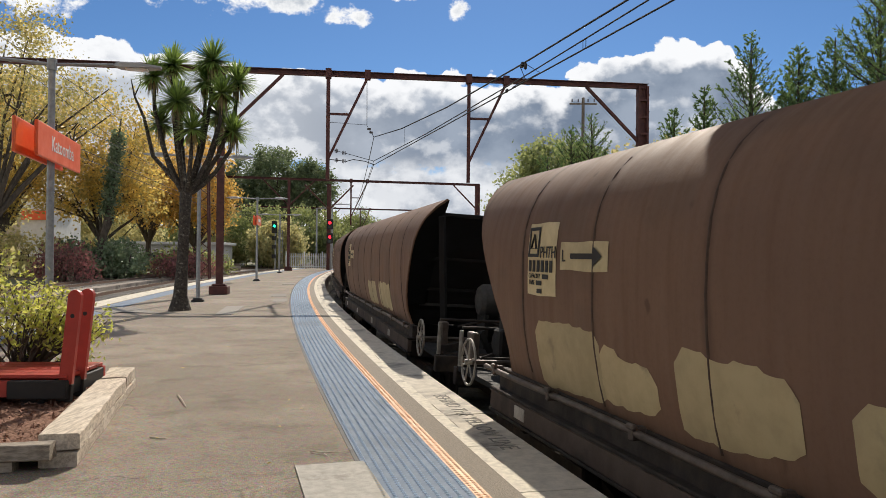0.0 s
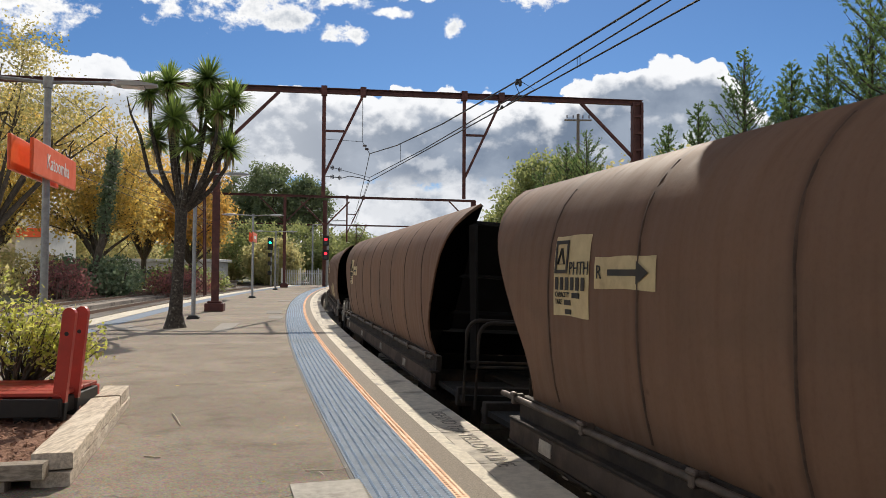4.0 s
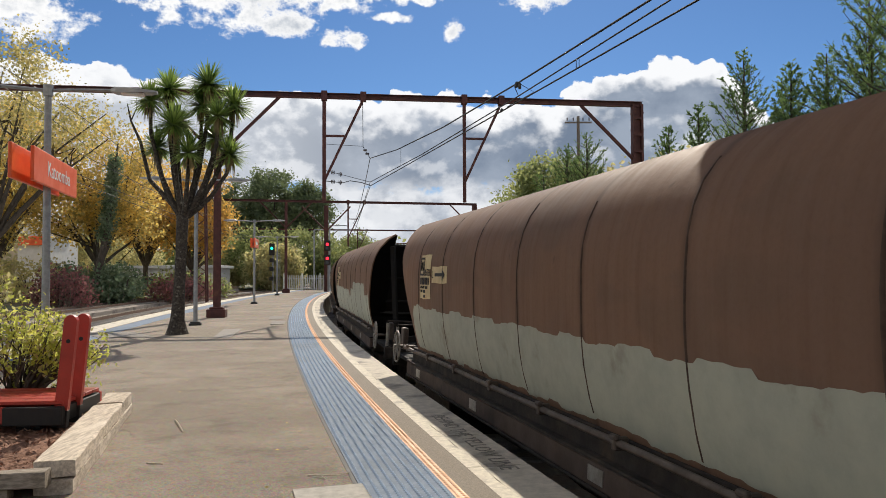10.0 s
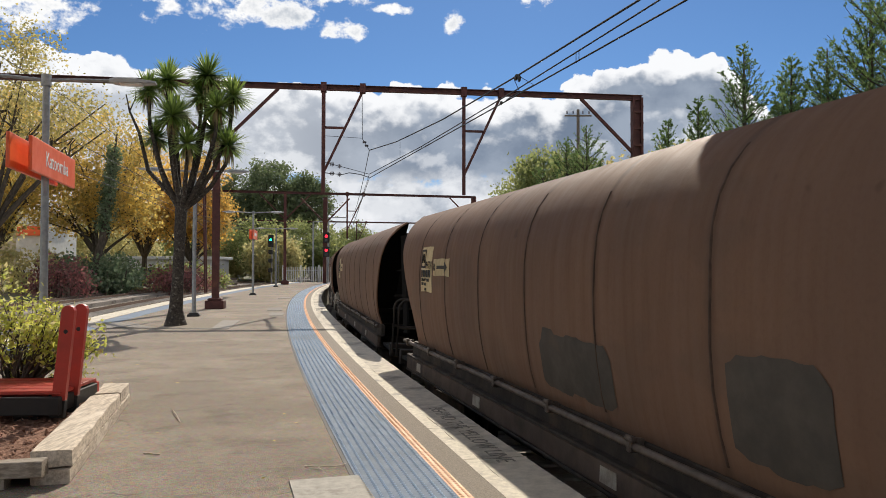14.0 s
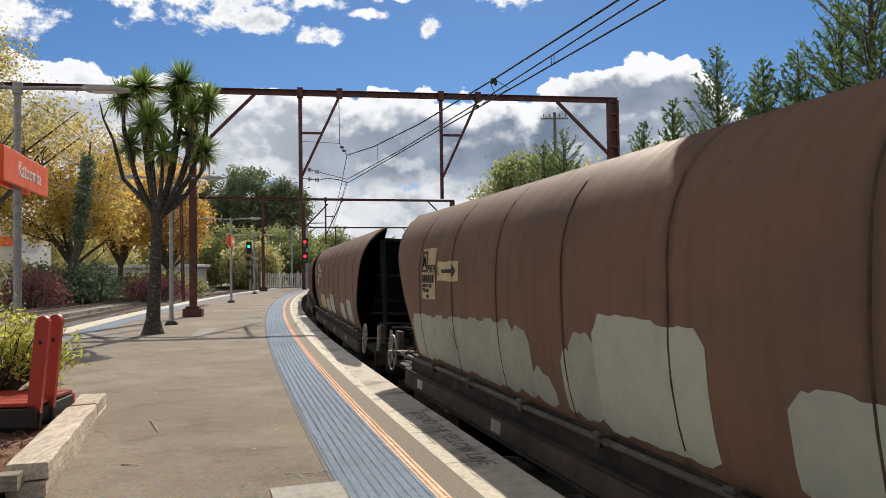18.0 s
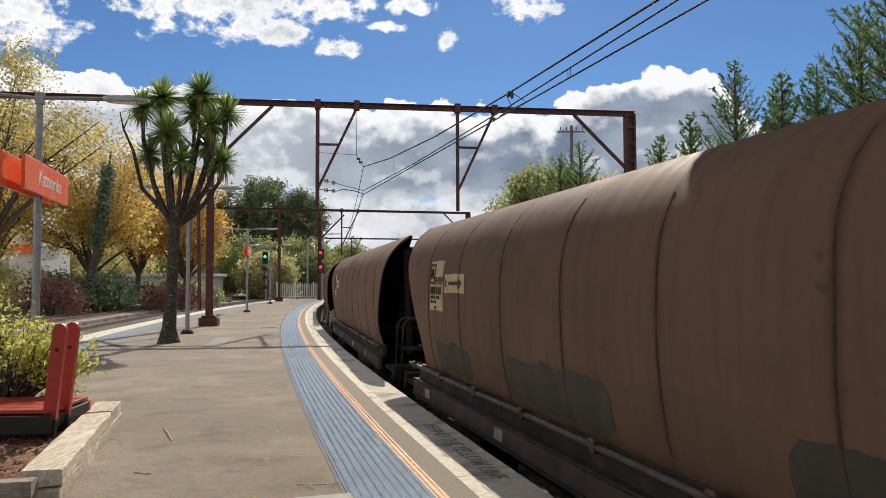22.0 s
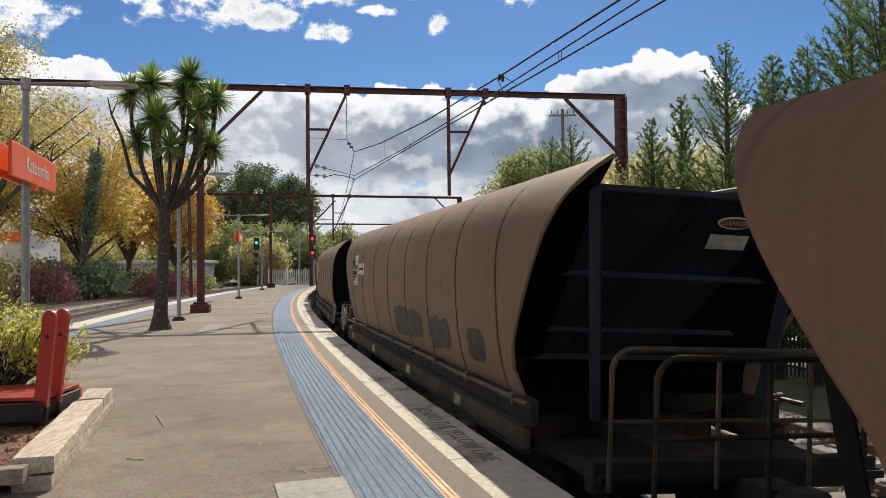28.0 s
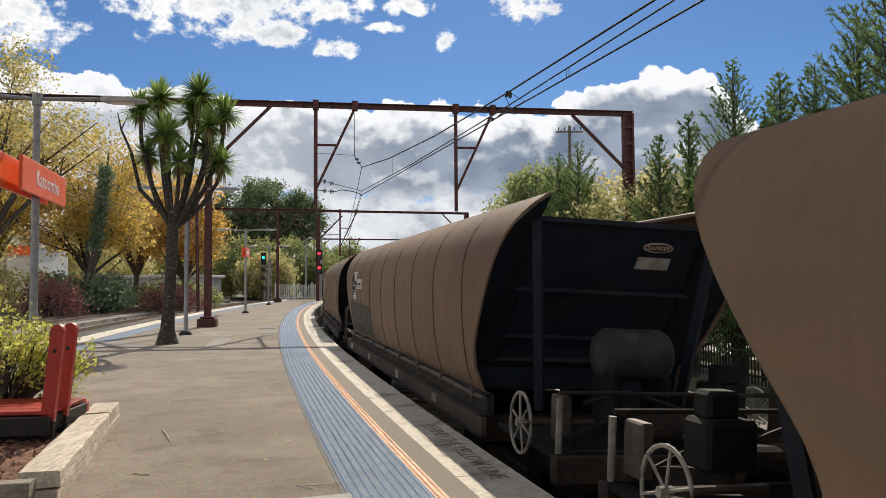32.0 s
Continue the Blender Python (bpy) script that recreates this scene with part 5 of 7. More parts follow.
def small_board():
    """The name board on the third lamp, seen end on."""
    ob = thing("station_sign", "small orange station name board on a lamp post", "sign", place=Matrix.Translation((-9.75, 41.2, 3.25)) @ Matrix.Rotation(heading(40), 4, "Z"))
    for sgn in (1, -1):
        part("name_board", boxes(((0.05, 2.4, 0.5), Matrix.Translation((sgn * 0.1, 0.1 - 0.15 * sgn, 0))), bevel=0.01), SIGN_ORANGE, ob)
        part("board_bar", boxes(((0.004, 1.2, 0.16), Matrix.Translation((sgn * 0.128, 0.1 - 0.15 * sgn, 0)))), SIGN_WHITE, ob)
    part("board_clamp", boxes(((0.16, 0.12, 0.1), Matrix())), GALV, ob)


small_board()


def garden_bed():
    """Raised bed of old sleepers with bark mulch."""
    ob = thing("raised_garden_bed", "raised garden bed of weathered grey sleepers filled with bark mulch", "garden bed")
    a, b = Vector((-2.52, 5.42, 0)), Vector((-3.36, 8.55, 0))
    d = (b - a).normalized()
    ang = math.atan2(d.y, d.x) - math.pi / 2
    n = Vector((-d.y, d.x, 0))

    def sleeper(p, q, w, z0, z1, mat, name="sleeper", seed=1, yaw=None):
        rng = random.Random(seed)
        dd = (q - p)
        mid = (p + q) / 2
        bm = bmesh.new()
        k = 9
        prev = None
        dirn = dd.normalized()
        side = Vector((-dirn.y, dirn.x, 0))
        for i in range(k + 1):
            c = p + dd * i / k
            off = [(0, z0), (0, z1), (w, z1), (w, z0)]
            ring = []
            for j, (o, z) in enumerate(off):
                for t in (0.06, 0.94):
                    o2, z2 = off[(j + 1) % 4]
                    jit = rng.uniform(-0.006, 0.006)
                    ring.append(bm.verts.new(c + side * (o + (o2 - o) * t + jit) + Vector((0, 0, z + (z2 - z) * t + jit))))
            if prev:
                for j in range(8):
                    bm.faces.new((prev[j], prev[(j + 1) % 8], ring[(j + 1) % 8], ring[j]))
            else:
                bm.faces.new(ring[::-1])
            prev = ring
        bm.faces.new(prev)
        return part(name, bm, mat, ob)

    sleeper(a - d * 0.05, b, 0.25, 0.0, 0.10, TIMBER, seed=2)
    cut = a + d * 2.45
    sleeper(a, cut, 0.265, 0.108, 0.225, TIMBER, seed=3)
    sleeper(cut + d * 0.012, b - d * 0.1, 0.25, 0.112, 0.238, TIMBER, seed=4)
    p, q = Vector((-2.62, 5.20, 0)), Vector((-6.2, 4.55, 0))
    sleeper(p, q, -0.14, 0.085, 0.19, TIMBER_X, seed=5)
    sleeper(p + Vector((-0.25, 0.0, 0)), q, -0.13, 0.0, 0.075, TIMBER_X, seed=6)
    sleeper(b + Vector((-0.1, 0.06, 0)), Vector((-6.8, 8.15, 0)), -0.14, 0.0, 0.16, TIMBER_X, seed=7)
    # mulch: uneven bed and loose chips
    bm = bmesh.new()
    grid = {}
    for i in range(31):
        for j in range(25):
            u, v = i / 30, j / 24
            c = (a + n * 0.2) + d * (3.05 * v - 0.15) + n * (3.9 * u)
            grid[i, j] = bm.verts.new((c.x, c.y, 0.10 + 0.035 * noise.noise(Vector((c.x * 3, c.y * 3, 0))) + 0.02 * noise.noise(Vector((c.x * 11, c.y * 11, 4)))))
    for i in range(30):
        for j in range(24):
            bm.faces.new((grid[i, j], grid[i, j + 1], grid[i + 1, j + 1], grid[i + 1, j]))
    part("mulch", bm, MULCH, ob, "reddish-brown bark mulch", smooth=True)
    rng = random.Random(3)
    verts, faces = [], []
    for _ in range(5200):
        u, v = rng.random() ** 1.6, rng.random() ** 1.3
        c = (a + n * 0.25) + d * (3.0 * v) + n * (3.5 * u)
        c.z = 0.125 + rng.uniform(-0.015, 0.02)
        x = Vector((rng.uniform(-1, 1), rng.uniform(-1, 1), rng.uniform(-0.35, 0.35))).normalized() * rng.uniform(0.012, 0.036)
        y = x.cross(Vector((rng.uniform(-0.4, 0.4), rng.uniform(-0.4, 0.4), 1))).normalized() * rng.uniform(0.004, 0.010)
        i = len(verts)
        verts += [c - x - y, c + x - y * 0.6, c + x * 0.8 + y, c - x * 0.9 + y]
        faces.append((i, i + 1, i + 2, i + 3))
    part("bark_chips", mesh_from("bark_chips", verts, faces), MULCH, ob)["kind"] = "stuff"


garden_bed()


def trolley():
    """Old red luggage barrow with two upright end stakes."""
    ob = thing("luggage_trolley", "old red wooden luggage trolley with upright stakes, standing on the mulch", "trolley", place=Matrix.Translation((-3.36, 6.96, 0.10)) @ Matrix.Rotation(radians(3), 4, "Z"))
    for i in range(5):
        part("deck_board", boxes(((2.6, 0.165, 0.035), Matrix.Translation((-1.3, 0.09 + 0.17 * i, 0.265))), bevel=0.006), RED_PAINT, ob)
    part("side_rail", boxes(((2.05, 0.06, 0.15), Matrix.Translation((-1.52, -0.02, 0.165))), bevel=0.008), RED_PAINT, ob, "red side rail")
    part("side_rail", boxes(((2.6, 0.06, 0.15), Matrix.Translation((-1.3, 0.9, 0.165))), bevel=0.008), RED_PAINT, ob)
    part("end_block", boxes(((0.52, 0.075, 0.165), Matrix.Translation((-0.24, -0.025, 0.155))), bevel=0.01), BLACK_PAINT, ob, "black end block")
    part("end_beam", boxes(((0.07, 0.86, 0.14), Matrix.Translation((-0.03, 0.44, 0.16))), bevel=0.01), BLACK_PAINT, ob)
    for y in (0.02, 0.30):
        lean = Matrix.Translation((-0.035, y, 0.08)) @ Matrix.Rotation(radians(5.5), 4, "Y")
        bm = bmesh.new()
        prof = [(-0.058, 0.0), (0.058, 0.0), (0.058, 0.92)] + [(0.058 * math.cos(a), 0.92 + 0.058 * math.sin(a)) for a in np.linspace(0.3, math.pi - 0.3, 6)] + [(-0.058, 0.92)]
        f = [bm.verts.new(lean @ Vector((x, 0.0, z))) for x, z in prof]
        g = [bm.verts.new(lean @ Vector((x, 0.055, z))) for x, z in prof]
        bm.faces.new(f)
        bm.faces.new(g[::-1])
        for k in range(len(f)):
            bm.faces.new((f[k], g[k], g[(k + 1) % len(f)], f[(k + 1) % len(f)]))
        stake = part("stake", bm, RED_PAINT, ob, "red upright stake with a rounded top")
        part("stake_hole", rod(bmesh.new(), lean @ Vector((0.0, -0.002, 0.74)), lean @ Vector((0.0, 0.057, 0.74)), 0.02, seg=10), BLACK_PAINT, stake)
        part("stake_shoe", boxes(((0.124, 0.065, 0.16), lean @ Matrix.Translation((0, 0.028, 0.04))), bevel=0.004), BLACK_PAINT, stake)
    for x in (-0.35, -2.3):
        for y in (0.15, 0.75):
            bm = rod(bmesh.new(), (x, y - 0.04, 0.04), (x, y + 0.04, 0.04), 0.11, seg=18)
            part("wheel", bm, DARK_METAL, ob)
    part("axle", rod(bmesh.new(), (-0.35, 0.1, 0.04), (-0.35, 0.8, 0.04), 0.02), DARK_METAL, ob)
    blk = thing("concrete_block", "pale concrete paver lying on the mulch", "block", place=Matrix.Translation((-4.15, 6.55, 0.125)) @ Matrix.Rotation(0.3, 4, "Z"))
    part("slab", boxes(((0.42, 0.4, 0.05), Matrix.Translation((0, 0, 0.0))), bevel=0.01), CONCRETE, blk)


trolley()


def twig(pts, r):
    ob = thing("fallen_twig", "small dry twig lying on the asphalt", "twig", "fallen twigs")
    bm = bmesh.new()
    tube(bm, pts, r, 5, r * 0.6)
    part("stem", bm, TIMBER, ob)


twig([(-2.71, 8.03, 0.012), (-2.6, 7.8, 0.02), (-2.44, 7.45, 0.01)], 0.007)
twig([(-0.96, 5.80, 0.008), (-0.85, 5.74, 0.018), (-0.72, 5.78, 0.012), (-0.66, 5.86, 0.01)], 0.005)
twig([(-0.85, 5.74, 0.015), (-0.80, 5.66, 0.010)], 0.004)
twig([(-2.32, 6.21, 0.006), (-2.17, 6.16, 0.008)], 0.006)


def litter():
    rng = random.Random(12)
    verts, faces = [], []
    for _ in range(420):
        s, off = rng.uniform(3, 45), rng.uniform(-6.6, -1.6)
        c = along(s, off, 0.006)
        r = rng.uniform(0.008, 0.022)
        a = rng.uniform(0, 6.28)
        i = len(verts)
        for k in range(4):
            verts.append(c + Vector((r * math.cos(a + k * 1.57), r * 0.6 * math.sin(a + k * 1.57), rng.uniform(0, 0.01))))
        faces.append((i, i + 1, i + 2, i + 3))
    tagged(part("fallen_leaves", mesh_from("fallen_leaves", verts, faces), LEAF_GOLD), "small dry leaves scattered over the asphalt", "leaves", kind="stuff")


litter()


# ---- wires over the train ----
def wires():
    ob = thing("overhead_wires", "dark overhead contact wires with droppers and insulators", "wires")
    plan = lambda y, z: Vector((-2.5 + 0.291 * (29.3 - y), y, z))

    def line(name, pts, r):
        bm = bmesh.new()
        tube(bm, pts, r, 6)
        return part(name, bm, WIRE, ob)

    line("contact_wire", [plan(29.3, 4.93), plan(15, 4.92), plan(0, 4.9), plan(-20, 4.9)], 0.014)
    line("second_wire", [plan(29.3, 5.08), plan(22, 4.99), plan(15.1, 5.03), plan(9, 5.14), plan(-20, 5.9)], 0.013)
    line("messenger_wire", [plan(29.3, 6.0), plan(25, 5.62), plan(20, 5.38), plan(15.1, 5.30), plan(10, 5.29), plan(0, 5.6), plan(-20, 6.4)], 0.017)
    for y, a, b in ((24.5, 4.99, 5.6), (22.0, 4.93, 5.0), (12.6, 4.92, 5.08), (12.5, 4.92, 5.08), (8.4, 4.92, 5.16)):
        line("dropper", [plan(y, a), plan(y, b)], 0.006)
    part("wire_clamp", boxes(((0.07, 0.2, 0.09), Matrix.Translation(plan(15.1, 5.28))), ((0.06, 0.08, 0.13), Matrix.Translation(plan(14.95, 5.22))), bevel=0.02), DARK_METAL, ob)
    part("wire_clamp", boxes(((0.06, 0.12, 0.07), Matrix.Translation(plan(15.9, 4.94))), bevel=0.02), DARK_METAL, ob)
    line("jumper", [plan(15.2, 5.26), plan(15.3, 5.05) + Vector((0.14, 0, 0)), plan(15.6, 4.94)], 0.008)
    line("jumper", [plan(14.9, 5.24), plan(14.8, 5.06) + Vector((0.22, 0, 0)), plan(15.2, 4.94)], 0.008)
    # away from the camera, over the track
    p1 = plan(29.3, 0)
    for z0, z1, sag, r in ((4.93, 4.9, 0, 0.011), (5.08, 5.05, 0.05, 0.010), (6.0, 6.2, 0.55, 0.014)):
        prev = p1
        for s in (69.0, 116.0, 163.0):
            q = along(s, OFF_TRACK - 0.35, 0)
            line("far_wire", [prev.lerp(q, f) + Vector((0, 0, z0 + (z1 - z0) * f - 4 * sag * f * (1 - f))) for f in np.linspace(0, 1, 7)], r)
            prev, z0 = q, z1
    # hanger and steady arms at the first portal
    top = Vector((-2.72, 28.6, 8.2))
    m0 = plan(29.3, 6.0)
    line("hanger", [top, Vector((-2.72, 28.75, 6.35)), m0], 0.012)
    post = Vector((-4.12, 28.4, 0))
    line("stay", [post + Vector((0, 0, 6.4)), Vector((-2.72, 28.7, 6.36))], 0.008)
    for z, end in ((5.42, plan(29.3, 5.08)), (5.02, plan(29.3, 4.95))):
        a = post + Vector((0, 0, z))
        line("steady_arm", [a, a.lerp(end, 0.4), a.lerp(end, 0.55) + Vector((0, 0, 0.1 if z < 5.2 else 0)), a.lerp(end, 0.8) + Vector((0, 0, 0.08 if z < 5.2 else 0)), end], 0.016 if z < 5.2 else 0.010)
        for f in (0.18, 0.34):
            c = a.lerp(end, f)
            bm = bmesh.new()
            for dx in (-0.05, 0.0, 0.05):
                rod(bm, c + Vector((dx - 0.01, 0, 0)), c + Vector((dx + 0.01, 0, 0)), 0.09 if dx == 0 else 0.07, seg=10)
            part("insulator", bm, PORCELAIN, ob)
    for f in (0.3, 0.6):
        c = Vector((-2.72, 28.75, 6.35)).lerp(m0, f)
        bm = bmesh.new()
        rod(bm, c + Vector((0, 0, -0.03)), c + Vector((0, 0, 0.03)), 0.075, seg=10)
        part("insulator", bm, PORCELAIN, ob)
    # feeders along the left side
    for x0, z0, x1, z1 in ((-15, 8.0, -20, 8.2), (-13, 7.4, -17, 7.6)):
        line("feeder", [Vector((x0 + 4, -5, z0 + 0.2)), Vector((x0, 28, z0)), Vector(((x0 + x1) / 2 - 1, 48, z0 - 0.9)), Vector((x1, 68, z1))], 0.011)
    for z in (5.0, 5.3, 6.1):
        line("far_wire", [along(30, LEFT_TRACK_OFF, z), along(52, LEFT_TRACK_OFF, z - 0.1), along(71, LEFT_TRACK_OFF, z), along(116, LEFT_TRACK_OFF, z)], 0.012)


wires()


# ---- far end of the platform: fence, signals, masts ----
def picket_fence():
    ob = thing("picket_fence", "white steel picket fence across the platform end", "fence")
    a, b = Vector((-14.9, 75.2, 0)), Vector((-9.7, 76.0, 0))
    n = 30
    for i in range(n + 1):
        c = a.lerp(b, i / n)
        if i % 10 == 0:
            part("fence_post", boxes(((0.12, 0.12, 1.72), Matrix.Translation(c + Vector((0, 0, 0.86)))), bevel=0.01), PICKET, ob)
        else:
            bm = boxes(((0.07, 0.03, 1.42), Matrix.Translation(c + Vector((0, 0, 0.80)))))
            box(bm, (0.05, 0.03, 0.05), Matrix.Translation(c + Vector((0, 0, 1.53))) @ Matrix.Rotation(math.pi / 4, 4, "Y"))
            part("picket", bm, PICKET, ob)
    for z in (0.25, 1.2):
        part("fence_rail", beam(bmesh.new(), a + Vector((0, 0.03, z)), b + Vector((0, 0.03, z)), 0.06, 0.05), PICKET, ob)


picket_fence()


def signal(x, y, z_lamps, lamp_mats, foot, label, ladder=True):
    ob = thing("railway_signal", label, "signal", place=Matrix.Translation((x, y, 0)))
    part("signal_post", rod(bmesh.new(), (0.05, 0.25, foot), (0.05, 0.25, z_lamps[-1] + 0.3 if len(z_lamps) > 1 else z_lamps[0]), 0.08, seg=10), GALV, ob)
    for z, mat in zip(z_lamps, lamp_mats):
        tall = 1.25 if len(z_lamps) == 1 else 0.95
        head = part("signal_head", boxes(((0.56, 0.16, tall), Matrix.Translation((0, 0, z - 0.12))), bevel=0.05), BLACK_PAINT, ob, "black signal head")
        part("signal_lens", rod(bmesh.new(), (0, -0.09, z), (0, -0.07, z), 0.14, seg=16), mat, head, "lit signal lamp")
        part("dark_lens", rod(bmesh.new(), (0, -0.09, z - 0.36), (0, -0.07, z - 0.36), 0.11, seg=16), GLASS_DARK, head)
        bm = bmesh.new()
        tube(bm, [(0.17 * math.cos(a), -0.16, z + 0.17 * math.sin(a)) for a in np.linspace(0, math.pi, 8)], 0.02, 5)
        part("hood", bm, BLACK_PAINT, head)
    if ladder:
        bm = bmesh.new()
        for sx in (0.35, 0.75):
            rod(bm, (sx, 0.4, foot), (sx, 0.4, z_lamps[0] - 0.4), 0.03, seg=6)
        part("ladder_rail", bm, GALV, ob)
        zz = foot + 0.3
        while zz < z_lamps[0] - 0.5:
            part("rung", rod(bmesh.new(), (0.35, 0.4, zz), (0.75, 0.4, zz), 0.018, seg=5), GALV, ob)
            zz += 0.3
        for zz in (1.2, 2.2, 3.1):
            part("relay_box", boxes(((0.42, 0.3, 0.42), Matrix.Translation((-0.05, 0.1, zz))), bevel=0.05), BLACK_PAINT, ob)


signal(-17.0, 79.5, [4.35], [GREEN_LAMP], -1.2, "railway signal on a ladder post showing a green light")
signal(-9.9, 70.0, [4.35, 3.05], [RED_LAMP, RED_LAMP], 0.0, "railway signal on a post showing two red lights", ladder=False)


def second_post():
    ob = thing("line_mast", "rust-red steel mast bracing the second portal", "mast")
    part("mast", beam(bmesh.new(), (-10.15, 71.0, 0), (-10.15, 71.0, 8.0), 0.36, 0.28), RED_STEEL, ob)
    for x in (-12.4, -7.9):
        part("brace", beam(bmesh.new(), (-10.15, 71.0, 5.6), (x, 71.0, 7.9), 0.14, 0.12), RED_STEEL, ob)
    for x, y, z in ((-12.2, 88.0, 7.2), (-14.6, 92.0, 7.0)):
        pole = thing("far_pole", "tall pale steel lighting pole beyond the platform end", "pole")
        part("pole", rod(bmesh.new(), (x, y, -1.4), (x, y, z), 0.12, 0.09, seg=10), GALV, pole)
        part("pole_arm", beam(bmesh.new(), (x, y, z), (x + 2.0, y, z + 0.05), 0.12, 0.1), GALV, pole)
    lat = thing("lattice_mast", "rust-red lattice mast beyond the other track", "mast")
    for dx, dy in ((-0.3, -0.2), (0.3, -0.2), (-0.3, 0.2), (0.3, 0.2)):
        part("leg", beam(bmesh.new(), (-17.6 + dx * 1.6, 57.5 + dy, -1.2), (-17.6 + dx, 57.5 + dy, 8.0), 0.11, 0.11), RED_STEEL, lat)
    for k in range(13):
        z = -0.8 + k * 0.66
        sgn = 1 if k % 2 else -1
        part("lattice_bar", beam(bmesh.new(), (-17.6 - sgn * 0.4, 57.3, z), (-17.6 + sgn * 0.4, 57.3, z + 0.66), 0.06, 0.05), RED_STEEL, lat)
    part("foot_block", boxes(((1.2, 0.9, 0.5), Matrix.Translation((-17.6, 57.5, -1.1))), bevel=0.03), CONCRETE, lat)
    up = thing("utility_pole", "timber utility pole with crossarms behind the trees", "pole")
    part("pole", rod(bmesh.new(), (11.7, 62, -1.4), (11.7, 62, 14.4), 0.17, 0.12, seg=10), POLE_WOOD, up)
    for z in (13.9,):
        part("crossarm", beam(bmesh.new(), (10.6 if z > 13.5 else 11.1, 62, z), (12.8 if z > 13.5 else 12.4, 62, z), 0.13, 0.12), POLE_WOOD, up)
    for x in (10.8, 11.3, 12.1, 12.6):
        part("insulator", rod(bmesh.new(), (x, 62, 14.05), (x, 62, 14.3), 0.05, seg=8), PORCELAIN, up)


second_post()


# ---- unseen deck added above and behind the camera, to cast the shade on the train ----
def unseen_deck():
    ob = thing("footbridge", "unseen concrete deck high over the platform and tracks, added to shade the train", "footbridge")
    part("deck", boxes(((30.0, 5.0, 0.4), Matrix.Translation((4.0, 6.4, 5.56))), bevel=0.03), CONCRETE, ob)
    for y in (4.0, 8.8):
        part("parapet", boxes(((30.0, 0.12, 1.1), Matrix.Translation((4.0, y, 6.3)))), CONCRETE, ob)
    for x in (-10.6, 18.6):
        part("pier", boxes(((0.6, 2.2, 6.9), Matrix.Translation((x, 6.2, 1.9)))), CONCRETE, ob)


def distant_buildings():
    """Street beyond the trees, seen in scraps."""
    def block(name, label, x, y, w, d, h, wall, roof, z0=-1.4):
        ob = thing(name, label, "building")
        part("wall", boxes(((w, d, h), Matrix.Translation((x, y, z0 + h / 2))), bevel=0.03), wall, ob)
        part("roof", boxes(((w + 0.8, d + 0.8, 0.35), Matrix.Translation((x, y, z0 + h + 0.17))), bevel=0.05), roof, ob)
        k = 0
        xx = x - w / 2 + 1.2
        while xx < x + w / 2 - 0.8:
            win = part("window", boxes(((1.1, 0.1, 1.3), Matrix.Translation((xx, y - d / 2 - 0.03, z0 + min(h - 1.2, 2.2))))), GLASS_DARK, ob)
            part("frame", boxes(((1.26, 0.06, 0.08), Matrix.Translation((xx, y - d / 2 - 0.06, z0 + min(h - 1.2, 2.2) + 0.68))), ((1.26, 0.06, 0.08), Matrix.Translation((xx, y - d / 2 - 0.06, z0 + min(h - 1.2, 2.2) - 0.68)))), SIGN_WHITE, win)
            xx += 2.3
        return ob

    block("shop_building", "cream rendered shop building beyond the trees", -41.5, 64, 9, 8, 7.6, WALL_CREAM, WALL_GREY)
    block("shop_building", "low pale shop with a red fascia beyond the hedge", -44.5, 78, 13, 7, 8.0, WALL_WHITE, WALL_GREY)
    fascia = thing("fascia_sign", "long red fascia panel on the low shop", "sign")
    part("panel", boxes(((13, 0.15, 0.9), Matrix.Translation((-44.0, 74.3, 5.0))), bevel=0.02), SIGN_ORANGE, fascia)
    block("shed", "long pale metal shed behind the trees", -32, 92, 13, 6, 3.8, WALL_GREY, WALL_GREY)
    block("house", "low house with a red roof", -36, 118, 10, 8, 8.2, WALL_GREY, ROOF_RED)
    for x, y in ((-24.5, 78.5), (-29.8, 79.0)):
        car = thing("parked_car", "white parked car behind the hedge", "car", "parked cars", place=Matrix.Translation((x, y, -1.2)))
        bm = bmesh.new()
        prof = [(-2.1, 0.35), (2.1, 0.35), (2.15, 0.75), (1.5, 0.9), (0.9, 1.4), (-0.9, 1.45), (-1.6, 0.95), (-2.15, 0.85)]
        f = [bm.verts.new((px, -0.85, pz)) for px, pz in prof]
        g = [bm.verts.new((px, 0.85, pz)) for px, pz in prof]
        bm.faces.new(f)
        bm.faces.new(g[::-1])
        for k in range(8):
            bm.faces.new((f[k], g[k], g[(k + 1) % 8], f[(k + 1) % 8]))
        part("body", bm, CAR_WHITE, car)
        part("side_window", boxes(((1.7, 0.02, 0.38), Matrix.Translation((-0.1, -0.86, 1.12)))), GLASS_DARK, car)
        for wx in (-1.35, 1.3):
            part("wheel", rod(bmesh.new(), (wx, -0.9, 0.33), (wx, -0.7, 0.33), 0.33, seg=18), RUBBER, car)
    wall = thing("timber_wall", "dark timber retaining wall beyond the other track", "wall")
    for i in range(5):
        part("plank", boxes(((9.5, 0.12, 0.26), Matrix.Translation((-26.5, 84.5, -0.9 + 0.28 * i))), bevel=0.01), SLEEPER if i % 2 else POLE_WOOD, wall)


unseen_deck()
distant_buildings()


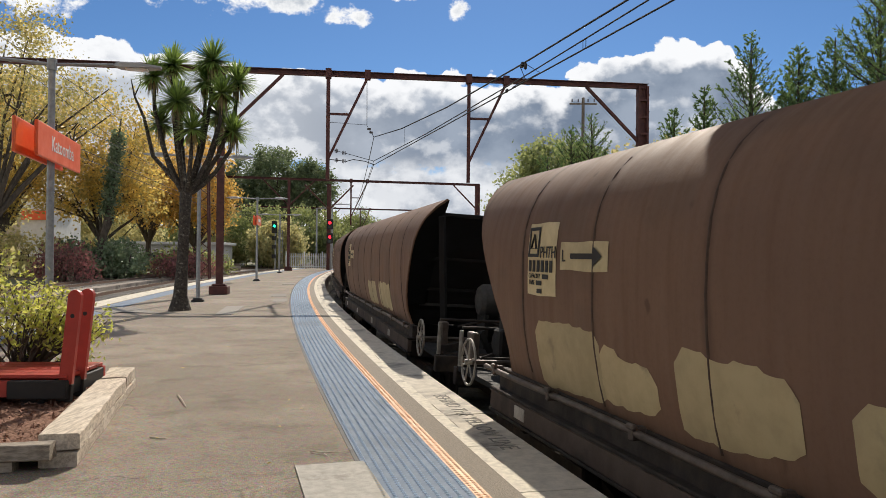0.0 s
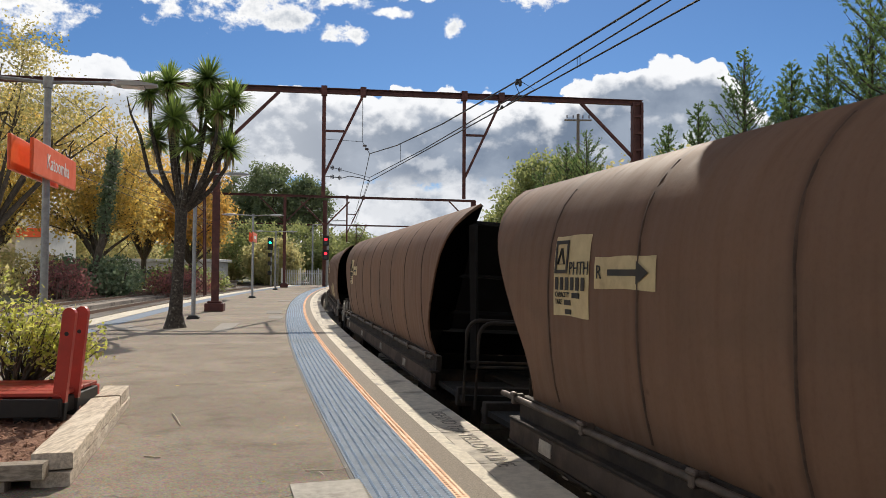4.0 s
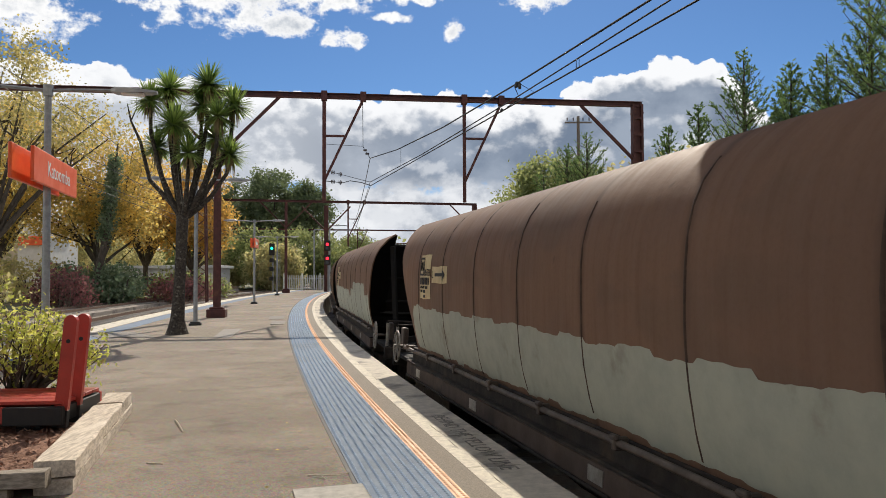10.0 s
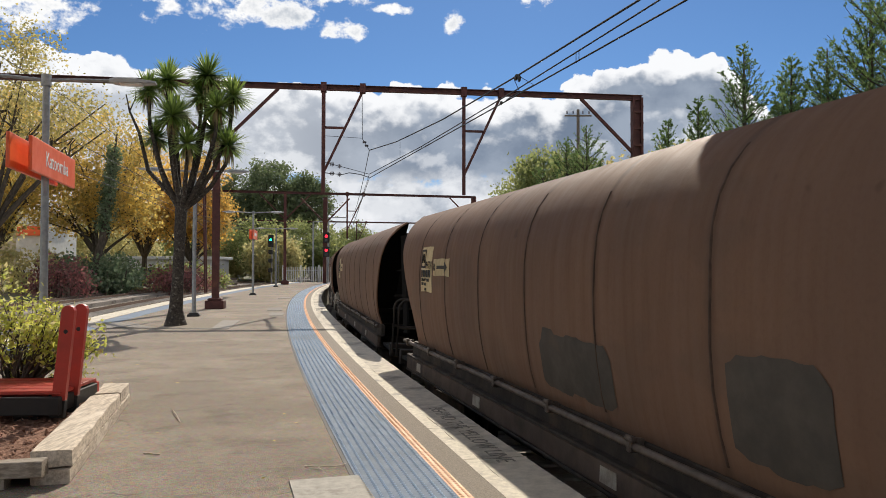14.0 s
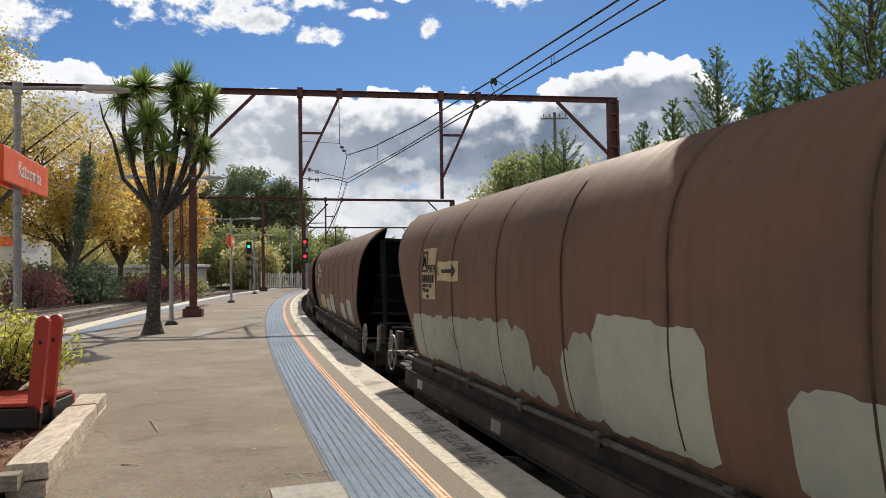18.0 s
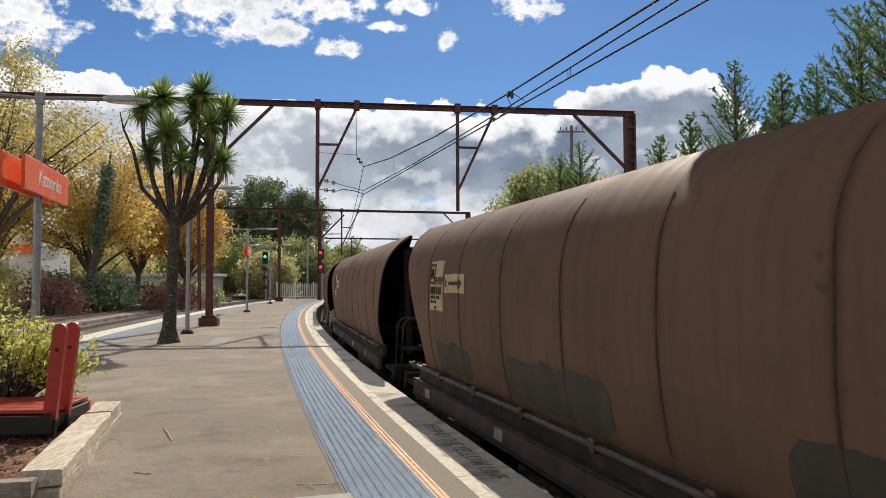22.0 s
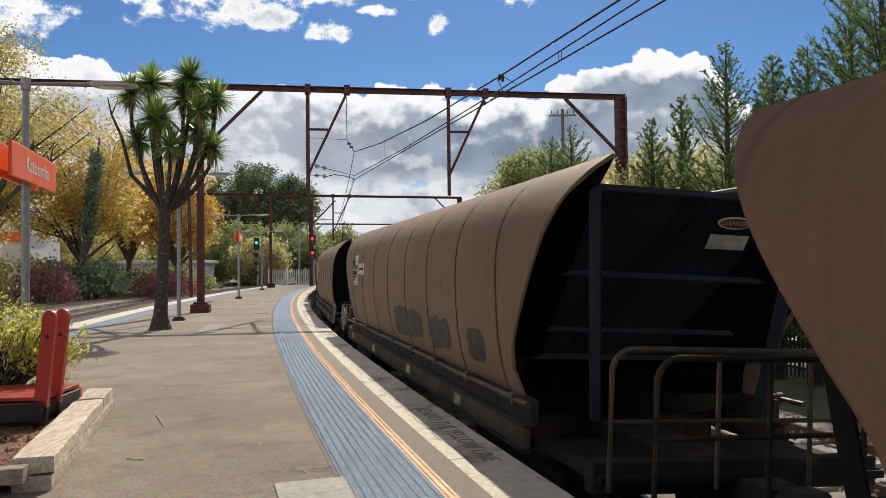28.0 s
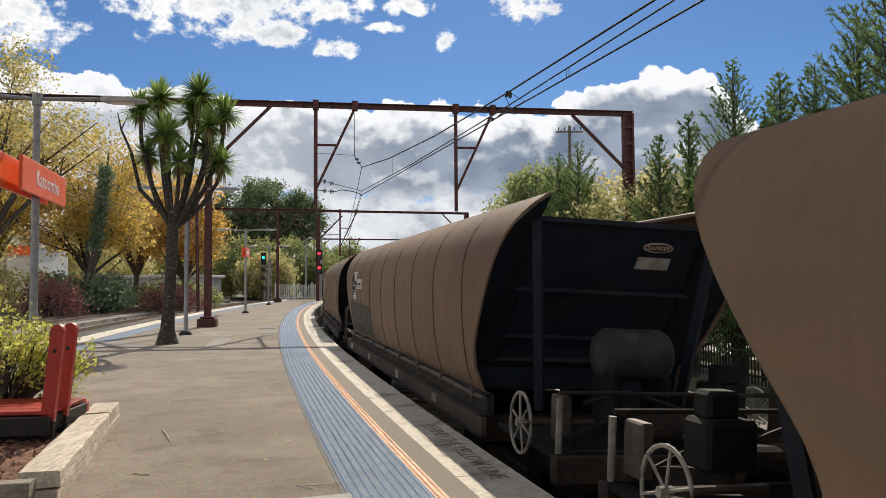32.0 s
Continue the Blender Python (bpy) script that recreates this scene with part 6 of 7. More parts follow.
def palisade():
    ob = thing("palisade_fence", "black steel palisade fence beyond the far track", "fence")
    me = boxes(((0.05, 0.02, 1.75), Matrix()))
    first = None
    s = 2.0
    while s < 34:
        m = Matrix.Translation(along(s, 10.9, -0.35)) @ Matrix.Rotation(heading(s) + math.pi / 2, 4, "Z")
        if first is None:
            first = part("pale", me, BLACK_FENCE, ob, place=m)
        else:
            part("pale", first.data, BLACK_FENCE, ob, place=m)
        s += 0.15
    for z in (-1.0, 0.35):
        part("fence_rail", mesh_from("fence_rail", *band(2, 34, 10.87, 10.93, z - 0.03, z + 0.03, 4)), BLACK_FENCE, ob)


palisade()

# ---- plants ----
def quads(name, c, u, v, mat, bend=0.0):
    """Many small leaves as one mesh: centres c, half axes u and v (arrays)."""
    n = len(c)
    if bend:
        w = np.cross(u, v)
        w /= np.linalg.norm(w, axis=1)[:, None] + 1e-9
        w *= np.linalg.norm(u, axis=1)[:, None] * bend
        pts = np.stack([c - u, c - v - w * 0, c + u, c + v], 1)
        pts[:, 0] -= w
        pts[:, 2] -= w
    else:
        pts = np.stack([c - u, c - v, c + u, c + v], 1)
    me = bpy.data.meshes.new(name)
    me.vertices.add(4 * n)
    me.vertices.foreach_set("co", pts.reshape(-1).astype(np.float32))
    me.loops.add(4 * n)
    me.loops.foreach_set("vertex_index", np.arange(4 * n, dtype=np.int32))
    me.polygons.add(n)
    me.polygons.foreach_set("loop_start", np.arange(0, 4 * n, 4, dtype=np.int32))
    me.update(calc_edges=True)
    me.materials.append(mat)
    return me


def rand_dirs(rng, n):
    d = rng.normal(size=(n, 3))
    return d / np.linalg.norm(d, axis=1)[:, None]


def leaf_cloud(rng, centres, spread, n, size, mat, name="crown", long=1.5, flat=0.0, bend=0.25):
    """Leaves gathered round the centres."""
    pick = rng.integers(0, len(centres), n)
    c = np.asarray(centres)[pick] + rng.normal(size=(n, 3)) * spread
    u = rand_dirs(rng, n)
    if flat:
        u[:, 2] *= 1 - flat
    w = rand_dirs(rng, n)
    v = np.cross(u, w)
    v /= np.linalg.norm(v, axis=1)[:, None] + 1e-9
    s = size * rng.uniform(0.6, 1.4, (n, 1))
    return quads(name, c, u * s * long * 0.5, v * s * 0.5, mat, bend)


def broad_tree(name, label, base, crowns, leaves, leaf, mat, r=0.25, seed=1, clusters=90, spread=0.5, fork=0.35, limbs=14, category="tree", bark=None, group="", shell=0.4):
    """Trunk, limbs that reach into the crowns, twigs, and leaves in clusters with gaps between."""
    rng = np.random.default_rng(seed)
    ob = thing(name, label, category, group)
    base = Vector(base)
    tops = [Vector(c[:3]) for c in crowns]
    mean = sum(tops, Vector()) / len(tops)
    low = min(c[2] - c[5] for c in crowns)
    fk = Vector((base.x + (mean.x - base.x) * 0.25, base.y + (mean.y - base.y) * 0.25, base.z + max(0.6, (mean.z - base.z) * fork)))
    bm = bmesh.new()
    tube(bm, [base - Vector((0, 0, 0.15)), base + Vector((0.02, 0, 0.25)), base.lerp(fk, 0.5) + Vector((rng.normal() * 0.1, 0, 0)), fk], r * 1.3, 9, r * 0.75)
    part("trunk", bm, bark or BARK, ob, smooth=True)
    centres = []
    vol = np.array([c[3] * c[4] * c[5] for c in crowns]) ** (2 / 3)
    share = vol / vol.sum()
    for c, f in zip(crowns, share):
        k = max(6, int(clusters * f))
        d = rand_dirs(rng, k) * (shell + (1 - shell) * rng.random((k, 1)) ** 0.5)
        centres += [(c[0] + a * c[3], c[1] + b * c[4], c[2] + e * c[5]) for a, b, e in d]
    centres = np.array(centres)
    order = rng.permutation(len(centres))
    for i in order[:limbs]:
        limb_bm = bmesh.new()
        e = Vector(centres[i])
        m = fk.lerp(e, 0.45) + Vector((rng.normal() * 0.45, rng.normal() * 0.45, (e - fk).length * 0.10))
        tube(limb_bm, [fk - Vector((0, 0, 0.1)), fk.lerp(m, 0.5) + Vector((0, 0, 0.05)), m, e], r * 0.5, 6, r * 0.08)
        near = centres[np.argsort(((centres - np.array(m.lerp(e, 0.4))) ** 2).sum(1))[:4]]
        for q in near:
            tube(limb_bm, [m.lerp(e, 0.3), m.lerp(Vector(q), 0.6) + Vector((0, 0, 0.1)), Vector(q)], r * 0.16, 4, r * 0.04)
        part("limb", limb_bm, bark or BARK, ob)
    part("crown", leaf_cloud(rng, centres, spread, leaves, leaf, mat), mat, ob)
    return ob


def conifer(name, label, base, height, radius, seed, mat, sprays=9000, size=0.20, lean=0.0):
    """Leader with rising branches of uneven length, each a loose plume of short side twigs clad in scaly sprays."""
    rng = np.random.default_rng(seed)
    ob = thing(name, label, "tree", "conifers beyond the line")
    base = Vector(base)
    top = base + Vector((lean, 0, height))
    part("trunk", tube(bmesh.new(), [base - Vector((0, 0, 0.2)), base.lerp(top, 0.5), top], 0.06 + 0.018 * height, 8, 0.012), BARK, ob)
    bm = bmesh.new()
    tips = []
    n = int(height * 19)
    for i in range(n):
        f = 0.05 + 0.95 * (i / n) ** 0.9
        a = i * 2.39996 + rng.normal() * 0.5
        length = radius * (1 - f) ** 0.75 * rng.uniform(0.45, 1.25) + 0.12 + 0.25 * rng.random() * (1 - f)
        rise = 0.35 + 0.75 * f + rng.normal() * 0.22
        p = base.lerp(top, f)
        d = Vector((math.cos(a), math.sin(a), rise)).normalized()
        e = p + d * length + Vector((0, 0, 0.10 * length))
        mid = p + d * length * 0.5 - Vector((0, 0, 0.05 * length))
        if length > 0.5:
            tube(bm, [p, mid, e], 0.010 + 0.010 * length, 4, 0.004)
        tips.append((p, mid, e, length))
    part("branchwork", bm, BARK, ob)
    # side twigs: each a short line that leaves the branch at a slant, drooping a little
    w = np.array([t[3] for t in tips]) ** 1.25
    twigs = sprays // 11
    pick = rng.choice(len(tips), twigs, p=w / w.sum())
    ff = 0.04 + 0.96 * rng.random((twigs, 1))
    p0, p1, p2 = (np.array([tips[i][k] for i in pick]) for k in range(3))
    root = (1 - ff) ** 2 * p0 + 2 * ff * (1 - ff) * p1 + ff ** 2 * p2
    d = p2 - p0
    ln = np.linalg.norm(d, axis=1)[:, None]
    d = d / ln
    perp = np.cross(d, rand_dirs(rng, twigs))
    perp[:, 2] *= 0.6
    perp /= np.linalg.norm(perp, axis=1)[:, None] + 1e-9
    way = d * rng.uniform(0.5, 1.0, (twigs, 1)) + perp * rng.uniform(0.3, 0.9, (twigs, 1))
    way /= np.linalg.norm(way, axis=1)[:, None]
    reach = (0.34 * ln * (1.05 - ff) + 0.10) * rng.uniform(0.4, 1.25, (twigs, 1))
    each = np.repeat(np.arange(twigs), 11)
    g = rng.random((len(each), 1))
    c = root[each] + way[each] * reach[each] * g - np.array([0, 0, 0.06]) * g ** 2 * reach[each] + rng.normal(size=(len(each), 3)) * 0.012
    u = way[each] + rng.normal(size=(len(each), 3)) * 0.42
    u /= np.linalg.norm(u, axis=1)[:, None]
    v = np.cross(u, rand_dirs(rng, len(each)))
    v /= np.linalg.norm(v, axis=1)[:, None] + 1e-9
    sz = size * rng.uniform(0.5, 1.3, (len(each), 1)) * (1.1 - 0.5 * g)
    part("crown", quads("crown", c, u * sz * 0.55, v * sz * 0.15, mat, 0.2), mat, ob)
    return ob


def right_side():
    """Conifers and a rounder tree beyond the far track."""
    rng = random.Random(21)
    spots = [(19.2, 11.3, 9.05, 2.0), (17.1, 11.3, 8.2, 1.4), (13.4, 11.3, 10.2, 2.6), (14.9, 11.8, 9.3, 2.4), (33.2, 11.0, 8.6, 2.6), (23.7, 11.3, 7.8, 1.6), (16.0, 11.5, 8.2, 1.7), (11.3, 11.9, 10.4, 2.6), (21.9, 11.4, 8.2, 1.2), (17.9, 11.6, 8.0, 1.2), (30.6, 11.0, 8.7, 2.6),  (21.8, 11.3, 6.0, 1.5), (27.5, 11.4, 5.6, 1.7), (9.0, 11.5, 8.6, 2.2), (31.0, 9.2, 7.0, 1.9), (6.0, 11.8, 9.0, 2.4), (2.5, 12.0, 9.0, 2.5), (-2.0, 12.0, 9.2, 2.5), (34.0, 10.2, 6.8, 1.5)]
    for i, (s, off, h, r) in enumerate(spots):
        p = along(s, off, -1.3)
        conifer("conifer", "young green conifer with feathery rising branches behind the line", p, h, r * 1.35, 30 + i, LEAF_CONIFER, sprays=int(44000 if i < 11 else 15000), size=0.094)
    broad_tree("leafy_tree", "yellow-green leafy tree behind the portal", along(36, 11.2, -1.3), [(*along(36, 11.2, 4.9), 2.2, 2.0, 2.3), (*along(38.5, 10.6, 3.9), 2.1, 2.0, 2.2), (*along(33.5, 11.8, 4.0), 1.9, 1.9, 2.2)], 34000, 0.115, LEAF_WOOD, 0.16, 5, 260, 0.3)
    broad_tree("leafy_tree", "olive leafy tree behind the conifers", along(29, 12.6, -1.3), [(*along(29, 12.6, 3.6), 2.4, 2.6, 2.4), (*along(25.5, 13.0, 3.4), 2.0, 2.2, 2.4), (*along(21.5, 13.0, 3.0), 2.0, 2.2, 2.4)], 22000, 0.11, LEAF_OLIVE, 0.16, 6, 200, 0.32)
    tagged(part("road", band_mesh("road", -20, 70, 14.2, 24.0, -1.5, -1.12, step=4), PALE_ROAD), "pale sunlit street behind the hedge", "road", kind="structure")
    # close dark hedge behind the palisade fence
    r2 = np.random.default_rng(3)
    ob = thing("hedge", "dense dark green hedge behind the palisade fence", "hedge")
    cs = [along(s, 12.6 + r2.normal() * 0.5, 0.35 + 0.35 * math.sin(s * 1.9) + r2.random() ** 1.3 * 3.0) for s in r2.uniform(-8, 42, 900)]
    part("stemwork", boxes(*[((0.07, 0.07, 2.0), Matrix.Translation(along(s, 12.6, -0.5))) for s in range(-8, 42, 2)]), BARK, ob)
    part("foliage", leaf_cloud(r2, np.array([tuple(c) for c in cs]), 0.35, 52000, 0.12, LEAF_CONIFER, "foliage"), LEAF_CONIFER, ob)


right_side()


def left_side():
    """Autumn plane trees, shrubs and far woods beyond the other track."""
    spec = [
        ((-24.5, 56.0), [(-24.5, 56, 9.0, 4.2, 4, 4.0), (-22.5, 55, 6.2, 3.2, 3, 2.4), (-26.5, 55, 6.2, 3, 3, 2.6)], LEAF_GOLD, 17000, 0.145),
        ((-29.5, 52.0), [(-29.5, 52, 9.6, 4.6, 4, 4.4), (-31.0, 51, 6.2, 3.6, 3, 2.8)], LEAF_GOLD, 17000, 0.145),
        ((-20.8, 66.0), [(-20.8, 66, 7.6, 3.6, 3.4, 3.8), (-19.6, 65, 5.6, 2.6, 2.6, 2.2), (-22.6, 66, 6.0, 2.6, 2.6, 2.4)], LEAF_AMBER, 10500, 0.18),
        ((-26.6, 70.0), [(-26.6, 70, 8.3, 4.4, 4, 4.4), (-25, 69, 6.6, 3.4, 3, 2.4)], LEAF_AMBER, 10500, 0.18),
        ((-21.5, 36.5), [(-20.6, 36.5, 10.6, 3.4, 2.6, 2.8), (-22.6, 36, 8.0, 3.0, 2.6, 2.6), (-17.4, 36.8, 8.7, 2.4, 1.8, 1.3)], LEAF_PALE, 11000, 0.10),
        ((-33.5, 58.0), [(-33.5, 58, 8.5, 4, 4, 5.0), (-34, 57, 4.6, 3.4, 3, 2.6)], LEAF_OLIVE, 7000, 0.18),
    ]
    for i, (b, crowns, mat, n, size) in enumerate(spec):
        broad_tree("plane_tree", "tall autumn tree with thinning golden and green leaves" if mat is not LEAF_PALE else "thin pale-green treetop with sparse leaves", (*b, -1.3), crowns, n, size, mat, 0.30, 40 + i, 330 if mat is not LEAF_PALE else 200, 0.40, fork=0.42, limbs=20, group="autumn trees", shell=0.25)
    # ivy-clad trunk
    r2 = np.random.default_rng(9)
    ob = thing("ivy_trunk", "bare leaning trunk clad in dark ivy", "tree")
    pts = [Vector((-23.6, 52, -1.3)), Vector((-22.6, 52, 3.0)), Vector((-22.1, 52, 6.0)), Vector((-21.6, 52, 10.6))]
    part("trunk", tube(bmesh.new(), pts, 0.34, 8, 0.06), BARK, ob)
    cs = np.array([tuple(pts[1].lerp(pts[3], f)) for f in np.linspace(0.15, 0.85, 40)])
    part("ivy", leaf_cloud(r2, cs, 0.24, 3000, 0.14, LEAF_DARK, "ivy"), LEAF_DARK, ob)
    # shrubs along the fence of the other track
    for label, x0, x1, y0, y1, h, mat, n, size, seed in (
        ("dark glossy evergreen shrub beside the track", -26.2, -21.2, 51, 56, 2.5, LEAF_DARK, 8500, 0.17, 3),
        ("wine-red shrub beside the track", -21.6, -18.4, 57, 64, 1.5, LEAF_RED, 3000, 0.14, 4),
        ("wine-red shrub behind the garden bed", -24.6, -21.4, 46.5, 48, 2.1, LEAF_RED, 2200, 0.13, 5),
        ("tangled olive shrub on the bank", -31.5, -24.5, 50, 54, 3.0, LEAF_OLIVE, 4200, 0.15, 6),
        ("tangled olive shrub on the bank", -24.5, -18.5, 62, 70, 2.0, LEAF_WOOD, 4000, 0.17, 8),
    ):
        rg = np.random.default_rng(seed)
        ob = thing("shrub", label, "shrub", "shrubs by the other track")
        k = 90
        u, a = rg.random(k), rg.random(k)
        cs = np.stack([x0 + (x1 - x0) * u, y0 + (y1 - y0) * rg.random(k), -0.35 + h * (0.1 + 0.85 * a * np.sqrt(np.clip(1 - (2 * u - 1) ** 4, 0.1, 1)))], 1)
        part("stemwork", boxes(*[((0.06, 0.06, h * 0.7), Matrix.Translation((x, (y0 + y1) / 2, -0.4 + h * 0.35)) @ Matrix.Rotation(rg.normal() * 0.25, 4, "Y")) for x in np.linspace(x0 + 0.4, x1 - 0.4, 8)]), BARK, ob)
        twigs = bmesh.new()
        for q in cs[::2]:
            foot = Vector((q[0] * 0.85 + 0.15 * (x0 + x1) / 2, q[1], -0.45))
            tube(twigs, [foot, foot.lerp(Vector(q), 0.6) + Vector((rg.normal() * 0.15, 0, 0.1)), Vector(q) + Vector((rg.normal() * 0.3, 0, 0.25))], 0.03, 4, 0.008)
        part("twigwork", twigs, DRY_TWIG, ob, "tangle of bare grey twigs")["kind"] = "stuff"
        part("foliage", leaf_cloud(rg, cs, 0.34, n, size, mat, "foliage"), mat, ob)
    # the far woods and the domed pine
    broad_tree("domed_pine", "large dark domed pine beyond the platform end", (-26.5, 122, -1.3), [(-26.5, 122, 12.6, 7.4, 5, 5.6), (-21.0, 121, 11.2, 4.6, 4, 4.6), (-31.5, 121, 10.2, 4.2, 4, 4.4)], 42000, 0.26, LEAF_PINE, 0.7, 77, 240, 0.6, fork=0.4, limbs=26, shell=0.45)
    for i, (x, y, w, h, mat) in enumerate(((-24, 104, 6.0, 7.5, LEAF_WOOD), (-17.5, 108, 5.0, 8.2, LEAF_WOOD), (-13.0, 118, 4.6, 8.0, LEAF_WOOD), (-30, 106, 4.0, 4.6, LEAF_OLIVE), (-20.6, 98, 3.4, 5.0, LEAF_OLIVE), (-36, 110, 6.5, 9.0, LEAF_WOOD), (-43, 98, 8, 12.0, LEAF_OLIVE), (-52, 84, 9, 13.0, LEAF_OLIVE))):
        broad_tree("woodland_tree", "mixed green woodland tree beyond the platform end", (x, y, -1.3), [(x, y, h * 0.52, w, w * 0.8, h * 0.5), (x + w * 0.4, y - 1, h * 0.3, w * 0.7, w * 0.6, h * 0.34)], 11000, 0.24, mat, 0.3, 90 + i, 130, 0.5, fork=0.3, limbs=10, group="far woods", shell=0.3)
    rg = np.random.default_rng(15)
    cs = np.array([(x, 190 + rg.normal() * 12, rg.random() * 8 - 1) for x in rg.uniform(-150, 30, 420)] + [(rg.uniform(40, 160), rg.uniform(30, 170), rg.random() * 9 - 1) for _ in range(420)] + [(rg.uniform(-160, -55), rg.uniform(20, 180), rg.random() * 11 - 1) for _ in range(420)])
    tagged(part("distant_woods", leaf_cloud(rg, cs, 1.6, 42000, 0.9, LEAF_WOOD, "distant_woods"), LEAF_WOOD), "distant woods round the station", "woods", kind="stuff")


left_side()


def garden_shrub(label, base, crowns, n, size, mats, seed):
    rg = np.random.default_rng(seed)
    ob = thing("garden_shrub", label, "shrub", "shrubs in the garden bed")
    base = Vector(base)
    bm = bmesh.new()
    ends = []
    for c in crowns:
        for _ in range(int(c[6])):
            d = rand_dirs(rg, 1)[0] * rg.random() ** 0.4
            e = Vector((c[0] + d[0] * c[3], c[1] + d[1] * c[4], c[2] + d[2] * c[5]))
            m = base.lerp(e, 0.5) + Vector((rg.normal() * 0.08, rg.normal() * 0.08, 0.05))
            tube(bm, [base + Vector((rg.normal() * 0.06, rg.normal() * 0.06, 0)), m, e], 0.014, 5, 0.003)
            ends.append(tuple(e))
            ends.append(tuple(m.lerp(e, 0.6)))
    part("stemwork", bm, BARK, ob)
    for mat, f in mats:
        part("foliage", leaf_cloud(rg, np.array(ends), 0.060, int(n * f), size, mat, "foliage", long=2.0), mat, ob)


garden_shrub("yellow-green azalea with bare lower stems in the garden bed", (-4.35, 8.05, 0.1), [(-4.3, 8.05, 0.88, 0.55, 0.45, 0.42, 60), (-3.78, 8.1, 0.70, 0.36, 0.3, 0.34, 34)], 2600, 0.029, [(LEAF_LIME, 0.8), (LEAF_OLIVE, 0.2)], 3)
garden_shrub("tall olive and lime azalea in the garden bed", (-5.35, 8.25, 0.1), [(-5.2, 8.3, 1.25, 0.6, 0.5, 0.6, 100), (-5.7, 8.3, 0.8, 0.5, 0.5, 0.6, 60), (-4.95, 8.2, 1.25, 0.22, 0.2, 0.22, 24)], 5800, 0.032, [(LEAF_OLIVE, 0.4), (LEAF_LIME, 0.6)], 4)
garden_shrub("olive shrub at the back of the garden bed", (-6.3, 8.4, 0.1), [(-6.3, 8.5, 1.1, 0.6, 0.5, 0.6, 70)], 3400, 0.034, [(LEAF_OLIVE, 0.7), (LEAF_LIME, 0.3)], 5)


def cabbage_palm():
    """Branching palm with sword-leaved heads."""
    rg = np.random.default_rng(11)
    base = Vector((-6.66, 19.75, 0))
    ob = thing("cabbage_palm", "branching cabbage palm with spiky heads, standing in the platform", "palm")
    fork = base + Vector((0.15, 0, 3.05))
    bm = bmesh.new()
    pts, rad = [base + Vector((0, 0, -0.05)), base + Vector((0.0, 0, 0.12)), base + Vector((0.01, 0, 0.4)), base + Vector((0.05, 0, 1.0)), base + Vector((0.10, 0, 2.0)), fork, fork + Vector((0, 0, 0.2))], [0.31, 0.25, 0.18, 0.148, 0.132, 0.15, 0.09]
    rings = []
    for p, r in zip(pts, rad):
        rings.append([bm.verts.new(p + Vector((r * math.cos(a) * (1 + 0.1 * math.sin(3 * a + p.z)), r * math.sin(a), 0))) for a in np.linspace(0, 2 * math.pi, 14, endpoint=False)])
    for a, b in zip(rings, rings[1:]):
        for k in range(14):
            bm.faces.new((a[k], a[(k + 1) % 14], b[(k + 1) % 14], b[k]))
    part("trunk", bm, PALM_BARK, ob, smooth=True)
    # heads: across, depth, height and size, as offsets from the foot
    blades = 300
    heads = [(-0.35, 0.3, 6.42, 0.62), (0.73, 0.2, 6.52, 0.66), (1.42, 0.1, 5.95, 0.62), (-0.66, -0.2, 6.02, 0.56), (0.03, -0.4, 5.32, 0.68), (0.50, 0.4, 6.02, 0.58), (1.13, -0.3, 5.58, 0.58), (-0.60, 0.2, 4.88, 0.56), (0.44, -0.5, 4.62, 0.60), (1.31, 0.1, 4.66, 0.62), (0.84, 0.5, 5.15, 0.58), (-0.20, 0.6, 5.62, 0.54)]
    for hx, hy, hz, size in heads:
        tip = base + Vector((hx, hy, hz))
        side = Vector((hx - 0.15, hy, 0))
        a = fork + side * 0.10
        b = fork + side * 0.62 + Vector((0, 0, (hz - 3.1) * 0.34))
        c = fork + side * 0.95 + Vector((0, 0, (hz - 3.1) * 0.72))
        branch = part("branch", tube(bmesh.new(), [a, a.lerp(b, 0.5) + Vector((0, 0, -0.04)), b, c, tip], 0.078, 8, 0.040), PALM_BARK, ob, smooth=True)
        n = blades
        verts, faces = [], []
        for i in range(n):
            el = math.asin(rg.uniform(-0.62, 1.0))
            az = rg.uniform(0, 2 * math.pi)
            d = Vector((math.cos(az) * math.cos(el), math.sin(az) * math.cos(el), math.sin(el)))
            ln = size * rg.uniform(0.75, 1.1)
            w = d.cross(Vector((0, 0, 1)))
            w = (w.normalized() if w.length > 0.05 else Vector((1, 0, 0))) * 0.021
            droop = Vector((0, 0, -0.24 * ln)) * max(0.0, 1 - abs(el)) * rg.uniform(0.3, 1.4)
            k = len(verts)
            for f, wf in ((0.03, 0.6), (0.35, 1.0), (0.75, 0.75)):
                p = tip + d * (ln * f) + droop * f * f
                verts += [p - w * wf, p + w * wf]
            verts.append(tip + d * ln + droop)
            faces += [(k, k + 1, k + 3, k + 2), (k + 2, k + 3, k + 5, k + 4), (k + 4, k + 5, k + 6)]
        part("leaf_head", mesh_from("leaf_head", verts, faces), LEAF_PALM, branch, "tuft of sword-shaped leaves")
        # dead leaves that hang below the head
        verts, faces = [], []
        for i in range(46):
            az = rg.uniform(0, 2 * math.pi)
            start = tip - Vector((0, 0, rg.uniform(0.02, 0.22)))
            out = Vector((math.cos(az), math.sin(az), 0))
            ln = size * rg.uniform(0.45, 0.8)
            w = Vector((-out.y, out.x, 0)) * 0.014
            k = len(verts)
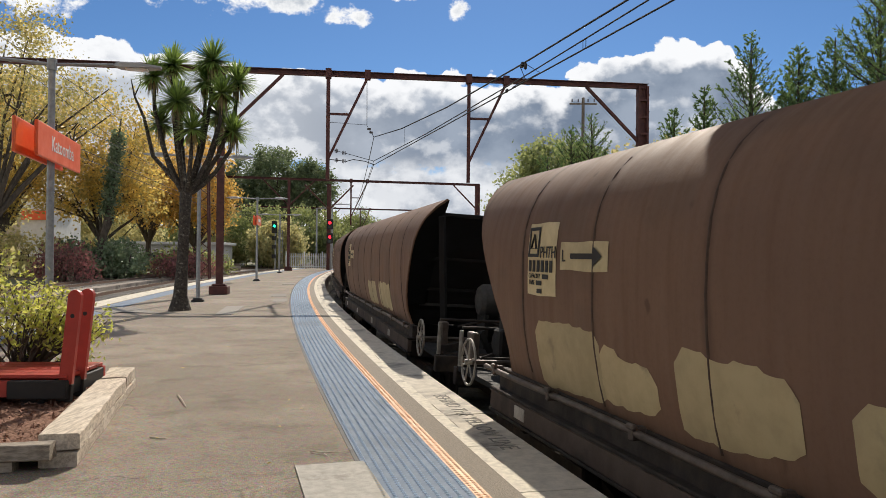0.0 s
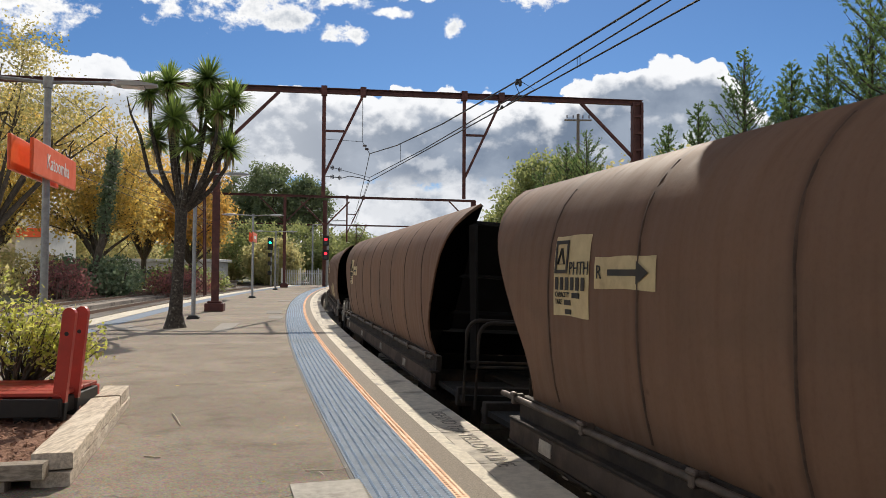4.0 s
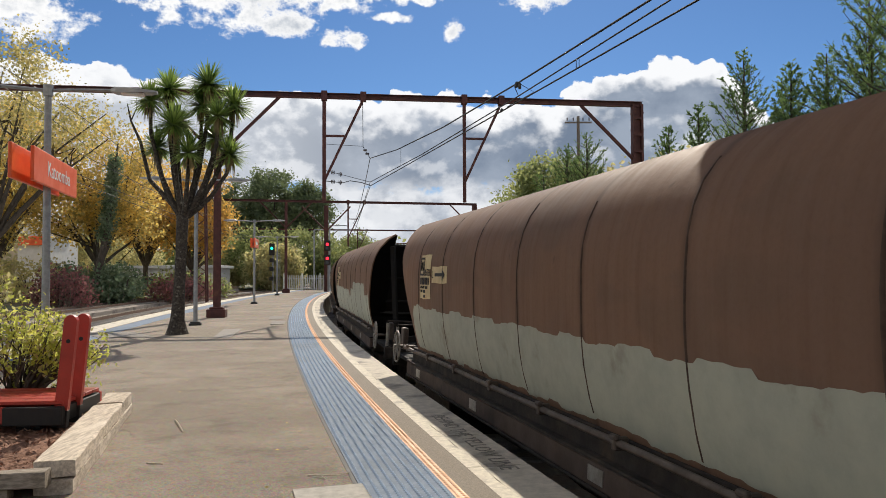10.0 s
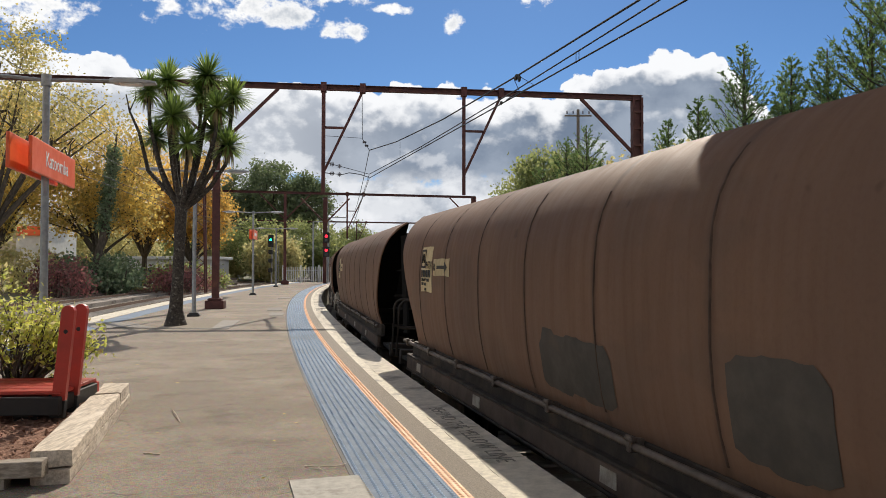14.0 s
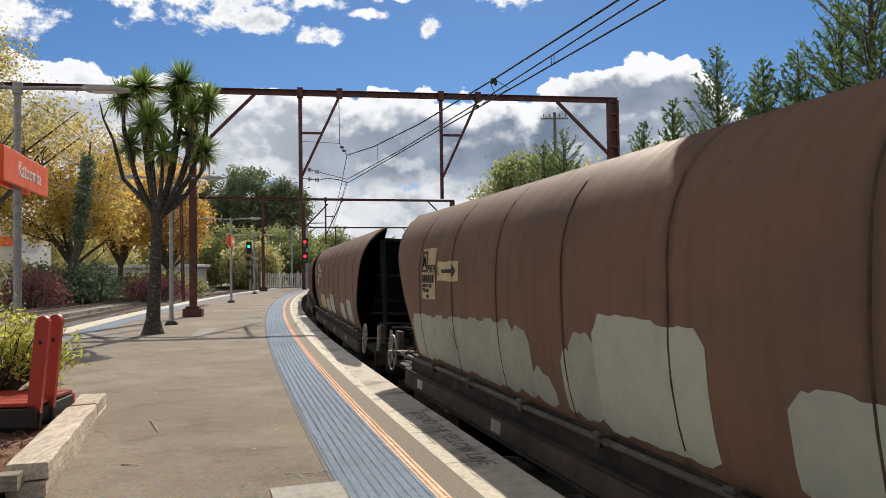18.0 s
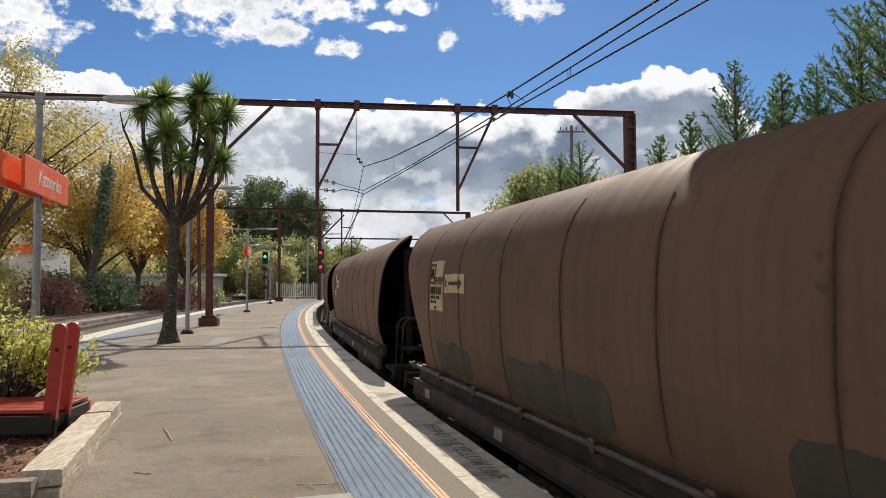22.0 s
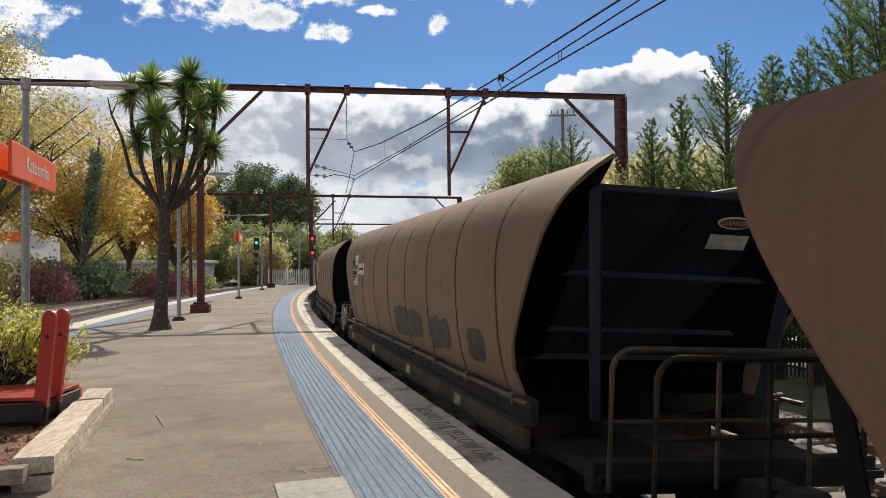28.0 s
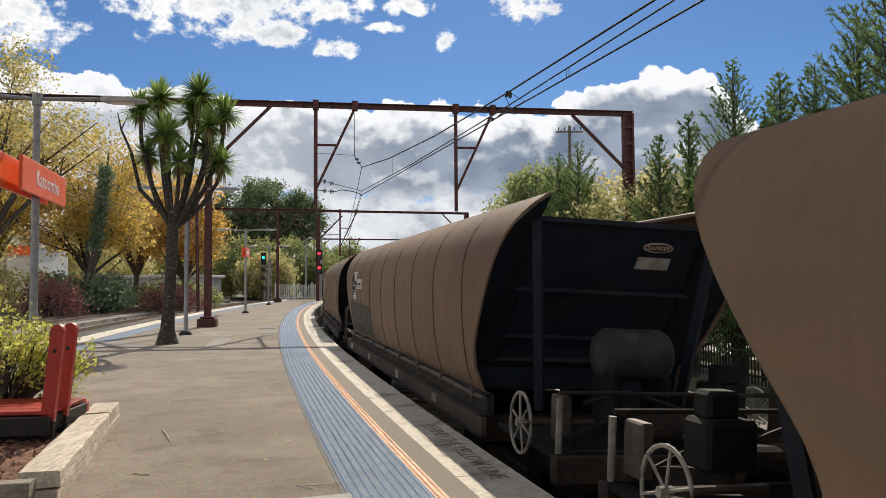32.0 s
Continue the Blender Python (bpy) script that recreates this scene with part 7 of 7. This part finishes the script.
            for f, wf in ((0.0, 0.7), (0.5, 1.0), (1.0, 0.15)):
                q = start + out * (0.06 + 0.20 * ln * math.sin(f * 1.8)) - Vector((0, 0, ln * f * f))
                verts += [q - w * wf, q + w * wf]
            faces += [(k, k + 1, k + 3, k + 2), (k + 2, k + 3, k + 5, k + 4)]
        part("dry_skirt", mesh_from("dry_skirt", verts, faces), LEAF_DRY, branch, "skirt of dry hanging leaves")
    # one bare dead branch
    dead = [fork, base + Vector((-0.75, 0.1, 4.0)), base + Vector((-1.0, 0.1, 5.0)), base + Vector((-1.25, 0.1, 5.55)), base + Vector((-1.35, 0.1, 6.0))]
    part("dead_branch", tube(bmesh.new(), dead, 0.07, 6, 0.012), PALM_BARK, ob)
    part("dead_branch", tube(bmesh.new(), [dead[3], base + Vector((-1.1, 0.1, 5.9)), base + Vector((-1.12, 0.1, 6.15))], 0.02, 5, 0.006), PALM_BARK, ob)


cabbage_palm()


# ---- the train runs past ----
def ran(t):
    """Metres along the line, with the slight slowing of the train."""
    u = t / 32.0
    return -4.756 - 403.375 * u + 6.06 * u ** 2 - 38.043 * u ** 3 + 145.576 * u ** 4 - 185.069 * u ** 5 + 78.831 * u ** 6


# metres by which slack in the couplings sets single wagons back
SLACK = {19: -0.10, 22: 0.08, 23: -0.06, 24: 0.28}


def wagon_pose(k, t):
    """Where wagon k stands at t: it rides on two bogies, leans with the track, and every second one is turned round."""
    mid = ran(t) + WAGON_LEN * k + TOP_HALF + SLACK.get(k, 0.0)
    a, b = along(mid - 5.2, OFF_TRACK, Z_RAIL), along(mid + 5.2, OFF_TRACK, Z_RAIL)
    d = b - a
    turn = math.atan2(-d.x, d.y)
    m = Matrix.Translation((a + b) / 2) @ Matrix.Rotation(turn, 4, "Z") @ Matrix.Rotation(radians(CANT), 4, "Y")
    return m if k % 2 else m @ Matrix.Rotation(math.pi, 4, "Z")


def motions():
    for k, ob in WAGONS.items():
        walk(ob, [(i * 0.5, wagon_pose(k, i * 0.5)) for i in range(65)])
    # wheelsets roll; all wagons of one direction share the keys of the first of them
    for parity in (0, 1):
        group = [WAGONS[k] for k in WAGONS if k % 2 == parity]
        first = [c for c in group[0].children if c.name.startswith("wheelset")]
        for ws in first:
            place = ws.matrix_basis.translation.copy()
            sign = 1.0 if parity else -1.0
            rows = []
            for i in range(641):
                t = i * 0.05
                angle = sign * (ran(0.0) - ran(t)) / 0.46
                rows.append((t, Matrix.Translation(place) @ Matrix.Rotation(angle, 4, "X")))
            walk(ws, rows)
            for ob in group[1:]:
                for c in ob.children:
                    if c.name.startswith("wheelset") and (c.matrix_basis.translation - place).length < 0.01:
                        c.rotation_mode = "QUATERNION"
                        c.animation_data_create()
                        c.animation_data.action = ws.animation_data.action
                        c.animation_data.action_slot = ws.animation_data.action_slot


motions()
